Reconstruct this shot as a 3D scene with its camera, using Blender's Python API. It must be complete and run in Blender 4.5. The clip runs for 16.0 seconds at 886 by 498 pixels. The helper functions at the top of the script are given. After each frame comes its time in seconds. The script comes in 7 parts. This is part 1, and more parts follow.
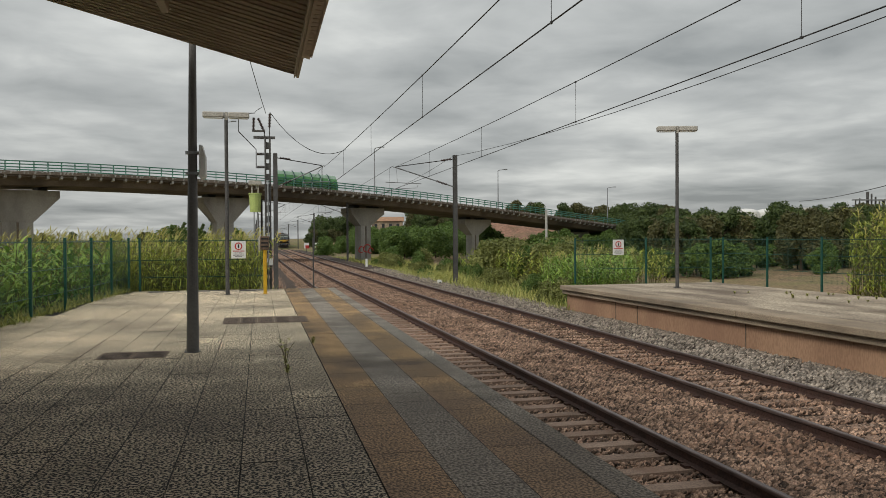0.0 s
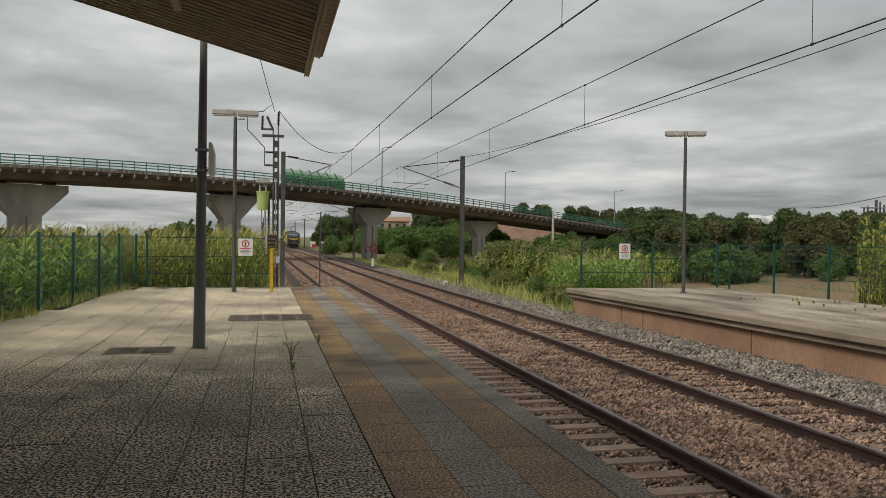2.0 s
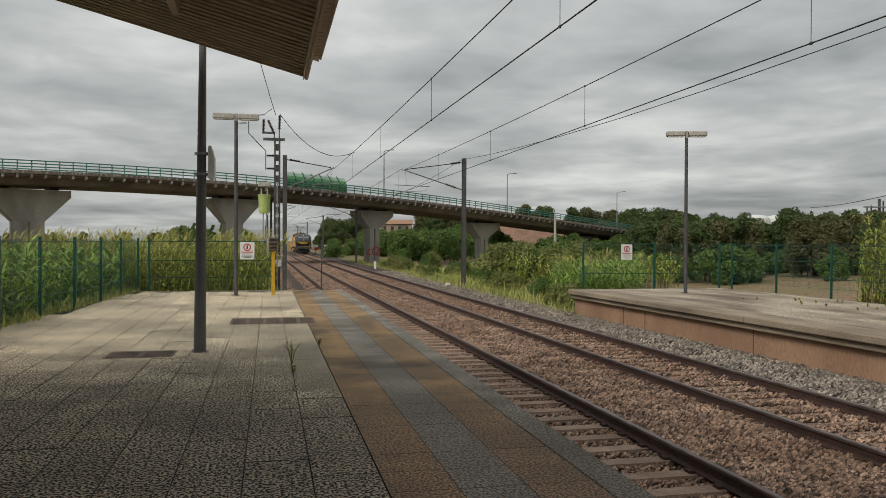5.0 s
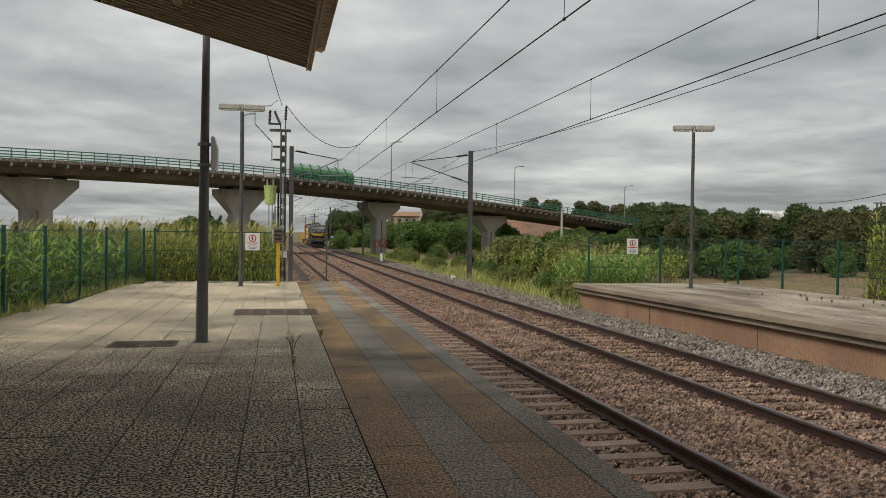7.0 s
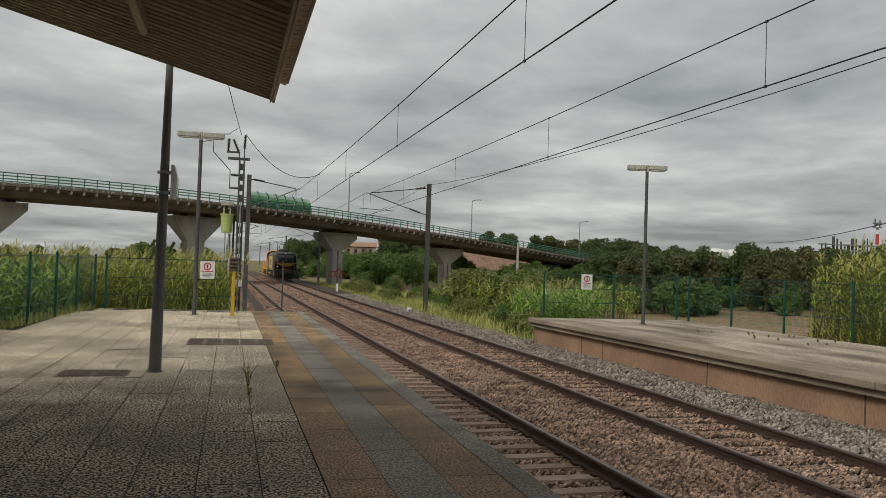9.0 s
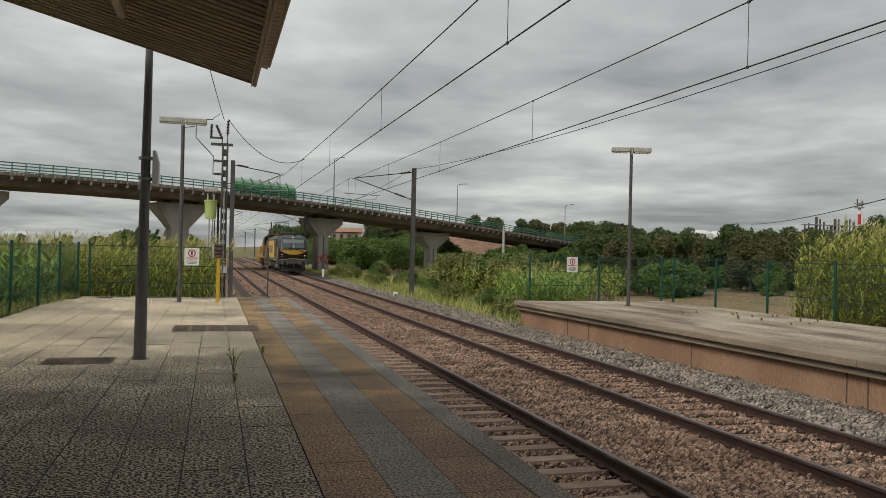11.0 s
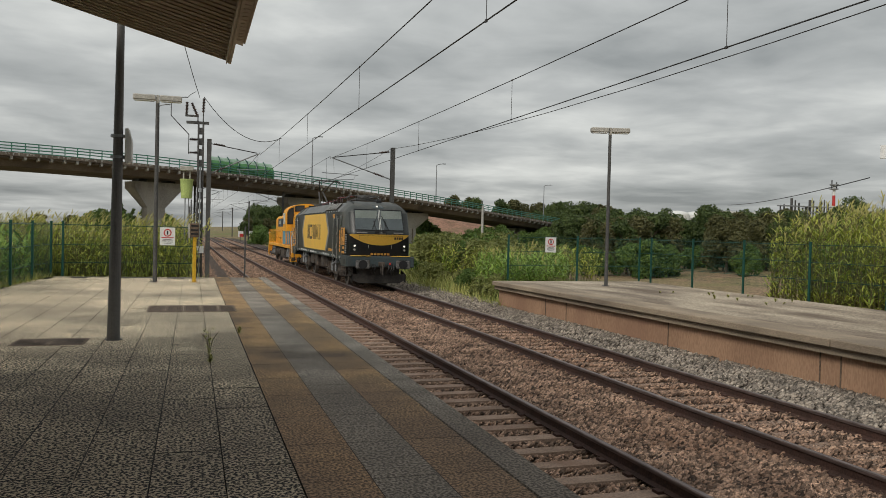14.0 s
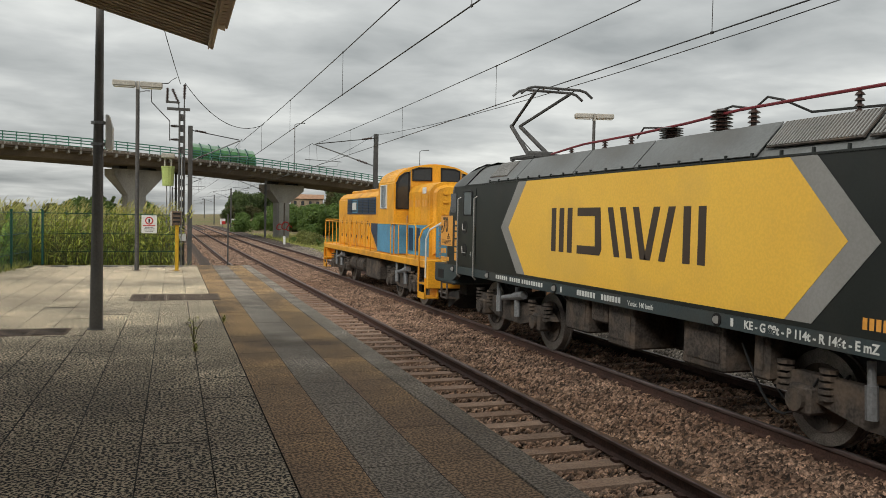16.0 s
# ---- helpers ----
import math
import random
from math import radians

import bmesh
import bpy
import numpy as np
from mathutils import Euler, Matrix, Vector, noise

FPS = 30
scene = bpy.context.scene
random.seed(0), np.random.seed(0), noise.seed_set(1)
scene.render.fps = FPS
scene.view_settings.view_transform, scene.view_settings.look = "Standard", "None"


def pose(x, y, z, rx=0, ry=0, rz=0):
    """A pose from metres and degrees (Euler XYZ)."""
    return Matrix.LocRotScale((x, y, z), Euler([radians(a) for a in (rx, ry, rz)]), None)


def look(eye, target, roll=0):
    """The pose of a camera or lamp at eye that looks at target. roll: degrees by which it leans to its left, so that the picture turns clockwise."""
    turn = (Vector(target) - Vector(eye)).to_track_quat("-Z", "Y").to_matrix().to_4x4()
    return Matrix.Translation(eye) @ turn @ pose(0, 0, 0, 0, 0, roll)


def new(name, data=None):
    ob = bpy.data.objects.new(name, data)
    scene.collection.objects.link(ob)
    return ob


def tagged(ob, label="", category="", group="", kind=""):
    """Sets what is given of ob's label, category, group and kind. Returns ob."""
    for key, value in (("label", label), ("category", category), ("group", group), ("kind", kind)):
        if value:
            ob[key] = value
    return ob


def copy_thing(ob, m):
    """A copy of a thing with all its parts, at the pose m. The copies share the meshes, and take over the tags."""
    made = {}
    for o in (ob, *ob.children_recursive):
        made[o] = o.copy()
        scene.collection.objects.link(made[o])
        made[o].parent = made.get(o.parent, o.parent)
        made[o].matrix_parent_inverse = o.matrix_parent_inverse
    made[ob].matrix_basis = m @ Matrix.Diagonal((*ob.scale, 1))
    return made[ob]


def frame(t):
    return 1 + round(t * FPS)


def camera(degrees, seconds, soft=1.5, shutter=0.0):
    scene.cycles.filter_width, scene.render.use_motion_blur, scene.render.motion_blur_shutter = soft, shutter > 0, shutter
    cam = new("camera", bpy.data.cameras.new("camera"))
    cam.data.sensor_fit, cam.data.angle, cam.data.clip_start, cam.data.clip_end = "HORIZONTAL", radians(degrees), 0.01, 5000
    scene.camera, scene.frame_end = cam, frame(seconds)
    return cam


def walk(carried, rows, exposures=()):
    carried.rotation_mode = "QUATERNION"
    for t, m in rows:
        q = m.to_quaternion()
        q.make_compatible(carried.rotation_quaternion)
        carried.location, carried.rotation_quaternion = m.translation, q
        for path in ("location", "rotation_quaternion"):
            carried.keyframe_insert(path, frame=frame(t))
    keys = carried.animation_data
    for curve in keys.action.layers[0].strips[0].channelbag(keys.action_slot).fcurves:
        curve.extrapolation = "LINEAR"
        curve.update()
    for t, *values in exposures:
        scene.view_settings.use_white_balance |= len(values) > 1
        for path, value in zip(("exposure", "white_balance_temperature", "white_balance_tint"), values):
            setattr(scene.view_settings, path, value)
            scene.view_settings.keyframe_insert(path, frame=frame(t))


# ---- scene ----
cam = camera(57.8, 16.0, soft=0.5)
PATH = [
    (0, pose(0.016, 0.025, 1.759, 89.234, 0.314, -13.396)),
    (0.5, pose(0.007, 0.005, 1.763, 89.759, -0.238, -12.680)),
    (1, pose(-0.006, 0.005, 1.764, 89.917, 0.226, -12.589)),
    (1.5, pose(0.001, 0.030, 1.755, 89.705, -0.653, -12.910)),
    (2, pose(-0.002, 0.000, 1.756, 89.303, -0.645, -12.951)),
    (2.5, pose(-0.005, 0.020, 1.755, 89.102, -0.980, -12.818)),
    (3, pose(0.003, 0.014, 1.759, 89.235, -0.646, -12.714)),
    (3.5, pose(-0.000, -0.000, 1.760, 89.490, -0.400, -12.700)),
    (4, pose(0.003, 0.001, 1.753, 89.483, -0.267, -12.805)),
    (6.5, pose(0.116, -0.020, 1.749, 89.301, -0.318, -12.575)),
    (7, pose(0.124, -0.008, 1.754, 88.928, -0.745, -12.231)),
    (7.5, pose(0.024, -0.047, 1.775, 89.865, -1.335, -12.789)),
    (8, pose(-0.042, -0.165, 1.771, 90.464, -1.851, -13.485)),
    (8.5, pose(-0.032, -0.147, 1.790, 90.372, -1.304, -14.730)),
    (9, pose(0.053, -0.123, 1.782, 91.266, -1.908, -15.367)),
    (11.5, pose(0.075, -0.122, 1.769, 89.602, -1.188, -16.526)),
    (12, pose(0.074, -0.144, 1.773, 89.085, -1.124, -16.480)),
    (12.5, pose(0.074, -0.118, 1.771, 89.060, -1.392, -16.542)),
    (13, pose(0.088, -0.093, 1.774, 88.922, -1.502, -16.995)),
    (13.5, pose(0.105, -0.088, 1.772, 88.948, -1.389, -17.281)),
    (14, pose(0.110, -0.060, 1.769, 88.799, -1.393, -17.846)),
    (14.5, pose(0.107, -0.048, 1.756, 88.490, -1.443, -18.330)),
    (15, pose(0.101, -0.018, 1.755, 88.240, -1.519, -18.617)),
    (15.5, pose(0.102, 0.015, 1.761, 87.785, -1.534, -19.006)),
    (16, pose(0.086, 0.006, 1.774, 87.862, -1.143, -19.048)),
]
walk(cam, PATH, [(0.0, 0.04, 6800, 10), (8.4, 0.04, 6800, 10), (9.0, -0.06, 6800, 10), (11.4, 0.02, 6800, 10), (15.5, 0.04, 6800, 10), (16.0, 0.26, 6800, 10)])

# ---- light ----
world = bpy.data.worlds.new("overcast_sky")
scene.world = world
world.use_nodes = True
wn, wl = world.node_tree.nodes, world.node_tree.links
wn.clear()
SUN_UP, SUN_TURN = radians(36), radians(232)


def wnode(kind, **values):
    n = wn.new(kind)
    for k, v in values.items():
        n.inputs[k.replace("_", " ")].default_value = v
    return n


def build_sky():
    """Nishita sky, nearly covered by two layers of soft grey cloud."""
    sky = wn.new("ShaderNodeTexSky")
    sky.sky_type, sky.sun_disc = "NISHITA", False
    sky.sun_elevation, sky.sun_rotation = SUN_UP, SUN_TURN
    coord = wn.new("ShaderNodeTexCoord")
    split = wn.new("ShaderNodeSeparateXYZ")
    wl.new(coord.outputs["Generated"], split.inputs[0])
    up = wn.new("ShaderNodeMath")
    up.operation = "MAXIMUM"
    up.inputs[1].default_value = 0.0
    wl.new(split.outputs[2], up.inputs[0])
    lift = wn.new("ShaderNodeMath")
    lift.operation = "ADD"
    lift.inputs[1].default_value = 0.10
    wl.new(up.outputs[0], lift.inputs[0])
    flat = wn.new("ShaderNodeCombineXYZ")
    for i in (0, 1):
        d = wn.new("ShaderNodeMath")
        d.operation = "DIVIDE"
        wl.new(split.outputs[i], d.inputs[0])
        wl.new(lift.outputs[0], d.inputs[1])
        wl.new(d.outputs[0], flat.inputs[i])
    big = wnode("ShaderNodeTexNoise", Scale=0.62, Detail=4.0, Roughness=0.5, Distortion=0.2)
    fine = wnode("ShaderNodeTexNoise", Scale=2.0, Detail=5.0, Roughness=0.55, Distortion=0.3)
    for n in (big, fine):
        wl.new(flat.outputs[0], n.inputs["Vector"])
    mix = wn.new("ShaderNodeMix")
    mix.inputs["Factor"].default_value = 0.30
    wl.new(big.outputs["Fac"], mix.inputs[2])
    wl.new(fine.outputs["Fac"], mix.inputs[3])
    ramp = wn.new("ShaderNodeValToRGB")
    ramp.color_ramp.elements[0].position, ramp.color_ramp.elements[0].color = 0.34, (0.33, 0.36, 0.375, 1)
    ramp.color_ramp.elements[1].position, ramp.color_ramp.elements[1].color = 0.65, (0.86, 0.90, 0.90, 1)
    mid = ramp.color_ramp.elements.new(0.50)
    mid.color = (0.55, 0.585, 0.60, 1)
    wl.new(mix.outputs[0], ramp.inputs[0])
    # the cloud deck is seen edge-on and thicker towards the horizon
    thick = wn.new("ShaderNodeMapRange")
    for i, v in ((1, 0.0), (2, 0.30), (3, 0.74), (4, 1.05)):
        thick.inputs[i].default_value = v
    wl.new(up.outputs[0], thick.inputs[0])
    dim = wn.new("ShaderNodeVectorMath")
    dim.operation = "SCALE"
    wl.new(ramp.outputs[0], dim.inputs[0])
    wl.new(thick.outputs[0], dim.inputs["Scale"])
    a, b, both, out = wnode("ShaderNodeBackground", Strength=0.05), wnode("ShaderNodeBackground", Strength=CLOUD), wn.new("ShaderNodeMixShader"), wn.new("ShaderNodeOutputWorld")
    wl.new(sky.outputs[0], a.inputs[0])
    wl.new(dim.outputs[0], b.inputs[0])
    both.inputs[0].default_value = 0.93
    wl.new(a.outputs[0], both.inputs[1])
    wl.new(b.outputs[0], both.inputs[2])
    wl.new(both.outputs[0], out.inputs[0])


CLOUD = 0.97
build_sky()
sun = new("sun", bpy.data.lights.new("sun", "SUN"))
sun.data.energy, sun.data.angle, sun.data.color = 1.75, radians(20), (1.0, 0.97, 0.92)
sun.matrix_world = look(Vector((0, 0, 50)), Vector((0, 0, 50)) + Vector((-math.sin(SUN_TURN) * math.cos(SUN_UP), -math.cos(SUN_TURN) * math.cos(SUN_UP), -math.sin(SUN_UP))))


# ---- materials ----
def mat(name, a, b=None, scale=3.0, rough=0.8, metal=0.0, grain=60.0, grain_amount=0.25, bump=0.15, stain=None, stain_scale=0.7, stain_amount=0.5, vary=0.0, island=False, coord="Object", stretch=(1, 1, 1), spec=0.4, speck=0.12, patch=None):
    """Two colours mixed by noise, a finer grain, a stain at larger scale, and relief."""
    m = bpy.data.materials.new(name)
    m.use_nodes = True
    n, l = m.node_tree.nodes, m.node_tree.links
    p = n["Principled BSDF"]
    b = b or tuple(c * 0.75 for c in a)
    tc = n.new("ShaderNodeTexCoord")
    mp = n.new("ShaderNodeMapping")
    mp.inputs["Scale"].default_value = stretch
    if coord == "World":
        l.new(n.new("ShaderNodeNewGeometry").outputs["Position"], mp.inputs[0])
    else:
        l.new(tc.outputs[coord], mp.inputs[0])

    def noise_tex(sc, detail=4.0):
        t = n.new("ShaderNodeTexNoise")
        t.inputs["Scale"].default_value, t.inputs["Detail"].default_value = sc, detail
        l.new(mp.outputs[0], t.inputs["Vector"])
        return t

    def blend(fac, x, y, mode="MIX"):
        k = n.new("ShaderNodeMix")
        k.data_type, k.blend_type = "RGBA", mode
        for sock, v in ((k.inputs[0], fac), (k.inputs[6], x), (k.inputs[7], y)):
            if hasattr(v, "links"):
                l.new(v, sock)
            else:
                sock.default_value = v if isinstance(v, float) else (*v, 1)
        return k.outputs[2]

    def ramp(src, lo, hi):
        r = n.new("ShaderNodeMapRange")
        r.inputs[1].default_value, r.inputs[2].default_value = lo, hi
        l.new(src, r.inputs[0])
        return r.outputs[0]

    col = blend(ramp(noise_tex(scale).outputs[0], 0.35, 0.65), a, b)
    g = noise_tex(grain, 2.0)
    gm = n.new("ShaderNodeMapRange")
    gm.inputs[1].default_value, gm.inputs[2].default_value = 0.5 - speck, 0.5 + speck
    gm.inputs[3].default_value, gm.inputs[4].default_value = 1 - grain_amount, 1 + grain_amount
    l.new(g.outputs[0], gm.inputs[0])
    gc = n.new("ShaderNodeCombineColor")
    for i in range(3):
        l.new(gm.outputs[0], gc.inputs[i])
    col = blend(1.0, col, gc.outputs[0], "MULTIPLY")
    if stain:
        sm = n.new("ShaderNodeMath")
        sm.operation = "MULTIPLY"
        sm.inputs[1].default_value = stain_amount
        l.new(ramp(noise_tex(stain_scale, 6.0).outputs[0], 0.48, 0.66), sm.inputs[0])
        col = blend(sm.outputs[0], col, stain)
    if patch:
        # one large ragged-edged patch of painted canopy shade and dirt: centre, radius, colour, amount
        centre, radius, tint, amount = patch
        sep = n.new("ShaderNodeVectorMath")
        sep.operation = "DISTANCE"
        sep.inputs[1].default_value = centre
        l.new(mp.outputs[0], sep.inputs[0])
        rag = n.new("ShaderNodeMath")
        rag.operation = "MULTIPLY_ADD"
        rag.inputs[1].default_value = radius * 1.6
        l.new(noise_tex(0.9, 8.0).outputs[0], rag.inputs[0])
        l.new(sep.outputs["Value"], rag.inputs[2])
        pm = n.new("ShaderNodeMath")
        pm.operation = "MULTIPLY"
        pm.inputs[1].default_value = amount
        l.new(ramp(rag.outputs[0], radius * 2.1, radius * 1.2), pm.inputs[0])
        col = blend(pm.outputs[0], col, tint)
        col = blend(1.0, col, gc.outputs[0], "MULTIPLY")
    if vary:
        src = n.new("ShaderNodeNewGeometry").outputs["Random Per Island"] if island else n.new("ShaderNodeObjectInfo").outputs["Random"]
        vm = n.new("ShaderNodeMapRange")
        vm.inputs[3].default_value, vm.inputs[4].default_value = 1 - vary, 1 + vary
        l.new(src, vm.inputs[0])
        vc = n.new("ShaderNodeCombineColor")
        for i in range(3):
            l.new(vm.outputs[0], vc.inputs[i])
        col = blend(1.0, col, vc.outputs[0], "MULTIPLY")
    l.new(col, p.inputs["Base Color"])
    p.inputs["Roughness"].default_value, p.inputs["Metallic"].default_value = rough, metal
    p.inputs["Specular IOR Level"].default_value = spec
    if bump:
        bn = n.new("ShaderNodeBump")
        bn.inputs["Strength"].default_value, bn.inputs["Distance"].default_value = bump, 0.01
        l.new(g.outputs[0], bn.inputs["Height"])
        l.new(bn.outputs[0], p.inputs["Normal"])
    return m


def glow(name, colour, strength):
    m = bpy.data.materials.new(name)
    m.use_nodes = True
    p = m.node_tree.nodes["Principled BSDF"]
    p.inputs["Base Color"].default_value = (*colour, 1)
    p.inputs["Emission Color"].default_value = (*colour, 1)
    p.inputs["Emission Strength"].default_value = strength
    return m


def leaf_mat(name, a, b, scale=0.5):
    """Leaves: each varies between two greens, with some light through them."""
    m = bpy.data.materials.new(name)
    m.use_nodes = True
    n, l = m.node_tree.nodes, m.node_tree.links
    p, out = n["Principled BSDF"], n["Material Output"]
    geo = n.new("ShaderNodeNewGeometry")
    tc = n.new("ShaderNodeTexCoord")
    t = n.new("ShaderNodeTexNoise")
    t.inputs["Scale"].default_value = scale
    l.new(tc.outputs["Object"], t.inputs["Vector"])
    add = n.new("ShaderNodeMath")
    add.operation = "MULTIPLY_ADD"
    add.inputs[1].default_value = 0.55
    l.new(geo.outputs["Random Per Island"], add.inputs[0])
    sub = n.new("ShaderNodeMapRange")
    sub.inputs[1].default_value, sub.inputs[2].default_value, sub.inputs[3].default_value, sub.inputs[4].default_value = 0.3, 0.7, 0.0, 0.45
    l.new(t.outputs[0], sub.inputs[0])
    l.new(sub.outputs[0], add.inputs[2])
    k = n.new("ShaderNodeMix")
    k.data_type = "RGBA"
    k.inputs[6].default_value, k.inputs[7].default_value = (*a, 1), (*b, 1)
    l.new(add.outputs[0], k.inputs[0])
    l.new(k.outputs[2], p.inputs["Base Color"])
    p.inputs["Roughness"].default_value = 0.6
    tr = n.new("ShaderNodeBsdfTranslucent")
    l.new(k.outputs[2], tr.inputs[0])
    ms = n.new("ShaderNodeMixShader")
    ms.inputs[0].default_value = 0.3
    l.new(p.outputs[0], ms.inputs[1])
    l.new(tr.outputs[0], ms.inputs[2])
    l.new(ms.outputs[0], out.inputs[0])
    return m


def plain(name, colour, rough=0.5, metal=0.0):
    return mat(name, colour, tuple(c * 0.88 for c in colour), scale=4, rough=rough, metal=metal, grain=90, grain_amount=0.08, bump=0.03)


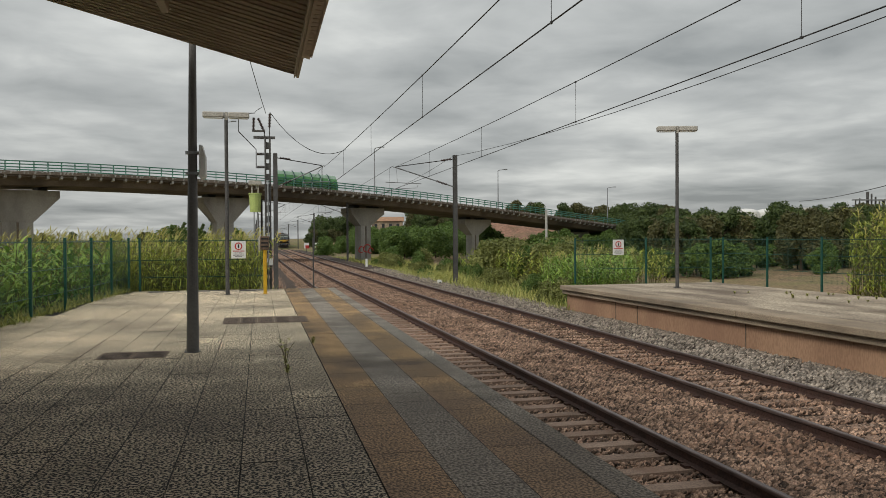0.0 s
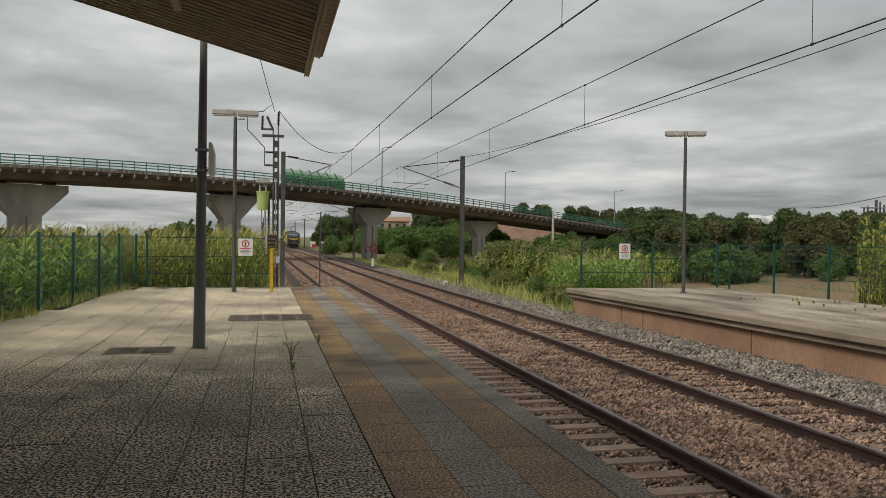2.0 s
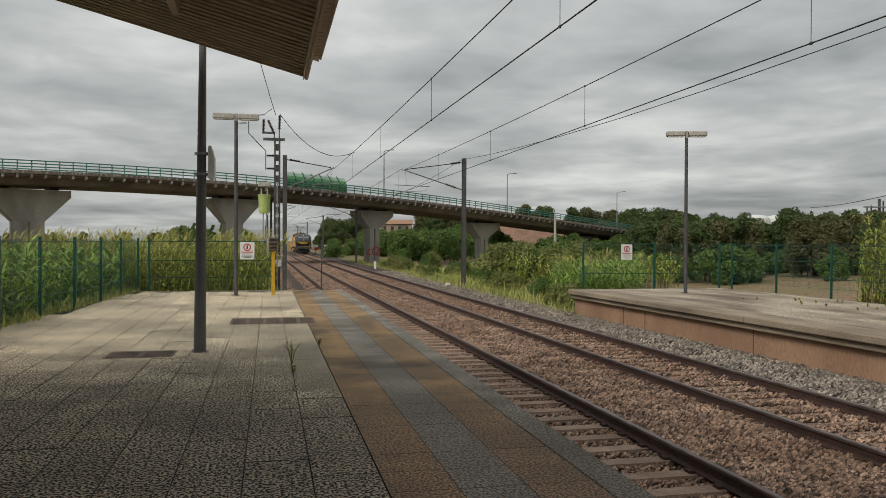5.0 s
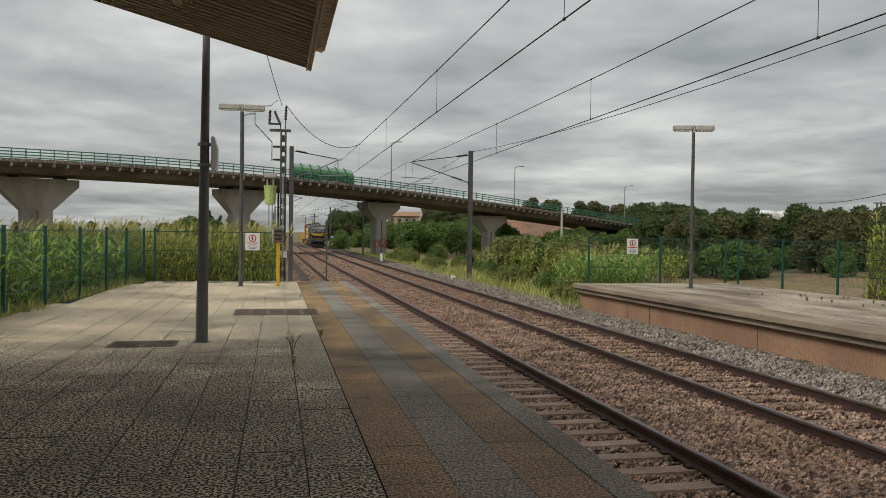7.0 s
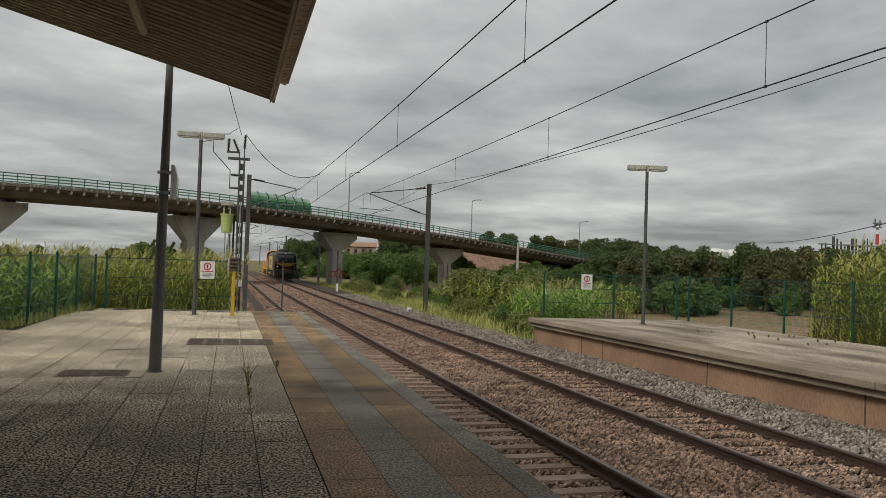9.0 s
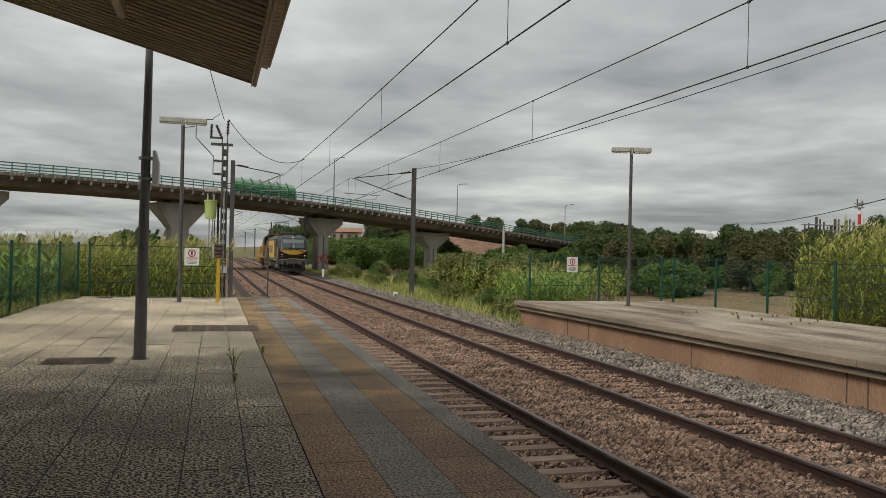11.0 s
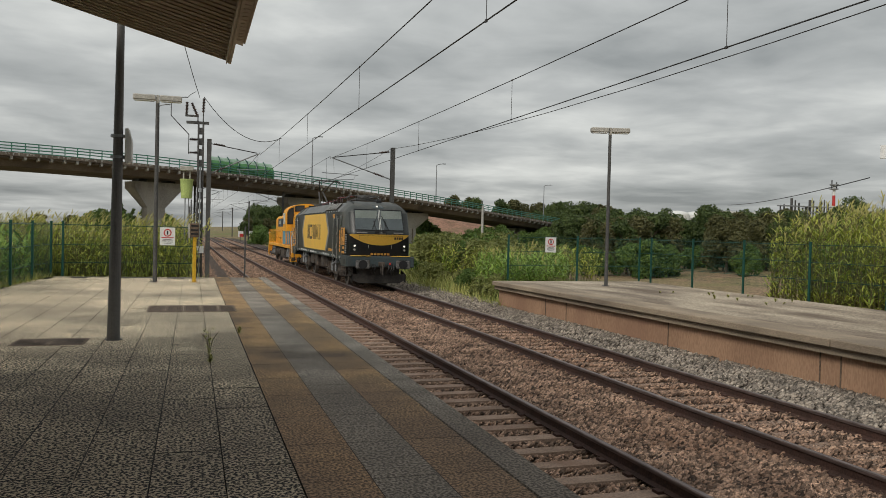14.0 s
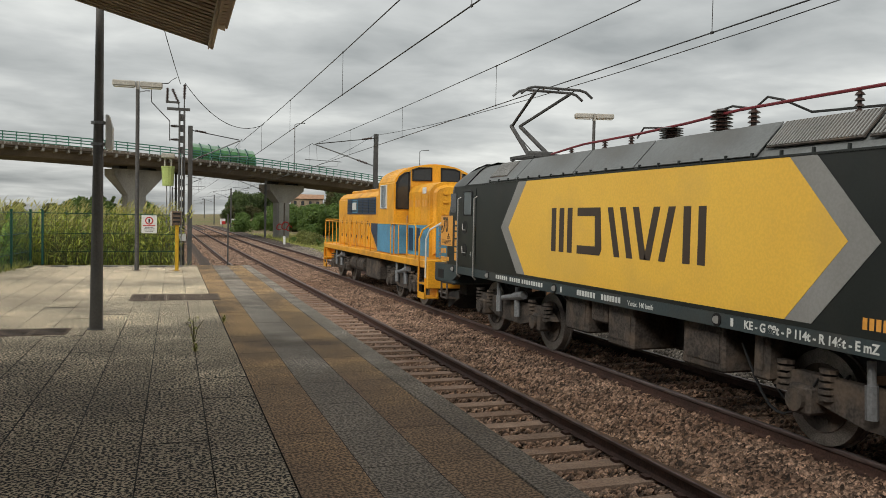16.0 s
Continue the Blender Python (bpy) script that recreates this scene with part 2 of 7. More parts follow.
M = dict(
    # patch darkens the near paving: shade under the canopy put into the colour, plus dirt
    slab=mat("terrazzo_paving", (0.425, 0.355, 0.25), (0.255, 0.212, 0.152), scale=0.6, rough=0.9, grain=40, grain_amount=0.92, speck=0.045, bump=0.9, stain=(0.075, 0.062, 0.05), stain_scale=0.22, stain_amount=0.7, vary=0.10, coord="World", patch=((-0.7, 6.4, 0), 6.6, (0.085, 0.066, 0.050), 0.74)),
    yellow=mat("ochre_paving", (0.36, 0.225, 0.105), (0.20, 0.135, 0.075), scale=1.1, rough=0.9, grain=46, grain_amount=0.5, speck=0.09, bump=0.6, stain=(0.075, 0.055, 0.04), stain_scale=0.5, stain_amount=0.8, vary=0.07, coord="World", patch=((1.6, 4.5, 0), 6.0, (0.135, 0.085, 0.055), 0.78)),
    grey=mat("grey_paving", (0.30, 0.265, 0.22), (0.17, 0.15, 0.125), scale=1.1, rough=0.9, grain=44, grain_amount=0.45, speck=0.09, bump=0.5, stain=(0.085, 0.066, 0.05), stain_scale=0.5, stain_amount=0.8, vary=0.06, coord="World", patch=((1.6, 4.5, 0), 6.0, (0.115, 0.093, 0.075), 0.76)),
    joint=mat("joint_dirt", (0.035, 0.032, 0.028), rough=0.95),
    concrete=mat("weathered_concrete", (0.43, 0.415, 0.385), (0.33, 0.32, 0.295), scale=0.6, rough=0.9, grain=20, grain_amount=0.15, stain=(0.13, 0.12, 0.11), stain_scale=0.25, stain_amount=0.6, stretch=(1, 1, 0.35), coord="World"),
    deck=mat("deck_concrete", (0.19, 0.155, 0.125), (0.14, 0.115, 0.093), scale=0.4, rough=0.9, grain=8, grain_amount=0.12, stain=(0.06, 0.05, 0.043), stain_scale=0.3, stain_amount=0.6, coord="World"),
    coping=mat("coping_concrete", (0.36, 0.285, 0.205), (0.21, 0.165, 0.12), scale=1.2, rough=0.9, grain=60, grain_amount=0.22, stain=(0.13, 0.105, 0.083), stain_scale=0.35, stain_amount=0.75, coord="World", stretch=(1, 0.45, 1)),
    pavedtop=mat("worn_concrete_top", (0.46, 0.385, 0.29), (0.25, 0.20, 0.15), scale=0.9, rough=0.9, grain=40, grain_amount=0.35, stain=(0.12, 0.085, 0.06), stain_scale=0.8, stain_amount=0.85, coord="World", stretch=(1, 0.35, 1)),
    pinkwall=mat("pink_plaster", (0.40, 0.245, 0.155), (0.32, 0.19, 0.12), scale=0.8, rough=0.9, grain=30, grain_amount=0.12, stain=(0.27, 0.15, 0.10), stain_scale=0.9, stain_amount=0.6, stretch=(1, 1, 0.3), coord="World"),
    # bed far darker than its stones: the shadow in the gaps is painted in
    ballast=mat("ballast_bed", (0.085, 0.060, 0.046), (0.045, 0.033, 0.026), scale=30, rough=0.95, grain=45, grain_amount=0.6, bump=1.0),
    stone=mat("ballast_stone", (0.40, 0.262, 0.185), (0.19, 0.120, 0.085), scale=2.0, rough=0.95, grain=60, grain_amount=0.35, vary=0.85, island=True, stain=(0.22, 0.125, 0.08), stain_scale=0.5, stain_amount=0.55),
    stone_pale=mat("pale_ballast_stone", (0.36, 0.305, 0.25), (0.20, 0.168, 0.138), scale=2.0, rough=0.95, grain=60, grain_amount=0.2, vary=0.6, island=True),
    sleeper=mat("sleeper_concrete", (0.35, 0.245, 0.185), (0.25, 0.17, 0.125), scale=2.5, rough=0.9, grain=50, grain_amount=0.25, stain=(0.20, 0.11, 0.07), stain_scale=1.5, stain_amount=0.6, vary=0.15, coord="World"),
    rail=mat("rail_steel_web", (0.085, 0.045, 0.035), (0.06, 0.035, 0.028), scale=3, rough=0.75, metal=0.3, grain=40),
    railhead=mat("rail_head_worn", (0.20, 0.16, 0.15), (0.13, 0.09, 0.08), scale=2, rough=0.45, metal=0.7, grain=30, stretch=(1, 0.1, 1)),
    galv=mat("galvanised_steel", (0.30, 0.31, 0.32), (0.22, 0.23, 0.24), scale=3, rough=0.55, metal=0.6, grain=30, grain_amount=0.1, bump=0.05),
    darkpost=mat("painted_grey_post", (0.115, 0.11, 0.105), (0.092, 0.088, 0.085), scale=2, rough=0.55, grain=40, grain_amount=0.1, bump=0.05),
    mast=mat("mast_steel", (0.10, 0.098, 0.095), (0.07, 0.068, 0.066), scale=2, rough=0.7, metal=0.3, grain=25),
    canopy=mat("canopy_sheet", (0.50, 0.415, 0.315), (0.43, 0.355, 0.27), scale=0.8, rough=0.6, grain=30, grain_amount=0.06, bump=0.03),
    fence=mat("green_fence_paint", (0.012, 0.075, 0.055), (0.009, 0.06, 0.045), scale=4, rough=0.5, grain=40, grain_amount=0.1, bump=0.03),
    bridgerail=mat("bridge_rail_green", (0.075, 0.22, 0.165), (0.06, 0.18, 0.13), scale=1, rough=0.6, grain=10),
    greenpanel=mat("green_screen_panel", (0.095, 0.27, 0.10), (0.075, 0.22, 0.08), scale=1, rough=0.35, grain=10, grain_amount=0.1),
    palepanel=mat("clear_green_pane", (0.30, 0.42, 0.33), (0.26, 0.38, 0.29), scale=1, rough=0.25, grain=10, grain_amount=0.1),
    yellowpole=mat("yellow_pole_paint", (0.55, 0.33, 0.02), (0.48, 0.28, 0.02), scale=4, rough=0.5),
    limebox=mat("lime_cabinet_paint", (0.40, 0.48, 0.16), (0.34, 0.42, 0.14), scale=4, rough=0.5),
    brown=mat("rusty_box", (0.15, 0.105, 0.075), (0.10, 0.07, 0.05), scale=8, rough=0.85, grain=50, grain_amount=0.4),
    white=plain("white_paint", (0.72, 0.72, 0.70)),
    lamphead=mat("lamp_housing", (0.42, 0.40, 0.36), (0.34, 0.32, 0.28), scale=4, rough=0.6, grain=40),
    red=plain("red_paint", (0.50, 0.035, 0.03)),
    black=plain("black_paint", (0.012, 0.012, 0.013)),
    wire=plain("copper_wire_dark", (0.035, 0.033, 0.032), rough=0.6),
    ceramic=plain("brown_insulator", (0.045, 0.025, 0.02), rough=0.3),
    soil=mat("dry_grass_soil", (0.24, 0.16, 0.095), (0.17, 0.145, 0.062), scale=0.25, rough=0.95, grain=6, grain_amount=0.4, bump=0.6, stain=(0.13, 0.16, 0.045), stain_scale=0.06, stain_amount=0.8),
    redsoil=mat("red_bare_soil", (0.30, 0.17, 0.115), (0.20, 0.11, 0.075), scale=0.3, rough=0.95, grain=2.5, grain_amount=0.3, bump=0.4, stain=(0.13, 0.10, 0.055), stain_scale=0.25, stain_amount=0.7),
    reed=leaf_mat("reed_leaf", (0.13, 0.24, 0.034), (0.60, 0.60, 0.11), 0.4),
    reed_green=leaf_mat("green_reed_leaf", (0.06, 0.16, 0.028), (0.40, 0.54, 0.10), 0.6),
    reed_dry=leaf_mat("reed_plume", (0.42, 0.36, 0.13), (0.34, 0.34, 0.09), 0.4),
    reed_stem=leaf_mat("reed_stem", (0.20, 0.15, 0.065), (0.13, 0.15, 0.05), 0.5),
    bush=leaf_mat("bush_leaf", (0.040, 0.095, 0.020), (0.17, 0.25, 0.05), 0.25),
    bush_pale=leaf_mat("pale_bush_leaf", (0.095, 0.12, 0.035), (0.33, 0.34, 0.10), 0.3),
    tree=leaf_mat("tree_leaf", (0.018, 0.045, 0.013), (0.13, 0.175, 0.045), 0.3),
    tree_brown=leaf_mat("tree_leaf_olive", (0.040, 0.052, 0.02), (0.18, 0.165, 0.06), 0.3),
    grass=leaf_mat("verge_grass", (0.17, 0.24, 0.045), (0.62, 0.56, 0.19), 0.9),
    bark=mat("bark", (0.07, 0.05, 0.035), rough=0.95),
)


# ---- mesh helpers ----
def part(name, bm, material, parent=None, label=""):
    """Link a bmesh as one mesh object under a thing or a part."""
    me = bpy.data.meshes.new(name)
    bm.to_mesh(me)
    bm.free()
    mats = material if isinstance(material, (list, tuple)) else [material]
    for x in mats:
        me.materials.append(x)
    ob = new(name, me)
    if parent:
        ob.parent = parent
    if label:
        ob["label"] = label
    return ob


def thing(name, m, label, category, group="", kind=""):
    ob = new(name)
    ob.matrix_basis = m
    ob.empty_display_size = 0.2
    return tagged(ob, label, category, group, kind)


def box(bm, x0, x1, y0, y1, z0, z1, bevel=0.0, mi=0):
    r = bmesh.ops.create_cube(bm, size=1.0, matrix=Matrix.Translation(((x0 + x1) / 2, (y0 + y1) / 2, (z0 + z1) / 2)) @ Matrix.Diagonal((abs(x1 - x0), abs(y1 - y0), abs(z1 - z0), 1)))
    fs = list({f for v in r["verts"] for f in v.link_faces})
    for f in fs:
        f.material_index = mi
    if bevel:
        es = list({e for v in r["verts"] for e in v.link_edges})
        res = bmesh.ops.bevel(bm, geom=es, offset=bevel, segments=1, affect="EDGES")
        for f in res["faces"]:
            f.material_index = mi
    return bm


def rod(bm, a, b, r, r2=None, seg=8, mi=0, caps=True):
    a, b = Vector(a), Vector(b)
    d = b - a
    res = bmesh.ops.create_cone(bm, cap_ends=caps, segments=seg, radius1=r, radius2=r if r2 is None else r2, depth=d.length, matrix=Matrix.Translation((a + b) / 2) @ d.to_track_quat("Z", "Y").to_matrix().to_4x4())
    for f in {f for v in res["verts"] for f in v.link_faces}:
        f.material_index = mi
    return bm


def chain(bm, pts, r, seg=6, mi=0):
    """One continuous tube along a line of points."""
    pts = [Vector(p) for p in pts]
    closed = (pts[0] - pts[-1]).length < 1e-6
    if closed:
        pts = pts[:-1]
    n, rings = len(pts), []
    side = None
    for i, p in enumerate(pts):
        a = pts[i - 1] if (i or closed) else p
        b = pts[(i + 1) % n] if (i < n - 1 or closed) else p
        d = (b - a)
        d = d.normalized() if d.length > 1e-9 else Vector((0, 0, 1))
        if side is None or abs(side.dot(d)) > 0.95:
            side = d.orthogonal()
        side = (side - d * side.dot(d)).normalized()
        up = d.cross(side)
        rings.append([bm.verts.new(p + (side * math.cos(k * 6.28319 / seg) + up * math.sin(k * 6.28319 / seg)) * r) for k in range(seg)])
    for i in range(n if closed else n - 1):
        a, b = rings[i], rings[(i + 1) % n]
        for k in range(seg):
            bm.faces.new((a[k], a[(k + 1) % seg], b[(k + 1) % seg], b[k])).material_index = mi
    if not closed:
        bm.faces.new(rings[0][::-1]).material_index = mi
        bm.faces.new(rings[-1]).material_index = mi
    return bm


def prism(bm, outline, p0, axis_u, axis_v, along, mi=0):
    """A closed outline (u, v) in the plane of two axes, pushed along a vector."""
    p0, u, v, w = Vector(p0), Vector(axis_u), Vector(axis_v), Vector(along)
    a = [bm.verts.new(p0 + u * s + v * t) for s, t in outline]
    b = [bm.verts.new(x.co + w) for x in a]
    n = len(a)
    fs = [bm.faces.new(a[::-1]), bm.faces.new(b)]
    for i in range(n):
        fs.append(bm.faces.new((a[i], a[(i + 1) % n], b[(i + 1) % n], b[i])))
    for f in fs:
        f.material_index = mi
    bmesh.ops.recalc_face_normals(bm, faces=fs)
    return bm


def B():
    return bmesh.new()


def mesh_of(name, verts, faces, materials, indices=None, parent=None):
    me = bpy.data.meshes.new(name)
    me.from_pydata(verts, [], faces)
    for x in materials:
        me.materials.append(x)
    if indices is not None:
        me.polygons.foreach_set("material_index", indices)
    me.update()
    ob = new(name, me)
    if parent:
        ob.parent = parent
    return ob

# ---- ground, tracks, platforms ----
RAIL_Z = -0.73
TRACKS = (4.12, 8.15)
GAUGE = 0.87
rng = np.random.default_rng(7)


def ground_z(x, y):
    """Height of the land: a flat plain, a low rise far off to the east."""
    d = max(0.0, x - 30.0)
    rise = min(d * 0.02, 6.0)
    hill = 7.0 * math.exp(-((x - 62) / 45) ** 2 - ((y - 275) / 65) ** 2)
    return -1.45 + rise + hill


def build_ground():
    xs = [-3000, -900, -300, -120, -60, -30, -15, -8, -6, 0, 6, 12, 13, 16, 22, 30, 38, 45, 52, 58, 64, 70, 80, 92, 110, 140, 180, 330, 700, 1500, 3000]
    ys = [-3000, -600, -150, -60, -25, -5, 10, 25, 40, 60, 90, 130, 150, 165, 180, 195, 210, 225, 240, 255, 270, 285, 300, 330, 370, 430, 600, 1200, 4500]
    verts = [(x, y, ground_z(x, y) + (0.12 * noise.noise((x * 0.13, y * 0.13, 1)) if abs(x) < 200 else 0)) for y in ys for x in xs]
    n = len(xs)
    faces = [(j * n + i, j * n + i + 1, (j + 1) * n + i + 1, (j + 1) * n + i) for j in range(len(ys) - 1) for i in range(n - 1)]
    ob = mesh_of("ground", verts, faces, [M["soil"]])
    tagged(ob, "dry grassy ground with patches of bare soil", "ground", kind="structure")


def build_ballast_bed():
    prof = [(1.0, -1.5), (2.3, -0.98), (5.3, -0.98), (5.6, -0.93), (6.7, -0.93), (7.0, -0.98), (9.4, -0.98), (11.9, -0.96), (12.8, -1.55)]
    verts, faces = [], []
    ys = list(np.arange(-30, 60, 1.5)) + list(np.arange(60, 700, 20))
    for y in ys:
        for x, z in prof:
            verts.append((x, y, z + 0.025 * noise.noise((x, y * 0.7, 3))))
    n = len(prof)
    for j in range(len(ys) - 1):
        for i in range(n - 1):
            faces.append((j * n + i, j * n + i + 1, (j + 1) * n + i + 1, (j + 1) * n + i))
    ob = mesh_of("ballast_bed", verts, faces, [M["ballast"]])
    tagged(ob, "bed of brown crushed stone under two railway tracks", "ballast", kind="structure")
    return ob


def rail_outline():
    return [(-0.07, 0.0), (0.07, 0.0), (0.07, 0.012), (0.012, 0.035), (0.012, 0.115), (0.036, 0.128), (0.036, 0.16), (0.028, 0.172), (-0.028, 0.172), (-0.036, 0.16), (-0.036, 0.128), (-0.012, 0.115), (-0.012, 0.035), (-0.07, 0.012)]


def build_track(cx, label):
    t = thing("railway_track", pose(cx, 0, RAIL_Z), label, "railway track", "tracks through the station", "structure")
    for s in (-GAUGE, GAUGE):
        bm = B()
        prism(bm, rail_outline(), (s, -30, -0.172), (1, 0, 0), (0, 0, 1), (0, 730, 0))
        for f in bm.faces:
            if all(v.co.z > -0.05 for v in f.verts):
                f.material_index = 1
        part("rail", bm, [M["rail"], M["railhead"]], t, "rust-brown steel rail with a worn head")
    # one sleeper mesh, shared
    bm = B()
    prism(bm, [(-0.14, 0), (0.14, 0), (0.115, 0.17), (-0.115, 0.17)], (-1.3, 0, -0.352), (0, 1, 0), (0, 0, 1), (2.6, 0, 0))
    for s in (-GAUGE, GAUGE):
        for e in (-0.105, 0.105):
            box(bm, s + e - 0.035, s + e + 0.035, -0.06, 0.06, -0.185, -0.15, mi=1)
    first = part("sleeper", bm, [M["sleeper"], M["rail"]], t)
    first.location.y = -6.0
    for i in range(1, 170):
        o = first.copy()
        o.location.y = -6.0 + 0.6 * i
        scene.collection.objects.link(o)
    verts, faces = [], []
    for i in range(170, 420):
        y = -6.0 + 0.6 * i
        k = len(verts)
        verts += [(-1.3, y - 0.12, -0.182), (1.3, y - 0.12, -0.182), (1.3, y + 0.12, -0.182), (-1.3, y + 0.12, -0.182), (-1.3, y - 0.14, -0.3), (1.3, y - 0.14, -0.3)]
        faces += [(k, k + 1, k + 2, k + 3), (k + 4, k + 5, k + 1, k)]
    far = mesh_of("far_sleepers", verts, faces, [M["sleeper"]], parent=t)
    far["kind"] = "stuff"


def stones(name, count, area, zfun, size, materials, label):
    """Loose crushed stones: small uneven polyhedra lying on the bed."""
    x0, x1, y0, y1 = area
    base = np.array([(1, 0, 0), (-1, 0, 0), (0, 1, 0), (0, -1, 0), (0, 0, 1), (0, 0, -1), (.6, .6, .55), (-.6, -.6, .5)], float)
    tri = [(0, 2, 6), (2, 4, 6), (4, 0, 6), (2, 1, 4), (1, 7, 4), (7, 3, 4), (1, 3, 7), (3, 0, 4), (2, 0, 5), (1, 2, 5), (3, 1, 5), (0, 3, 5)]
    u = rng.random(count)
    py = y0 + (y1 - y0) * u ** 1.7
    px = x0 + (x1 - x0) * rng.random(count)
    s = size * (0.6 + 0.9 * rng.random(count))
    ang = rng.random((count, 2)) * 6.28
    pts = base[None] * (0.7 + 0.6 * rng.random((count, 8, 1)))
    pts[:, :, 2] *= 0.85
    ca, sa = np.cos(ang[:, 0])[:, None], np.sin(ang[:, 0])[:, None]
    x, y = pts[:, :, 0] * ca - pts[:, :, 1] * sa, pts[:, :, 0] * sa + pts[:, :, 1] * ca
    cb, sb = np.cos(ang[:, 1] * 0.3)[:, None], np.sin(ang[:, 1] * 0.3)[:, None]
    z = pts[:, :, 2] * cb + x * sb
    pz = np.array([zfun(a, b) for a, b in zip(px, py)])
    out = np.stack([x * s[:, None] + px[:, None], y * s[:, None] + py[:, None], z * s[:, None] + pz[:, None]], 2).reshape(-1, 3)
    faces = (np.array(tri)[None] + 8 * np.arange(count)[:, None, None]).reshape(-1, 3)
    me = bpy.data.meshes.new(name)
    me.vertices.add(len(out))
    me.vertices.foreach_set("co", out.ravel())
    me.loops.add(faces.size)
    me.loops.foreach_set("vertex_index", faces.ravel())
    me.polygons.add(len(faces))
    me.polygons.foreach_set("loop_start", np.arange(0, faces.size, 3))
    for m in materials:
        me.materials.append(m)
    me.update(calc_edges=True)
    return tagged(new(name, me), label, "ballast stones", kind="stuff")


# left platform, turned slightly against the tracks
PLAT = pose(0.86, 0, 0, 0, 0, -0.5)
COL, END, BACK = 0.5, 29.2, -9.0


def left_edge(y):
    return -5.72 - max(0, 19.8 - y) * 0.05 + max(0, min(y, 29.2) - 19.8) * 0.075


def build_left_platform():
    p = thing("platform_floor", PLAT, "speckled paving slabs with ochre and grey edge strips", "platform", kind="structure")
    bm = B()
    box(bm, -6.9, 1.62, BACK, END, -1.5, -0.022)
    part("platform_body", bm, M["joint"], p)
    bm = B()
    box(bm, 1.514, 1.8, BACK, END, -0.16, 0.0, 0.012)
    box(bm, 1.5, 1.66, BACK, END, -1.5, -0.164)
    part("edge_stone", bm, M["grey"], p, "grey stone platform edge")
    bm = B()
    box(bm, -6.9, 1.78, END + 0.002, END + 0.12, -1.5, -0.02)
    part("end_wall", bm, M["concrete"], p)
    # slab shapes
    def slab_mesh(name, w, l, material):
        b = B()
        e, g = (0.0015, 0.0012) if l < 0.8 else (0.003, 0.0022)
        box(b, g, w - g, g, l - g, -0.03, 0.0, e)
        b.normal_update()
        for f in b.faces:
            f.material_index = 0 if f.normal.z > 0.9 else 1
        return part(name, b, [material, M["joint"]], p)
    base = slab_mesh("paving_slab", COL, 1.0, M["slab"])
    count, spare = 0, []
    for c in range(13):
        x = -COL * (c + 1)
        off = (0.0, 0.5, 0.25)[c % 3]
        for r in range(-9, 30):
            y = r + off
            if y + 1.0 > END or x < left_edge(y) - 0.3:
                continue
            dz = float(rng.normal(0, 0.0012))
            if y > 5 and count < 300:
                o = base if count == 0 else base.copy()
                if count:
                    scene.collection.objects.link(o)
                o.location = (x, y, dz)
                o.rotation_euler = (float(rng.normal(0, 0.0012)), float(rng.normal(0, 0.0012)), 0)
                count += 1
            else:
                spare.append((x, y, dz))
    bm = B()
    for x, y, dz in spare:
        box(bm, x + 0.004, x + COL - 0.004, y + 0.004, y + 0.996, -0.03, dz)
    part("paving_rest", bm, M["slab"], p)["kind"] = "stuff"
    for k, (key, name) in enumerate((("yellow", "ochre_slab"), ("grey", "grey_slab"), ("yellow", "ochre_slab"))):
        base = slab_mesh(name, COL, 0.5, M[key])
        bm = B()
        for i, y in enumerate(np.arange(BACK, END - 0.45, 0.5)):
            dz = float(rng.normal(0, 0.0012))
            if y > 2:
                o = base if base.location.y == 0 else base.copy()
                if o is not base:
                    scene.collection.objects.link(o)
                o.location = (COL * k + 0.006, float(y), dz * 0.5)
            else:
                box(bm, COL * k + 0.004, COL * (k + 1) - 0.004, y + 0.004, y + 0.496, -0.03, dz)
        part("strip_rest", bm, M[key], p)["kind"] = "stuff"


def build_right_platform():
    """Platform across the tracks: plastered face, ledge, coping in long units with open joints, worn top."""
    end, wide = 27.9, 6.4
    p = thing("platform_far", pose(11.50, 0, 0, 0, 0, 0.9), "opposite platform with concrete coping and pink plastered face", "platform", kind="structure")
    bm = B()
    box(bm, 0.30, wide, -12, end - 0.05, -1.6, -0.30)
    part("plastered_face", bm, M["pinkwall"], p, "pink plastered wall with stained joints")
    unit = 5.4
    for k in range(7):
        y = 11.65 + (k - 4) * unit
        l = min(unit, end - y)
        if l < 0.3:
            break
        bm = B()
        box(bm, 0.0, 0.95, y + 0.016, y + l - 0.016, -0.16, 0.0, 0.02)
        part("coping_unit", bm, M["coping"], p)
    bm = B()
    box(bm, 0.12, wide, -12, end - 0.02, -0.30, -0.162)
    part("ledge", bm, M["coping"], p)
    bm = B()
    box(bm, 0.985, wide, -12, end, -0.16, -0.008)
    part("platform_top", bm, M["pavedtop"], p, "pale weathered concrete surface")
    for y in (0.85, 6.25, 11.65, 12.15, 17.05, 22.45, 23.9):
        bm = B()
        box(bm, 0.290, 0.32, y - 0.016, y + 0.016, -1.3, -0.3)
        part("wall_joint", bm, M["brown"], p)


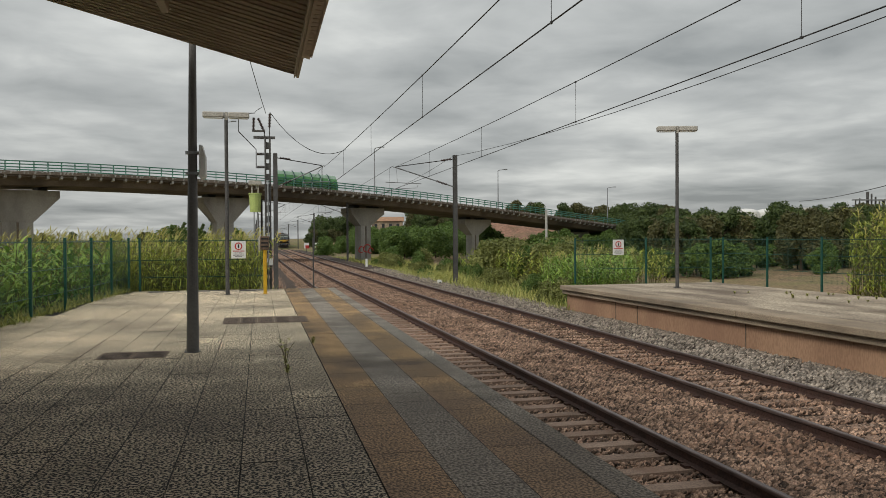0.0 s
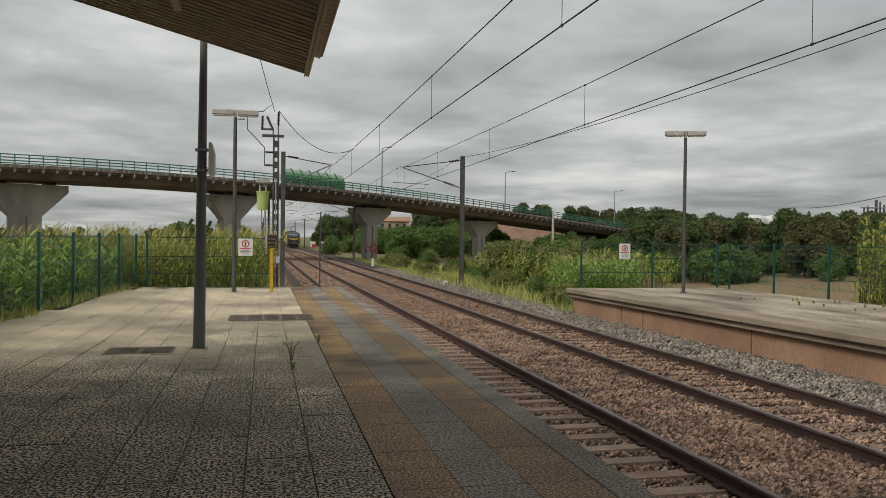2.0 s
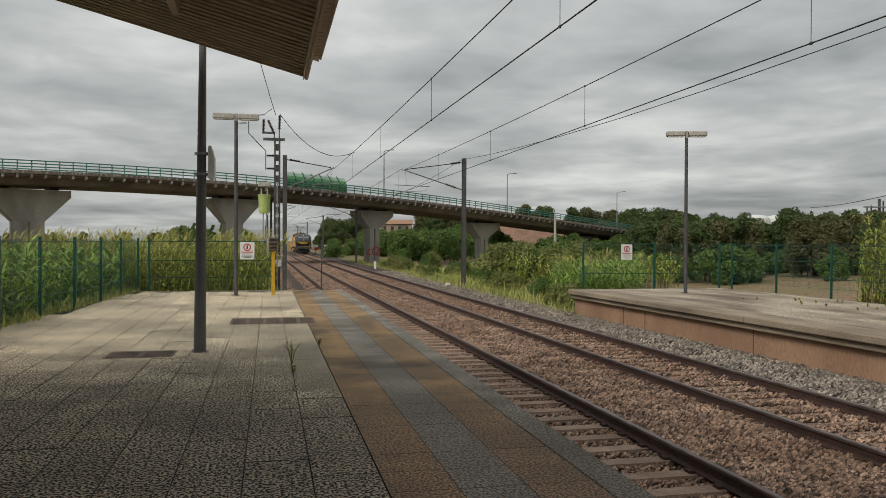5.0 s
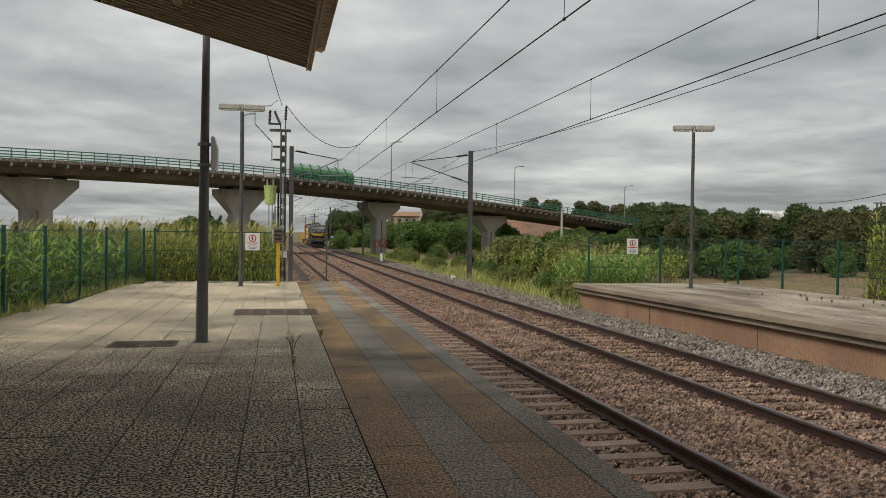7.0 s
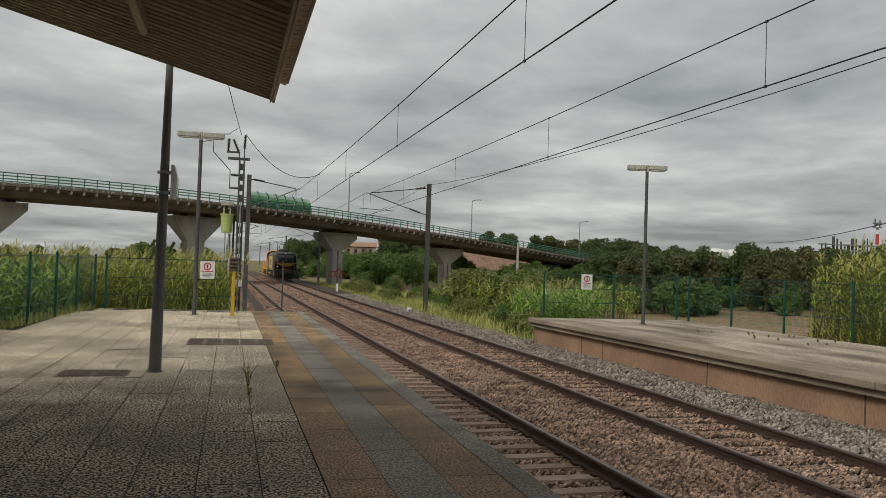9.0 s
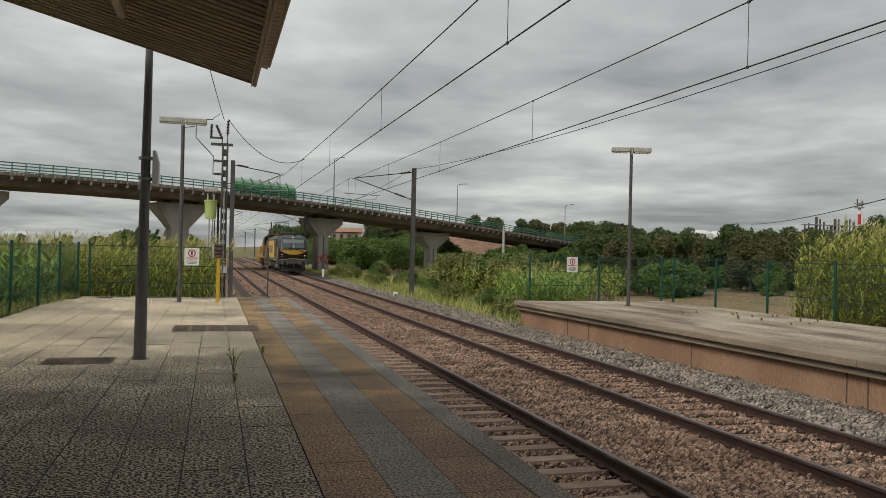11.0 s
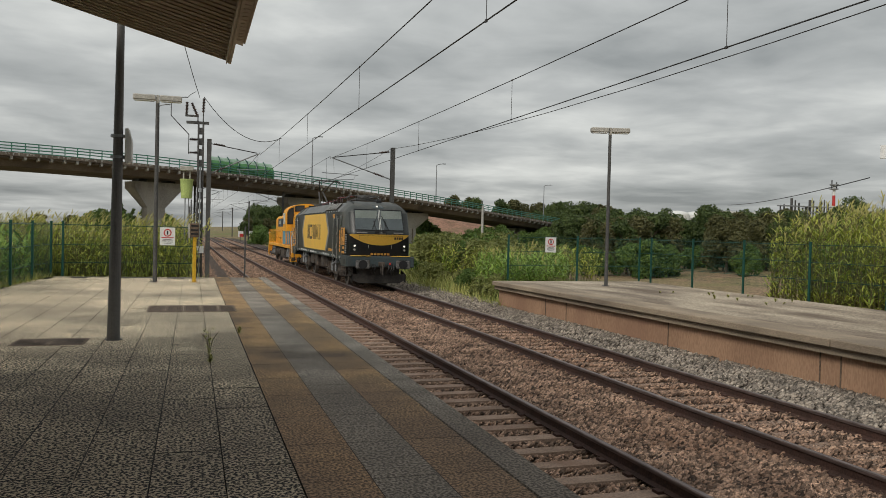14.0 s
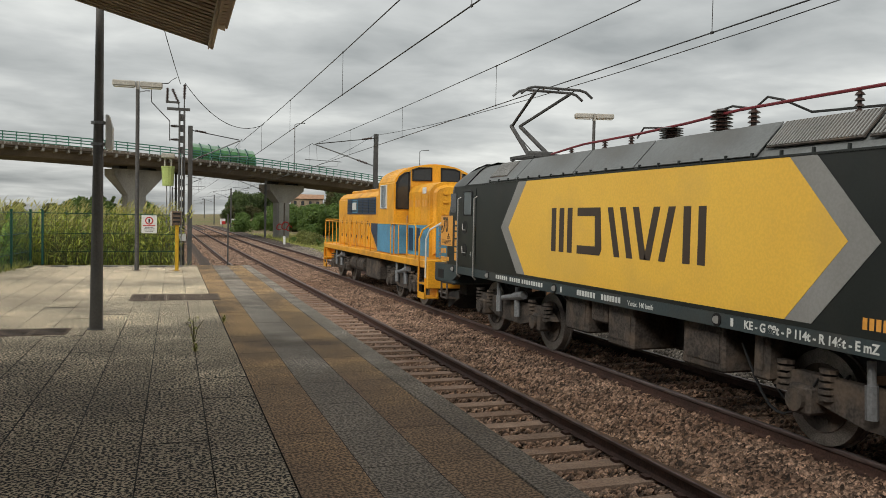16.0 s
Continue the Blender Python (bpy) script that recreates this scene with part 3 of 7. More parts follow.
def build_bare_slope():
    """Patch of bare reddish earth on the hillside, with a ragged outline, lying on the ground."""
    verts, faces, n = [], [], 14
    for j in range(n):
        for i in range(n):
            x, y = 50 + 20 * i / (n - 1), 158 + 42 * j / (n - 1)
            edge = min(i, j, n - 1 - i, n - 1 - j)
            x += 1.6 * noise.noise((i * 0.6, j * 0.6, 9)) * (edge < 2)
            y += 4.0 * noise.noise((i * 0.7, j * 0.5, 4)) * (edge < 2)
            k = max(0.0, min(1.0, (y - 158) / 34))
            rise = 6.2 * k * k * (3 - 2 * k) * (1 - 0.25 * abs(x - 60) / 10)
            verts.append((x, y, ground_z(x, y) + (rise if j < n - 1 else -0.6) + (0.0 if edge else 0.3) - (0.6 if j == 0 else 0) + 0.35 * noise.noise((x * 0.4, y * 0.3, 2))))
    for j in range(n - 1):
        for i in range(n - 1):
            faces.append((j * n + i, j * n + i + 1, (j + 1) * n + i + 1, (j + 1) * n + i))
    tagged(mesh_of("bare_slope", verts, faces, [M["redsoil"]]), "bare reddish earth slope behind the viaduct", "ground", kind="structure")


build_ground()
build_bare_slope()
build_ballast_bed()
build_track(TRACKS[0], "railway track with concrete sleepers beside the platform")
build_track(TRACKS[1], "railway track with concrete sleepers that the train runs on")
build_left_platform()
build_right_platform()


def bed_z(x, y):
    """Stones fill the cribs and leave most of each sleeper bare."""
    f = ((y + 6.0) / 0.6 + 0.5) % 1.0 - 0.5
    return -0.945 if abs(f) > 0.24 else -0.972


stones("near_ballast", 36000, (2.62, 5.25, 3.5, 45), bed_z, 0.029, [M["stone"]], "brown crushed stone ballast round the sleepers")
stones("mid_ballast", 52000, (5.0, 7.3, 4.5, 60), lambda x, y: -0.915, 0.032, [M["stone"]], "brown crushed stone ballast heaped between the tracks")
stones("track_ballast", 26000, (7.2, 9.1, 5, 60), lambda x, y: bed_z(x, y) + 0.046, 0.031, [M["stone"]], "brown crushed stone ballast round the sleepers")
stones("pale_ballast", 29000, (9.0, 11.85, 7, 70), lambda x, y: -0.91 + 0.03 * math.sin(x * 2.5), 0.036, [M["stone_pale"]], "pale grey crushed stone beside the far platform")
stones("side_ballast", 9000, (1.3, 2.75, 29.6, 110), lambda x, y: -1.30 + (x - 1.3) * 0.25, 0.045, [M["stone"]], "brown crushed stone beside the track past the platform end")
stones("far_track_ballast", 15000, (2.7, 5.3, 44, 130), lambda x, y: bed_z(x, y) + 0.012, 0.05, [M["stone"]], "brown crushed stone ballast down the line")
stones("far_mid_ballast", 15000, (5.2, 9.2, 58, 140), lambda x, y: -0.93 if x < 7.1 else bed_z(x, y), 0.055, [M["stone"]], "brown crushed stone ballast down the line")

# ---- viaduct ----
VA = Vector((0.876, 0.482, 0))
VN = Vector((-0.482, 0.876, 0))
V0 = Vector((14.2, 105.0, 0))
GIRDER = 1.02


def deck_z(s):
    """Top of the deck along the viaduct: nearly level, then down to the east."""
    q = max(-45.0, s)
    return 7.04 - 0.05204 * q - 0.000559 * q * q + 0.0000043 * q ** 3


def at(s, w, z):
    return V0 + VA * s + VN * w + Vector((0, 0, z))


def sweep(bm, outline, s0, s1, step, mi=0):
    """A cross-section (across, up from the deck top) swept along the viaduct."""
    rings, s = [], s0
    while s < s1 + step * 0.5:
        rings.append([bm.verts.new(at(min(s, s1), w, deck_z(min(s, s1)) + h)) for w, h in outline])
        s += step
    n = len(outline)
    for a, b in zip(rings, rings[1:]):
        for i in range(n):
            bm.faces.new((a[i], a[(i + 1) % n], b[(i + 1) % n], b[i])).material_index = mi
    bm.faces.new(rings[0][::-1])
    bm.faces.new(rings[-1])


def build_viaduct():
    v = thing("viaduct", pose(0, 0, 0), "concrete road viaduct with green railings crossing the tracks", "bridge", kind="structure")
    bm = B()
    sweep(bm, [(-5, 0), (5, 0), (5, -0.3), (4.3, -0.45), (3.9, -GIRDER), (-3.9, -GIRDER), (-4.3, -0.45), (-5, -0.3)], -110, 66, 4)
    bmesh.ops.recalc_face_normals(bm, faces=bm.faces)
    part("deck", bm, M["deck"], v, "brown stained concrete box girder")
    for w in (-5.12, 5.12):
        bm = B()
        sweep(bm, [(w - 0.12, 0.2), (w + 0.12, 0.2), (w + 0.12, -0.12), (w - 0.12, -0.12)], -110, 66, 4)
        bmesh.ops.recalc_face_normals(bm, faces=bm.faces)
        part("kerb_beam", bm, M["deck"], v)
    # pale brackets under the edge, with lime runs beside them
    b = B()
    prism(b, [(0.0, -0.1), (0.0, -0.44), (0.3, -0.52), (0.45, -0.52), (0.45, -0.1)], -VA * 0.11, VN, (0, 0, 1), VA * 0.22)
    bracket = part("edge_bracket", b, M["concrete"], v, "pale concrete bracket under the deck edge")
    for i in range(100):
        s = -58 + i * 1.2
        o = bracket
        if i:
            o = bracket.copy()
            scene.collection.objects.link(o)
        o.location = at(s, -5.15, deck_z(s))
    bm = B()
    for i in range(280):
        s = -58 + i * 0.42 + float(rng.uniform(-.2, .2))
        h = float(rng.uniform(0.08, 0.27))
        prism(bm, [(0, 0.15), (float(rng.uniform(.08, .3)), 0.15), (0.10, 0.15 - h), (0.03, 0.15 - h * 0.8)], at(s, -5.246, deck_z(s)), VA, (0, 0, 1), VN * 0.01)
    part("lime_stain", bm, M["concrete"], v, "pale lime runs on the edge beam")
    for w in (-5.1, 5.1):
        r = part("railing", _rails(w), M["bridgerail"], v, "pale green steel railing")
        base = None
        for i in range(118):
            s = -76 + i * 1.2
            if base is None:
                b = B()
                box(b, -0.045, 0.045, -0.045, 0.045, 0.18, 1.10)
                base = part("railing_post", b, M["bridgerail"], r)
                o = base
            else:
                o = base.copy()
                scene.collection.objects.link(o)
            o.location = at(s, w, deck_z(s))
    # piers
    for i, (s, wid) in enumerate(((-63.5, 2.8), (-41.5, 2.8), (-19.9, 2.1), (0, 1.6), (20.1, 1.4), (43.9, 1.9))):
        pier = thing("bridge_pier", pose(*at(s, 0, 0), 0, 0, math.degrees(math.atan2(VA.y, VA.x))), "weathered concrete viaduct pier with a flared head", "bridge pier", "viaduct piers", "structure")
        top = deck_z(s) - GIRDER
        flare = (3.7, 3.7, 2.8, 2.65, 2.7, 2.6)[i]
        deep = (3.4, 3.4, 3.1, 2.6, 2.6, 2.6)[i]
        bm = B()
        hw = wid / 2
        box(bm, -hw, hw, -0.65, 0.65, -2.5, top - deep)
        part("column", bm, M["concrete"], pier)
        bm = B()
        prism(bm, [(-hw, top - deep), (hw, top - deep), (flare, top - 1.0), (flare, top - 0.3), (-flare, top - 0.3), (-flare, top - 1.0)], (0, -1.2, 0), (1, 0, 0), (0, 0, 1), (0, 2.4, 0))
        for f in bm.faces:
            for q in f.verts:
                if q.co.z < top - deep + 0.1 and abs(q.co.y) > 1.1:
                    q.co.y *= 0.56
        part("pier_cap", bm, M["concrete"], pier, "flared concrete crosshead")
        bm = B()
        for a in (-0.6 * flare, 0.6 * flare):
            box(bm, a - 0.45, a + 0.45, -0.8, 0.8, top - 0.31, top + 0.02)
        part("bearing", bm, M["black"], pier)
        bm = B()
        box(bm, -0.10, 0.10, -0.675, -0.645, -1.5, top - deep)
        part("groove", bm, M["deck"], pier)
        if i == 3:
            bm = B()
            for cx, cz, rr in ((-0.75, 0.35, 0.42), (0.15, 0.5, 0.55), (0.75, 0.2, 0.38)):
                chain(bm, [(cx + rr * math.cos(q * 0.52) * (1 + 0.2 * math.sin(q)), -0.665, cz + rr * 0.9 * math.sin(q * 0.52)) for q in range(11)], 0.07, 5)
            part("graffiti", bm, M["red"], pier, "dark red painted scrawl")
    # green noise screen on the near edge
    sc = thing("noise_screen", pose(0, 0, 0), "curved green translucent noise screen on the viaduct edge", "noise screen")
    for i in range(12):
        s = -15.7 + i * 1.2
        if s > -7.9:
            break
        z = deck_z(s)
        bm = B()
        for j in range(5):
            a0, a1 = j * 0.28, (j + 1) * 0.28
            q = [at(s, -5.0 + 0.9 * (1 - math.cos(a)), z + 0.15 + 1.85 * math.sin(a)) for a in (a0, a1)]
            e = VA * 1.15 + Vector((0, 0, deck_z(s + 1.15) - z))
            vs = [bm.verts.new(x) for x in (q[0], q[0] + e, q[1] + e, q[1])]
            bm.faces.new(vs)
        bmesh.ops.remove_doubles(bm, verts=bm.verts, dist=0.001)
        bmesh.ops.solidify(bm, geom=bm.faces[:], thickness=0.03)
        for f in bm.faces:
            if f.calc_center_median().z > z + 1.42:
                f.material_index = 1
        part("screen_panel", bm, [M["greenpanel"], M["palepanel"]], sc)
        bm = B()
        chain(bm, [at(s - 0.03, -5.10 + 0.9 * (1 - math.cos(a)), z + 0.1 + 1.98 * math.sin(a)) for a in (0, 0.35, 0.7, 1.05, 1.42)], 0.06, 5)
        part("screen_rib", bm, M["fence"], sc)
    # lamp posts on the deck
    for s, h in ((30.4, 7.46), (59.6, 8.0), (5.5, 7.57), (-17.1, 8.03)):
        lp = thing("street_lamp", pose(*at(s, 4.6, deck_z(s))), "slender grey street lamp with a short arm on the viaduct", "street lamp", "viaduct lamps")
        bm = B()
        rod(bm, (0, 0, 0), (0, 0, h), 0.11, 0.06)
        part("pole", bm, M["galv"], lp)
        bm = B()
        chain(bm, [(0, 0, h), (0.25, -0.2, h + 0.15), (0.9, -0.7, h + 0.2)], 0.05)
        part("arm", bm, M["galv"], lp)
        bm = B()
        box(bm, 0.7, 1.3, -0.95, -0.7, h + 0.14, h + 0.26, 0.03)
        part("lantern", bm, M["galv"], lp)


def _rails(w):
    bm = B()
    for h in (1.10, 0.82, 0.54):
        t = 0.05
        sweep(bm, [(w - t, h + t), (w + t, h + t), (w + t, h - t), (w - t, h - t)], -106, 66, 4)
    bmesh.ops.recalc_face_normals(bm, faces=bm.faces)
    return bm


build_viaduct()

# ---- station furniture ----
def build_canopy():
    """Ribbed sheet roof, falling towards the track, with edge beam, purlin and gutter flashing."""
    far, x0, x1, z1, slope = 12.5, -9.0, 0.59, 4.24, 0.265
    c = thing("canopy", pose(0, 0, 0, 0, 0, -0.5), "ribbed brown metal platform canopy sloping towards the track", "canopy", kind="structure")

    def zz(x):
        return z1 + (x1 - x) * slope
    bm = B()
    # ribs run across; a trapezoid profile along y
    pitch = 0.19
    n = int((far + 9) / pitch)
    rows = []
    for i in range(n):
        y = far - i * pitch
        for dy, h in ((0.0, 0.0), (0.125, 0.0), (0.132, 0.075), (0.182, 0.075)):
            rows.append((y - dy, h))
    a = [bm.verts.new((x0, y, zz(x0) + h + 0.05)) for y, h in rows]
    b = [bm.verts.new((x1 - 0.02, y, zz(x1 - 0.02) + h + 0.05)) for y, h in rows]
    for i in range(len(rows) - 1):
        bm.faces.new((a[i], a[i + 1], b[i + 1], b[i]))
    bmesh.ops.solidify(bm, geom=bm.faces[:], thickness=-0.004)
    part("ribbed_sheet", bm, M["canopy"], c, "brown ribbed ceiling sheet")
    bm = B()
    a = [bm.verts.new((x0, y, zz(x0) + 0.32)) for y in (far, -9.0)]
    b = [bm.verts.new((x1 + 0.2, y, zz(x1 + 0.2) + 0.32)) for y in (far, -9.0)]
    bm.faces.new((a[0], a[1], b[1], b[0]))
    bmesh.ops.solidify(bm, geom=bm.faces[:], thickness=-0.03)
    part("roof_sheet", bm, M["canopy"], c)
    bm = B()
    prism(bm, [(0, 0), (0.016, 0), (0.020, 0.02), (0.034, 0.02), (0.038, 0), (0.075, 0.0), (0.075, 0.07), (0.060, 0.08), (0.060, 0.10), (0.075, 0.11), (0.075, 0.22), (0, 0.22)], (x1 - 0.04, -9.0, z1 - 0.02), (1, 0, 0), (0, 0, 1), (0, far + 9.0, 0))
    part("edge_trim", bm, M["canopy"], c, "metal edge trim")
    bm = B()
    for i in range(n):
        y = far - 0.25 - i * pitch
        box(bm, x1 + 0.045, x1 + 0.21, y - 0.15, y, z1 + 0.27, z1 + 0.315)
    box(bm, x1 + 0.2, x1 + 0.225, -9.0, far - 0.22, z1 + 0.25, z1 + 0.34)
    part("eaves_sheet", bm, M["canopy"], c, "outer roof sheet seen past the trim")
    bm = B()
    prism(bm, [(x0, zz(x0) + 0.02), (x1, zz(x1) + 0.02), (x1, zz(x1) + 0.30), (x0, zz(x0) + 0.30)], (0, far - 0.015, 0), (1, 0, 0), (0, 0, 1), (0, 0.03, 0))
    part("end_trim", bm, M["canopy"], c)
    # hanging channel along the slope of the roof
    bm = B()
    box(bm, -1.14, -1.04, -8.5, 10.45, zz(-1.1) - 0.14, zz(-1.1) + 0.045, 0.01)
    part("purlin", bm, M["canopy"], c, "dusty brown channel under the sheets")
    p = thing("canopy_post", pose(-0.90, 13.15, 0), "dark grey tubular steel post on the platform", "post")
    bm = B()
    rod(bm, (0, 0, 0), (0.05, -0.1, 5.3), 0.095, 0.05, seg=16)
    part("tube", bm, M["darkpost"], p)
    bm = B()
    rod(bm, (0, 0, 0), (0, 0, 0.012), 0.13, seg=16)
    part("base_collar", bm, M["darkpost"], p)
    for y in (4.0, -5.0):
        copy_thing(p, pose(-5.6, y, 0))
    s = thing("wall_speaker", pose(-0.80, 13.12, 2.97), "grey wedge-shaped loudspeaker strapped to a post", "loudspeaker")
    bm = B()
    prism(bm, [(0, -0.25), (0.05, -0.27), (0.10, -0.22), (0.10, 0.08), (0.05, 0.26), (0, 0.26)], (0.03, -0.12, 0), (1, 0, 0), (0, 0, 1), (0, 0.34, 0))
    bmesh.ops.bevel(bm, geom=bm.edges[:], offset=0.012, segments=1, affect="EDGES")
    part("housing", bm, M["white"], s)
    for z in (0.12, -0.2):
        bm = B()
        rod(bm, (-0.07, 0, z), (-0.07, 0, z + 0.04), 0.112, seg=14)
        part("strap", bm, M["galv"], s)


def build_platform_lamp(x, y, h, width, turn, label):
    l = thing("platform_lamp", pose(x, y, 0, 0, 0, turn), label, "street lamp", "platform lamps")
    bm = B()
    rod(bm, (0, 0, 0), (0, 0, h), 0.065, 0.055, seg=12)
    part("pole", bm, M["mast"], l)
    bm = B()
    box(bm, -0.11, 0.11, -0.11, 0.11, 0, 0.012)
    part("base_plate", bm, M["mast"], l)
    bm = B()
    box(bm, -0.05, 0.05, -0.06, 0.06, h - 0.10, h + 0.16, 0.01)
    part("bracket", bm, M["lamphead"], l)
    for s in (-1, 1):
        bm = B()
        x0, x1 = sorted((s * 0.06, s * width))
        box(bm, x0, x1, -0.13, 0.13, h - 0.02, h + 0.15, 0.025)
        head = part("lamp_head", bm, M["lamphead"], l, "off-white lamp housing")
        bm = B()
        box(bm, x0 + 0.04, x1 - 0.04, -0.1, 0.1, h - 0.045, h - 0.018, 0.008)
        part("diffuser", bm, M["white"], head)


def mesh_fence(pts, posts, height, label, z0=0.0):
    """Welded wire fence: posts, and panels of thin wires between them."""
    f = thing("mesh_fence", pose(0, 0, 0), label, "fence", "station fences")
    base = None
    for x, y in posts:
        if base is None:
            bm = B()
            box(bm, -0.035, 0.035, -0.035, 0.035, z0 - 1.5, height, 0.006)
            box(bm, -0.04, 0.04, -0.04, 0.04, height, height + 0.025)
            base = part("post", bm, M["fence"], f)
            o = base
        else:
            o = base.copy()
            scene.collection.objects.link(o)
        o.location = (x, y, 0)
    for (xa, ya), (xb, yb) in zip(pts, pts[1:]):
        d = Vector((xb - xa, yb - ya, 0))
        L = d.length
        d.normalize()
        verts, faces = [], []

        def bar(p, q, w):
            k = len(verts)
            n = Vector((-d.y, d.x, 0)) * w
            u = d * w if abs(p[0] - q[0]) + abs(p[1] - q[1]) < 1e-6 else Vector((0, 0, w))
            for c in (p, q):
                c = Vector(c)
                verts.extend([c + n, c + u, c - n - u * 0.0, c - u])
            for i in range(4):
                faces.append((k + i, k + (i + 1) % 4, k + 4 + (i + 1) % 4, k + 4 + i))
        i = 0.0
        while i < L:
            c = (xa + d.x * i, ya + d.y * i)
            bar((*c, z0 + 0.05), (*c, height - 0.03), 0.0020)
            i += 0.055
        for z in np.arange(z0 + 0.1, height, 0.2):
            bar((xa, ya, z), (xb, yb, z), 0.0024)
        for z in (z0 + 0.45, z0 + 1.05, height - 0.08):
            bar((xa, ya, z), (xb, yb, z), 0.010)
        mesh_of("wire_panel", verts, faces, [M["fence"]], parent=f)


def build_sign(x, y, z, w, h, turn, label):
    """White notice with a red ring and lines of small print."""
    s = thing("warning_sign", pose(x, y, z, 0, 0, turn), label, "sign", "warning signs")
    bm = B()
    box(bm, -w / 2, w / 2, -0.008, 0.008, 0, h, 0.004)
    part("board", bm, M["white"], s)
    bm = B()
    rod(bm, (0, -0.012, h * 0.70), (0, -0.009, h * 0.70), w * 0.27, seg=24)
    part("red_ring", bm, M["red"], s)
    bm = B()
    rod(bm, (0, -0.016, h * 0.70), (0, -0.013, h * 0.70), w * 0.19, seg=24)
    part("white_disc", bm, M["white"], s)
    bm = B()
    box(bm, -w * 0.05, w * 0.05, -0.020, -0.017, h * 0.59, h * 0.81)
    part("figure_bar", bm, M["black"], s)
    bm = B()
    for k, (q, ww) in enumerate(((0.40, 0.8), (0.31, 0.55), (0.24, 0.7), (0.17, 0.75), (0.10, 0.5))):
        box(bm, -w * ww / 2, w * ww / 2, -0.012, -0.009, h * q, h * (q + (0.05 if k == 0 else 0.025)), mi=1 if k == 0 else 0)
    part("small_print", bm, [M["darkpost"], M["red"]], s)


def insulator(bm, a, b, r=0.06, n=7, mi=0):
    a, b = Vector(a), Vector(b)
    rod(bm, a, b, r * 0.45, seg=8, mi=mi)
    for i in range(n):
        c = a.lerp(b, (i + 0.5) / n)
        e = (b - a) / n * 0.22
        rod(bm, c - e, c + e, r, r * 0.7, seg=10, mi=mi)


def hmast(bm, x, y, z0, z1, w=0.11):
    a, b = (w, w * 0.95)
    box(bm, x - a, x + a, y - b, y - b + 0.02, z0, z1)
    box(bm, x - a, x + a, y + b - 0.02, y + b, z0, z1)
    box(bm, x - 0.012, x + 0.012, y - b + 0.02, y + b - 0.02, z0, z1)


def build_left_masts():
    # switch mast near the platform end
    m = thing("switch_mast", pose(0.66, 33.0, -0.9), "steel mast with insulators and switch gear beside the track", "mast")
    bm = B()
    for s in (-0.09, 0.09):
        box(bm, s - 0.035, s + 0.035, -0.09, 0.09, 0, 6.75)
    for z in np.arange(0.4, 6.7, 0.42):
        box(bm, -0.085, 0.085, -0.05, 0.05, float(z), float(z) + 0.26)
    part("lattice_post", bm, M["mast"], m)
    bm = B()
    box(bm, -0.55, 0.3, -0.06, 0.06, 6.68, 6.78)
    box(bm, -0.6, -0.1, -0.05, 0.05, 6.95, 7.02)
    rod(bm, (0.08, 0, 6.76), (0.08, 0, 7.16), 0.025, seg=6)
    rod(bm, (-0.12, 0, 6.74), (-0.12, 0, 6.97), 0.025, seg=6)
    part("cross_beam", bm, M["mast"], m)
    for a, b in (((-0.55, 0, 7.02), (-0.53, 0, 7.52)), ((-0.12, 0, 6.95), (-0.36, 0, 7.5)), ((0.08, 0, 7.15), (0.10, 0, 7.70)), ((-0.42, 0, 6.07), (-0.05, 0, 6.07)), ((-0.42, 0, 5.55), (-0.05, 0, 5.55))):
        bm = B()
        insulator(bm, a, b, 0.068, 9)
        part("insulator", bm, M["ceramic"], m)
    bm = B()
    chain(bm, [(-0.5, 0, 7.7), (-1.12, 0, 7.65), (-1.12, 0, 6.95), (-0.45, 0, 6.25), (-0.45, 0, 5.5)], 0.018)
    chain(bm, [(-0.5, 0, 7.7), (-0.42, 0, 7.8), (-0.2, 0, 7.95)], 0.012)
    part("jumper_wire", bm, M["wire"], m)
    bm = B()
    box(bm, -0.75, -0.25, -0.15, 0.15, 4.82, 5.0, 0.02)
    rod(bm, (-0.62, 0, 4.4), (-0.62, 0, 4.85), 0.03)
    rod(bm, (-0.38, 0, 4.4), (-0.38, 0, 4.85), 0.03)
    part("terminal_bracket", bm, M["lamphead"], m)
    bm = B()
    rod(bm, (-0.5, 0, 3.75), (-0.5, 0, 4.45), 0.21, 0.25, seg=14)
    rod(bm, (-0.5, 0, 4.45), (-0.5, 0, 4.5), 0.27, seg=14)
    part("transformer_can", bm, M["limebox"], m, "lime-painted transformer can")
    bm = B()
    for dx in (-0.55, -0.42):
        rod(bm, (dx, -0.12, 0.3), (dx, -0.12, 3.75), 0.025, seg=6)
    rod(bm, (0.0, -0.14, 0.0), (0.0, -0.14, 5.0), 0.03, seg=6)
    part("conduit", bm, M["galv"], m)
    bm = B()
    box(bm, -0.17, 0.17, -0.16, -0.13, 1.62, 1.9)
    part("plate", bm, M["white"], m)
    y = thing("yellow_post", pose(0.42, 26.4, 0), "yellow painted steel post carrying a rusty equipment box", "post")
    bm = B()
    box(bm, -0.055, 0.055, -0.055, 0.055, 0, 1.60, 0.012)
    part("post", bm, M["yellowpole"], y)
    bm = B()
    box(bm, -0.10, 0.10, -0.10, 0.10, 0, 0.015)
    part("foot_plate", bm, M["yellowpole"], y)
    bm = B()
    box(bm, -0.15, 0.13, -0.12, 0.12, 1.42, 1.86, 0.02)
    b = part("equipment_box", bm, M["brown"], y, "rust-brown equipment box")
    bm = B()
    for zz in (1.5, 1.62, 1.75):
        box(bm, -0.12, 0.10, -0.135, -0.122, zz, zz + 0.05)
    part("hinge", bm, M["black"], b)
    bm = B()
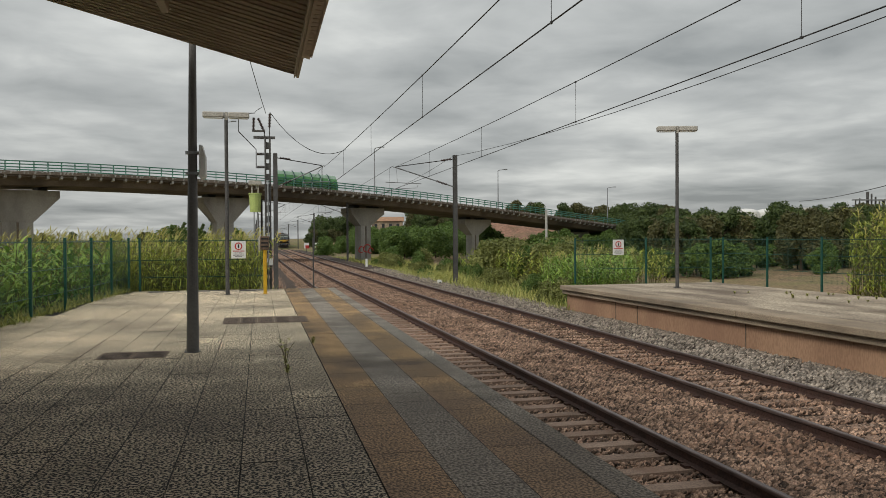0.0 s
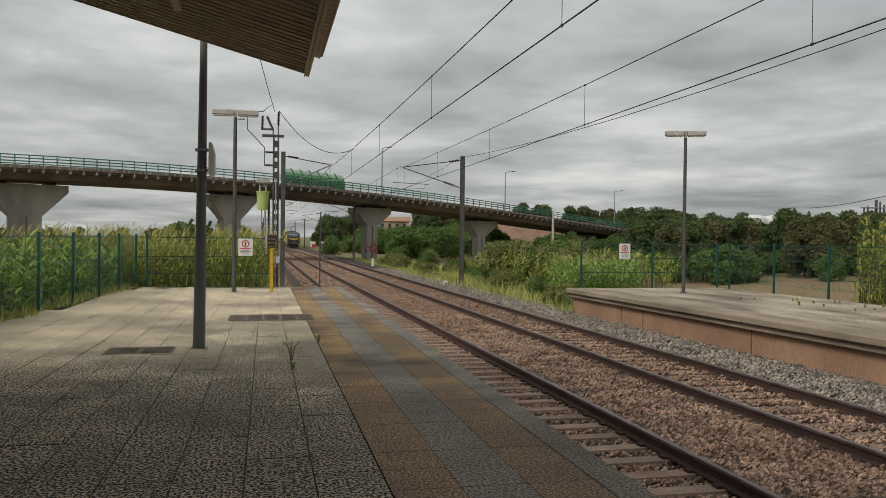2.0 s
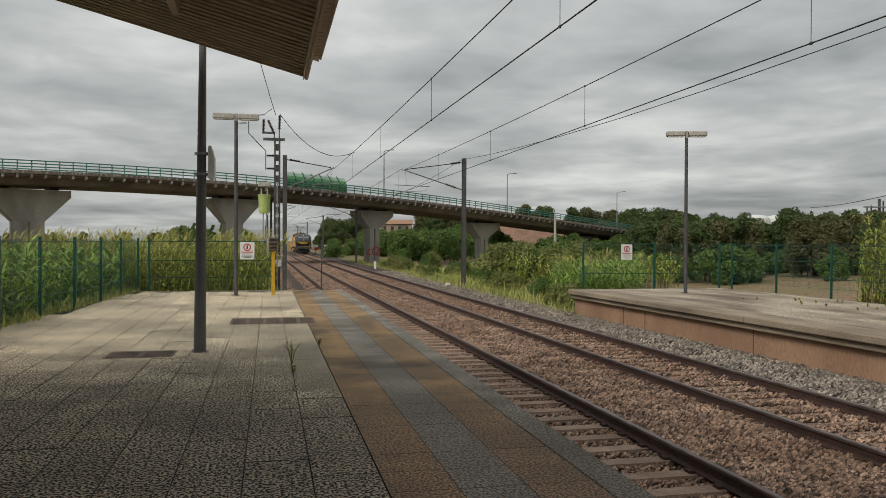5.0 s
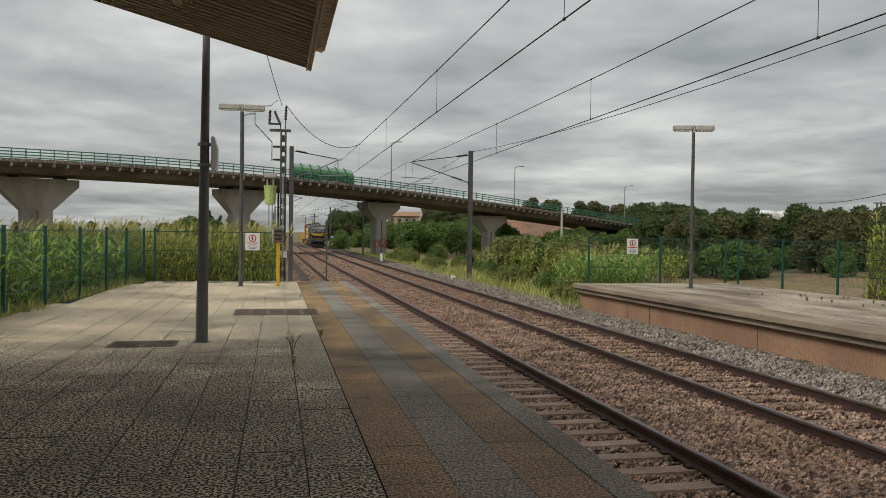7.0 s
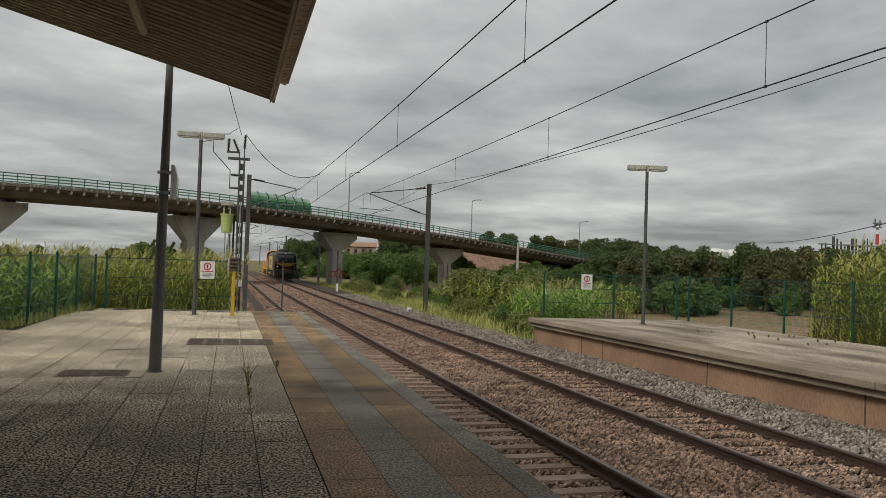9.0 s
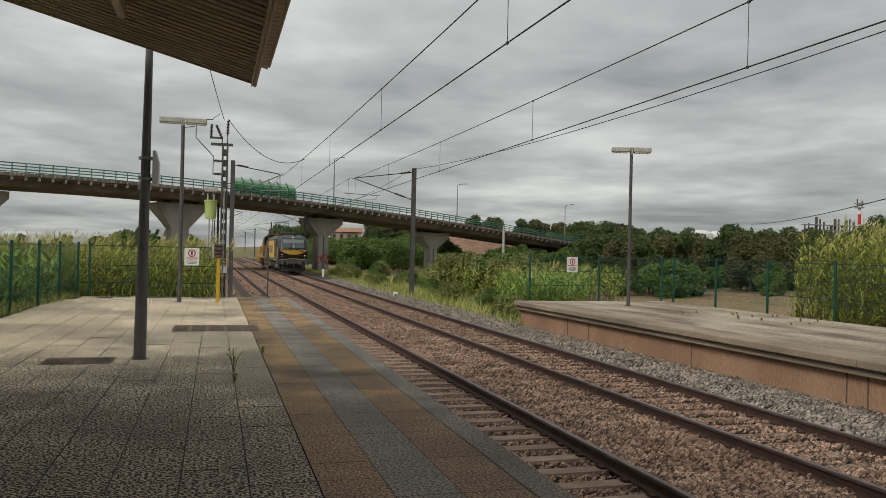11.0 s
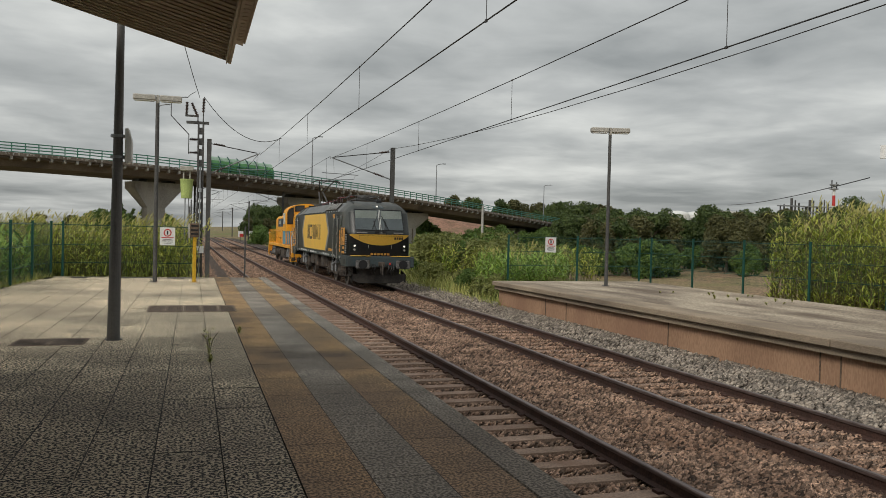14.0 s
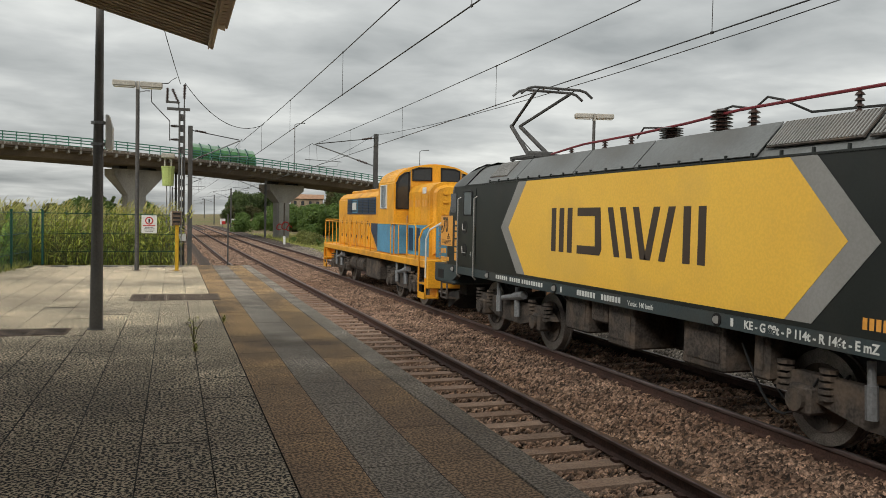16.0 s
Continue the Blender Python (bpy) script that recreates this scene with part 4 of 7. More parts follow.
    box(bm, -0.20, -0.155, -0.08, 0.08, 1.4, 1.85)
    part("side_plate", bm, M["lamphead"], y)
    t = thing("slim_post", pose(2.2, 29.7, -1.0), "thin dark steel marker post beside the track", "post")
    bm = B()
    rod(bm, (0, 0, 0), (0, 0, 2.75), 0.028, seg=8)
    part("tube", bm, M["mast"], t)
    bm = B()
    rod(bm, (0, 0, 2.75), (0, 0, 2.8), 0.035, 0.01, seg=8)
    part("cap", bm, M["mast"], t)


def build_catenary_mast(x, y, side, h, track, label):
    """Steel mast with a cantilever that reaches over its track. side: +1 when the track lies to the east."""
    m = thing("catenary_mast", pose(x, y, -1.3), label, "catenary mast", "catenary masts")
    bm = B()
    hmast(bm, 0, 0, 0, h, 0.12)
    part("post", bm, M["mast"], m)
    bm = B()
    box(bm, -0.35, 0.35, -0.35, 0.35, -0.6, 0.12, 0.03)
    part("footing", bm, M["concrete"], m)
    t = (track - x)
    zc, zm = 4.66 + 1.3, 5.75 + 1.3
    up, low = h - 0.25, h - 1.9
    bm = B()
    chain(bm, [(side * 0.1, 0, up), (t * 0.95, 0, zm + 0.25)], 0.026)
    part("top_stay", bm, M["wire"], m)
    bm = B()
    insulator(bm, (side * 0.25, 0, up), (side * 0.85, 0, up + (zm + 0.25 - up) * 0.2), 0.075)
    part("stay_insulator", bm, M["ceramic"], m)
    bm = B()
    chain(bm, [(side * 0.1, 0, low), (t * 0.97, 0, zm + 0.22)], 0.035)
    part("bracket_tube", bm, M["galv"], m)
    bm = B()
    q = Vector((side * 0.1, 0, low)).lerp(Vector((t * 0.97, 0, zm + 0.22)), 0.12)
    q2 = Vector((side * 0.1, 0, low)).lerp(Vector((t * 0.97, 0, zm + 0.22)), 0.3)
    insulator(bm, q, q2, 0.075)
    part("bracket_insulator", bm, M["ceramic"], m)
    bm = B()
    chain(bm, [(t * 0.55, 0, zc + 0.35), (t * 1.12, 0, zc + 0.42)], 0.022)
    chain(bm, [(t * 0.6, 0, zc + 0.3), (t * 0.62, 0, zc + 0.1), (t * 1.0, 0, zc + 0.02)], 0.016)
    chain(bm, [(t * 0.95, 0, zm + 0.2), (t * 0.93, 0, zc + 0.4)], 0.008)
    part("steady_arm", bm, M["galv"], m)
    return m


def sagging(a, b, sag, n=10):
    a, b = Vector(a), Vector(b)
    return [a.lerp(b, i / n) - Vector((0, 0, sag * 4 * (i / n) * (1 - i / n))) for i in range(n + 1)]


def build_wires():
    spans = [(-60, -8), (-8, 46.8), (46.8, 100), (100, 155), (155, 210), (210, 265)]
    for k, tx in enumerate(TRACKS):
        w = thing("overhead_line", pose(0, 0, 0), "dark overhead contact and carrier wires with droppers", "overhead line", "overhead lines")
        bm = B()
        line = []
        for a, b in spans:
            line += sagging((tx, a, 6.04), (tx, b, 5.92), 0.22)[:-1] + [Vector((tx, b - 0.05, 5.92))]
        chain(bm, line, 0.012, 5)
        part("carrier_wire", bm, M["wire"], w)
        bm = B()
        chain(bm, [(tx, -60, 4.84), (tx, -8, 4.84), (tx, 46.8, 4.64), (tx, 155, 4.64), (tx, 265, 4.64)], 0.012, 5)
        part("contact_wire", bm, M["wire"], w)
        for a, b in spans[:4]:
            for i in range(6):
                y = a + 1.2 + 8.72 * i
                f = (y - a) / (b - a)
                if f > 1:
                    break
                low = (4.84 if a < 40 else 4.66) + ((4.64 - 4.84) if a < 40 else -0.02) * f
                top = 6.04 - 0.12 * f - 0.22 * 4 * f * (1 - f)
                bm = B()
                rod(bm, (tx, y, low), (tx, y, top), 0.006, seg=5)
                for z in (low, top):
                    box(bm, tx - 0.012, tx + 0.012, y - 0.03, y + 0.03, z - 0.02, z + 0.02)
                part("dropper", bm, M["wire"], w)
    f = thing("feeder_wire", pose(0, 0, 0), "dark feeder wires from the switch mast to the overhead line", "cable")
    bm = B()
    chain(bm, sagging((0.76, 33.0, 6.85), (4.12, 36.0, 5.75), 0.75, 14), 0.014, 5)
    part("jumper", bm, M["wire"], f)
    bm = B()
    chain(bm, sagging((0.60, 33.0, 6.8), (-1.2, 8.0, 8.6), 0.35), 0.012, 5)
    part("line", bm, M["wire"], f)
    g = thing("feeder_wire", pose(0, 0, 0), "dark feeder wire running along the track past the mast tops", "cable")
    bm = B()
    for a, b in spans[:4]:
        chain(bm, sagging((11.75, a, 6.65), (11.75, b, 6.65), 0.78), 0.012, 5)
    part("line", bm, M["wire"], g)
    g2 = thing("power_line", pose(0, 0, 0), "black power cable hanging far across the sky", "cable")
    bm = B()
    chain(bm, sagging((122, 160, 9.8), (61.7, 60, 7.9), 0.6), 0.05, 5)
    part("line", bm, M["wire"], g2)


def build_drain(x, y, n, w, l, label):
    g = thing("floor_grating", PLAT @ pose(x, y, 0.004), label, "drain cover", "platform drain covers")
    for i in range(n):
        bm = B()
        box(bm, i * w + 0.005, (i + 1) * w - 0.005, 0, l, -0.004, 0.004, 0.003)
        c = part("cover", bm, M["brown"], g, "gritty dark cover plate")
        for k in range(5):
            bm = B()
            box(bm, i * w + 0.05, (i + 1) * w - 0.05, (k + 0.5) * l / 6, (k + 0.5) * l / 6 + 0.02, 0.004, 0.008)
            part("slot", bm, M["joint"], c)


def build_misc():
    # station name board on the far platform
    s = thing("station_name_board", pose(15.9, 15.05, 0, 0, 0, -48), "white station name board on two grey posts", "sign")
    for x in (0.95, 2.35):
        bm = B()
        rod(bm, (x, 0.06, 0), (x, 0.06, 4.15), 0.045, seg=10)
        part("post", bm, M["galv"], s)
    bm = B()
    box(bm, 0, 2.7, -0.03, 0.03, 3.78, 4.10, 0.006)
    part("board", bm, M["white"], s)
    cu = bpy.data.curves.new("lettering", "FONT")
    cu.body, cu.size, cu.extrude = "Re", 0.24, 0.002
    tmp = new("lettering", cu)
    me = bpy.data.meshes.new_from_object(tmp)
    bpy.data.objects.remove(tmp)
    me.materials.clear()
    me.materials.append(M["black"])
    o = new("lettering", me)
    o.parent = s
    o.matrix_basis = pose(0.24, -0.034, 3.85, 90)
    # kilometre stone and small markers beside the track
    k = thing("marker_stone", pose(10.75, 46.0, -1.1), "small white marker stone beside the far rail", "marker")
    bm = B()
    box(bm, -0.12, 0.12, -0.1, 0.1, 0, 0.42, 0.03)
    part("stone", bm, M["white"], k)
    bm = B()
    box(bm, -0.05, 0.05, -0.112, -0.103, 0.1, 0.3)
    part("number_bar", bm, M["black"], k)
    k2 = thing("marker_stone", pose(10.9, 78.0, -1.1), "pale marker post by the viaduct pier", "marker")
    bm = B()
    box(bm, -0.1, 0.1, -0.1, 0.1, 0, 0.9, 0.02)
    part("stone", bm, M["white"], k2)
    for i, (x, y, h) in enumerate(((23.48, 62, 3.8),)):
        c = thing("concrete_post", pose(x, y, -1.4), "pale concrete pole standing among the bushes", "post")
        bm = B()
        rod(bm, (0, 0, 0), (0, 0, h + 1.6), 0.12, 0.09, seg=10)
        part("pole", bm, M["concrete"], c)
    # level crossing boards down the line
    for x, y in ((10.6, 162), (12.7, 162)):
        c = thing("trackside_board", pose(x, y, -1.3), "red and white trackside board on a short post", "sign", "trackside boards")
        bm = B()
        rod(bm, (0, 0, 0), (0, 0, 1.6), 0.05, seg=6)
        part("post", bm, M["mast"], c)
        bm = B()
        box(bm, -0.5, 0.5, -0.03, 0.03, 1.2, 2.3)
        part("board", bm, M["white"], c)
        bm = B()
        box(bm, -0.2, 0.5, -0.045, -0.032, 1.2, 1.8)
        part("red_field", bm, M["red"], c)


# added wall out of view, blocks low western sky and sun from the platform
bm = B()
box(bm, -6.7, -6.4, -9.3, 8.5, 0, 6.0)
tagged(part("wall_west", bm, M["pinkwall"]), "added unseen plastered wall that shades the near platform", "wall", kind="structure")
# second added wall, behind the camera, keeps light out from the south
bm = B()
box(bm, -6.4, 1.4, -9.3, -9.0, 0, 4.2)
tagged(part("wall_south", bm, M["pinkwall"]), "added unseen plastered wall that closes and darkens the canopy", "wall", kind="structure")
build_canopy()
build_platform_lamp(-0.75, 26.5, 5.65, 0.72, 0, "twin-head platform lamp on a dark pole on the slab platform")
build_platform_lamp(14.41, 25.3, 5.45, 0.69, -14, "twin-head platform lamp on the concrete platform")
fence_l = [(-6.2, 3.0), (-5.85, 8.0), (-5.45, 13.0), (-5.25, 15.2), (-5.05, 17.5), (-4.87, 19.85), (-4.63, 22.2), (-4.44, 24.6), (-4.29, 27.0), (-4.1, 29.3)]
mesh_fence(fence_l, fence_l, 1.80, "dark green welded mesh fence along the platform back")
mesh_fence([(-4.1, 29.3), (-3.75, 29.35), (0.45, 29.6)], [(-3.75, 29.35), (0.45, 29.6)], 1.80, "dark green welded mesh fence across the platform end")
fence_b = [(13.0, 31.0), (16.2, 31.0), (19.25, 31.0), (19.75, 30.85)]
mesh_fence(fence_b, fence_b, 1.72, "green welded mesh fence behind the far platform end")
fence_c = [(19.75, 30.85), (19.75, 27.8), (20.0, 25.0), (20.3, 22.0), (20.5, 19.0), (20.7, 16.0), (20.9, 13.0), (21.1, 8.0)]
mesh_fence(fence_c, fence_c[1:], 1.72, "green welded mesh fence along the back of the far platform")
build_sign(-0.45, 29.52, 1.08, 0.50, 0.62, 0, "white warning notice with a red ring on the end fence")
build_sign(14.90, 30.93, 1.02, 0.50, 0.64, 0, "white warning notice with a red ring on the far fence")
build_left_masts()
build_catenary_mast(1.35, 46.8, 1, 7.95, TRACKS[0], "dark steel catenary mast with a cantilever beside the platform track")
build_catenary_mast(11.92, 46.8, -1, 8.05, TRACKS[1], "grey steel catenary mast with a cantilever on the grassy bank")
for yy in (100, 155, 210, 265):
    build_catenary_mast(1.2, yy, 1, 7.95, TRACKS[0], "steel catenary mast down the line")
    build_catenary_mast(11.6, yy, -1, 8.0, TRACKS[1], "steel catenary mast down the line")
build_wires()
build_drain(-1.62, 17.25, 5, 0.36, 1.35, "row of brown gritty drain covers set in the paving")
build_drain(-3.22, 12.6, 2, 0.50, 0.72, "pair of brown gritty drain covers set in the paving")
build_misc()


def build_distance():
    # houses on the far hill
    for x, y, w, h in ((43.6, 262, 10.0, 2.9),):
        z = ground_z(x, y)
        hs = thing("house", pose(x, y, z, 0, 0, -12), "far pale house with a red tiled roof among trees", "house", "houses on the hill")
        bm = B()
        box(bm, -w / 2, w / 2, -3, 3, -1, h)
        part("wall", bm, M["coping"], hs)
        bm = B()
        prism(bm, [(-3.5, h), (3.5, h), (0, h + 1.5)], (-w / 2 - 0.4, 0, 0), (0, 1, 0), (0, 0, 1), (w + 0.8, 0, 0))
        part("roof", bm, M["pinkwall"], hs, "red tiled roof")
        for i in range(4):
            bm = B()
            box(bm, -w / 2 + 0.9 + i * w / 4.2, -w / 2 + 1.8 + i * w / 4.2, -3.05, -2.98, h - 2.1, h - 0.8)
            part("window", bm, M["glass_far"], hs)
    # chimney tower and tank farm beyond the wood
    tw = thing("flare_tower", pose(335, 350, 4.4), "red and white steel tower beyond the wood", "tower")
    for i in range(5):
        bm = B()
        rod(bm, (0, 0, i * 5.6), (0, 0, (i + 1) * 5.6), 1.15 - i * 0.09, 1.06 - i * 0.09, seg=12)
        part("tower_section", bm, M["white"] if i % 2 == 0 else M["red"], tw)
    for z in (25.6, 27.9):
        bm = B()
        rod(bm, (0, 0, z), (0, 0, z + 0.6), 2.3, seg=14)
        part("platform", bm, M["galv"], tw)
    for ax, az in ((-1.6, 30.6), (1.6, 29.8)):
        bm = B()
        rod(bm, (ax, 0, 25.9), (ax, 0, az), 0.3, seg=6)
        part("antenna", bm, M["mast"], tw)
    pl = thing("process_plant", pose(316, 350, 4.4), "grey steel process plant on the skyline", "factory")
    r = random.Random(4)
    for i in range(14):
        bm = B()
        x = -16 + i * 2.4
        rod(bm, (x, 0, 0), (x, 0, r.uniform(14, 20.5)), r.uniform(0.3, 0.8), seg=8)
        part("column", bm, M["mast"], pl)
    for z in (12.5, 15.5):
        bm = B()
        box(bm, -17, 17, -1.5, 1.5, z, z + 0.6)
        part("deck", bm, M["galv"], pl)
    for i, x in enumerate((238, 250, 262)):
        t = thing("storage_tank", pose(x, 352, 4.4), "white domed storage tank beyond the wood", "storage tank", "tank farm")
        bm = B()
        rod(bm, (0, 0, 0), (0, 0, 9.2), 6.2, seg=24)
        part("shell", bm, M["white"], t)
        bm = B()
        for k in range(5):
            a0, a1 = k * 0.3, (k + 1) * 0.3
            rod(bm, (0, 0, 9.2 + 2.0 * math.sin(a0)), (0, 0, 9.2 + 2.0 * math.sin(a1)), 6.2 * math.cos(a0), 6.2 * math.cos(a1), seg=24)
        part("dome", bm, M["white"], t)
    hall = thing("warehouse", pose(300, 365, 4.4), "long low pale warehouse roof on the skyline", "warehouse")
    bm = B()
    box(bm, -26, 14, -6, 6, 0, 11.0)
    part("wall", bm, M["coping"], hall)
    bm = B()
    prism(bm, [(-6.4, 11.0), (6.4, 11.0), (0, 12.4)], (-26, 0, 0), (0, 1, 0), (0, 0, 1), (40, 0, 0))
    part("roof", bm, M["lamphead"], hall)


M["glass_far"] = plain("dark_window", (0.04, 0.045, 0.05), rough=0.2)
build_distance()

# ---- plants ----
def leaf_strip(rng_, base, heading, length, width, droop, up):
    """Blade of three quads that rises and bends over: points and faces."""
    pts = []
    d = Vector((math.cos(heading), math.sin(heading), 0))
    s = Vector((-d.y, d.x, 0))
    for i, t in enumerate((0.0, 0.35, 0.7, 1.0)):
        c = Vector(base) + d * (length * (t * 0.75)) + Vector((0, 0, length * (up * t - droop * t * t)))
        w = width * (0.7, 1.0, 0.65, 0.05)[i]
        pts += [c - s * w, c + s * w]
    return pts


def reed_bed(name, spots, hmin, hmax, label, leaves=9, lw=0.022, plume=0.12, lean=0.18, leaf="reed"):
    """Giant reed: stems with long drooping leaves and some dry plumes."""
    verts, faces, mats = [], [], []
    r = random.Random(len(spots) * 7 + int(hmax * 100))
    for x, y, z in spots:
        h = r.uniform(hmin, hmax)
        lx, ly = r.gauss(0.28, lean) * h * 0.5, r.gauss(0.02, lean) * h * 0.5
        k = len(verts)
        for t, w in ((0, 0.012), (0.6, 0.009), (1.0, 0.004)):
            c = Vector((x + lx * t * t, y + ly * t * t, z + h * t))
            for a in (0, 2.1, 4.2):
                verts.append(c + Vector((math.cos(a) * w, math.sin(a) * w, 0)))
        for ring in (0, 3):
            for i in range(3):
                faces.append((k + ring + i, k + ring + (i + 1) % 3, k + ring + 3 + (i + 1) % 3, k + ring + 3 + i))
                mats.append(2)
        for j in range(leaves):
            t = 0.12 + 0.88 * (j + r.random()) / leaves
            base = (x + lx * t * t, y + ly * t * t, z + h * t * 0.97)
            L = r.uniform(0.35, 0.75) * (1.1 - 0.35 * t)
            k = len(verts)
            verts += leaf_strip(r, base, r.uniform(0, 6.283), L, lw * r.uniform(0.7, 1.3), r.uniform(0.3, 0.9), r.uniform(0.5, 1.1))
            for q in (0, 2, 4):
                faces.append((k + q, k + q + 1, k + q + 3, k + q + 2))
                mats.append(0 if t > 0.22 or r.random() < 0.4 else 2)
        if r.random() < plume:
            top = Vector((x + lx, y + ly, z + h))
            for j in range(6):
                k = len(verts)
                verts += leaf_strip(r, top + Vector((0, 0, -0.15 + 0.06 * j)), r.gauss(0.3, 0.8), r.uniform(0.2, 0.38), 0.02, 0.2, 0.9)
                for q in (0, 2, 4):
                    faces.append((k + q, k + q + 1, k + q + 3, k + q + 2))
                    mats.append(1)
    ob = mesh_of(name, verts, faces, [M[leaf], M["reed_dry"], M["reed_stem"]], mats)
    return tagged(ob, label, "reeds", kind="stuff")


def scatter(n, area, seed, z, keep=lambda x, y: True):
    r = random.Random(seed)
    out = []
    while len(out) < n:
        x, y = r.uniform(area[0], area[1]), r.uniform(area[2], area[3])
        if keep(x, y):
            out.append((x, y, z))
    return out


def crown_mesh(seed, blobs, leaf, size, material, name="crown"):
    """Many small leaf faces set in uneven clumps."""
    r = random.Random(seed)
    verts, faces = [], []
    for (cx, cy, cz, rad), count in blobs:
        for _ in range(count):
            while True:
                d = Vector((r.gauss(0, 1), r.gauss(0, 1), r.gauss(0, 1)))
                if d.length > 0.1:
                    break
            d.normalize()
            bump = 0.72 + 0.38 * noise.noise((d.x * 2.2 + cx, d.y * 2.2 + cy, d.z * 2.2 + cz)) + r.gauss(0, 0.09)
            c = Vector((cx, cy, cz)) + Vector((d.x, d.y, d.z * 0.85)) * rad * bump
            nrm = (d * 0.7 + Vector((r.gauss(0, .6), r.gauss(0, .6), r.gauss(0.35, .6)))).normalized()
            u = nrm.orthogonal().normalized()
            u.rotate(Matrix.Rotation(r.uniform(0, 6.28), 3, nrm))
            v = nrm.cross(u)
            s = leaf * r.uniform(0.6, 1.4)
            k = len(verts)
            verts += [c - u * s, c + v * s * 0.45 + nrm * s * 0.12, c + u * s, c - v * s * 0.45 + nrm * s * 0.12]
            faces.append((k, k + 1, k + 2, k + 3))
    return verts, faces


def make_tree(seed, h, spread, leaf, count, material, label, name="tree", trunk=0.18, low=0.35, category="tree"):
    r = random.Random(seed)
    t = thing(name, pose(0, 0, 0), label, category)
    bm = B()
    top = Vector((r.gauss(0, .05) * h, r.gauss(0, .05) * h, h * 0.62))
    rod(bm, (0, 0, -0.4), top, trunk, trunk * 0.5, seg=8)
    blobs = []
    n = 9
    for i in range(n):
        a = i * 2.4 + r.random()
        rr = spread * (0.25 + 0.5 * r.random())
        c = Vector((math.cos(a) * rr, math.sin(a) * rr, h * (low + (0.92 - low) * (i + 0.5) / n)))
        shrink = 1.0 - 0.5 * (i / n) ** 2
        rod(bm, Vector((0, 0, c.z * 0.55)).lerp(top, 0.2), c, trunk * 0.35, trunk * 0.1, seg=5)
        blobs.append(((c.x * shrink, c.y * shrink, c.z, spread * r.uniform(0.42, 0.62) * (0.75 + 0.25 * shrink)), count // n))
    part("trunk", bm, M["bark"], t)
    v, f = crown_mesh(seed, blobs, leaf, spread, material)
    mesh_of("crown", v, f, [material], parent=t)
    return t


def plant(kinds, spots, seed, smin=0.8, smax=1.25):
    r = random.Random(seed)
    for x, y in spots:
        k = r.choice(kinds)
        s = r.uniform(smin, smax)
        o = copy_thing(k, pose(0, 0, 0))
        o.matrix_basis = pose(x, y, ground_z(x, y) - 0.1, 0, 0, r.uniform(0, 360)) @ Matrix.Diagonal((s * r.uniform(.9, 1.1), s * r.uniform(.9, 1.1), s, 1))


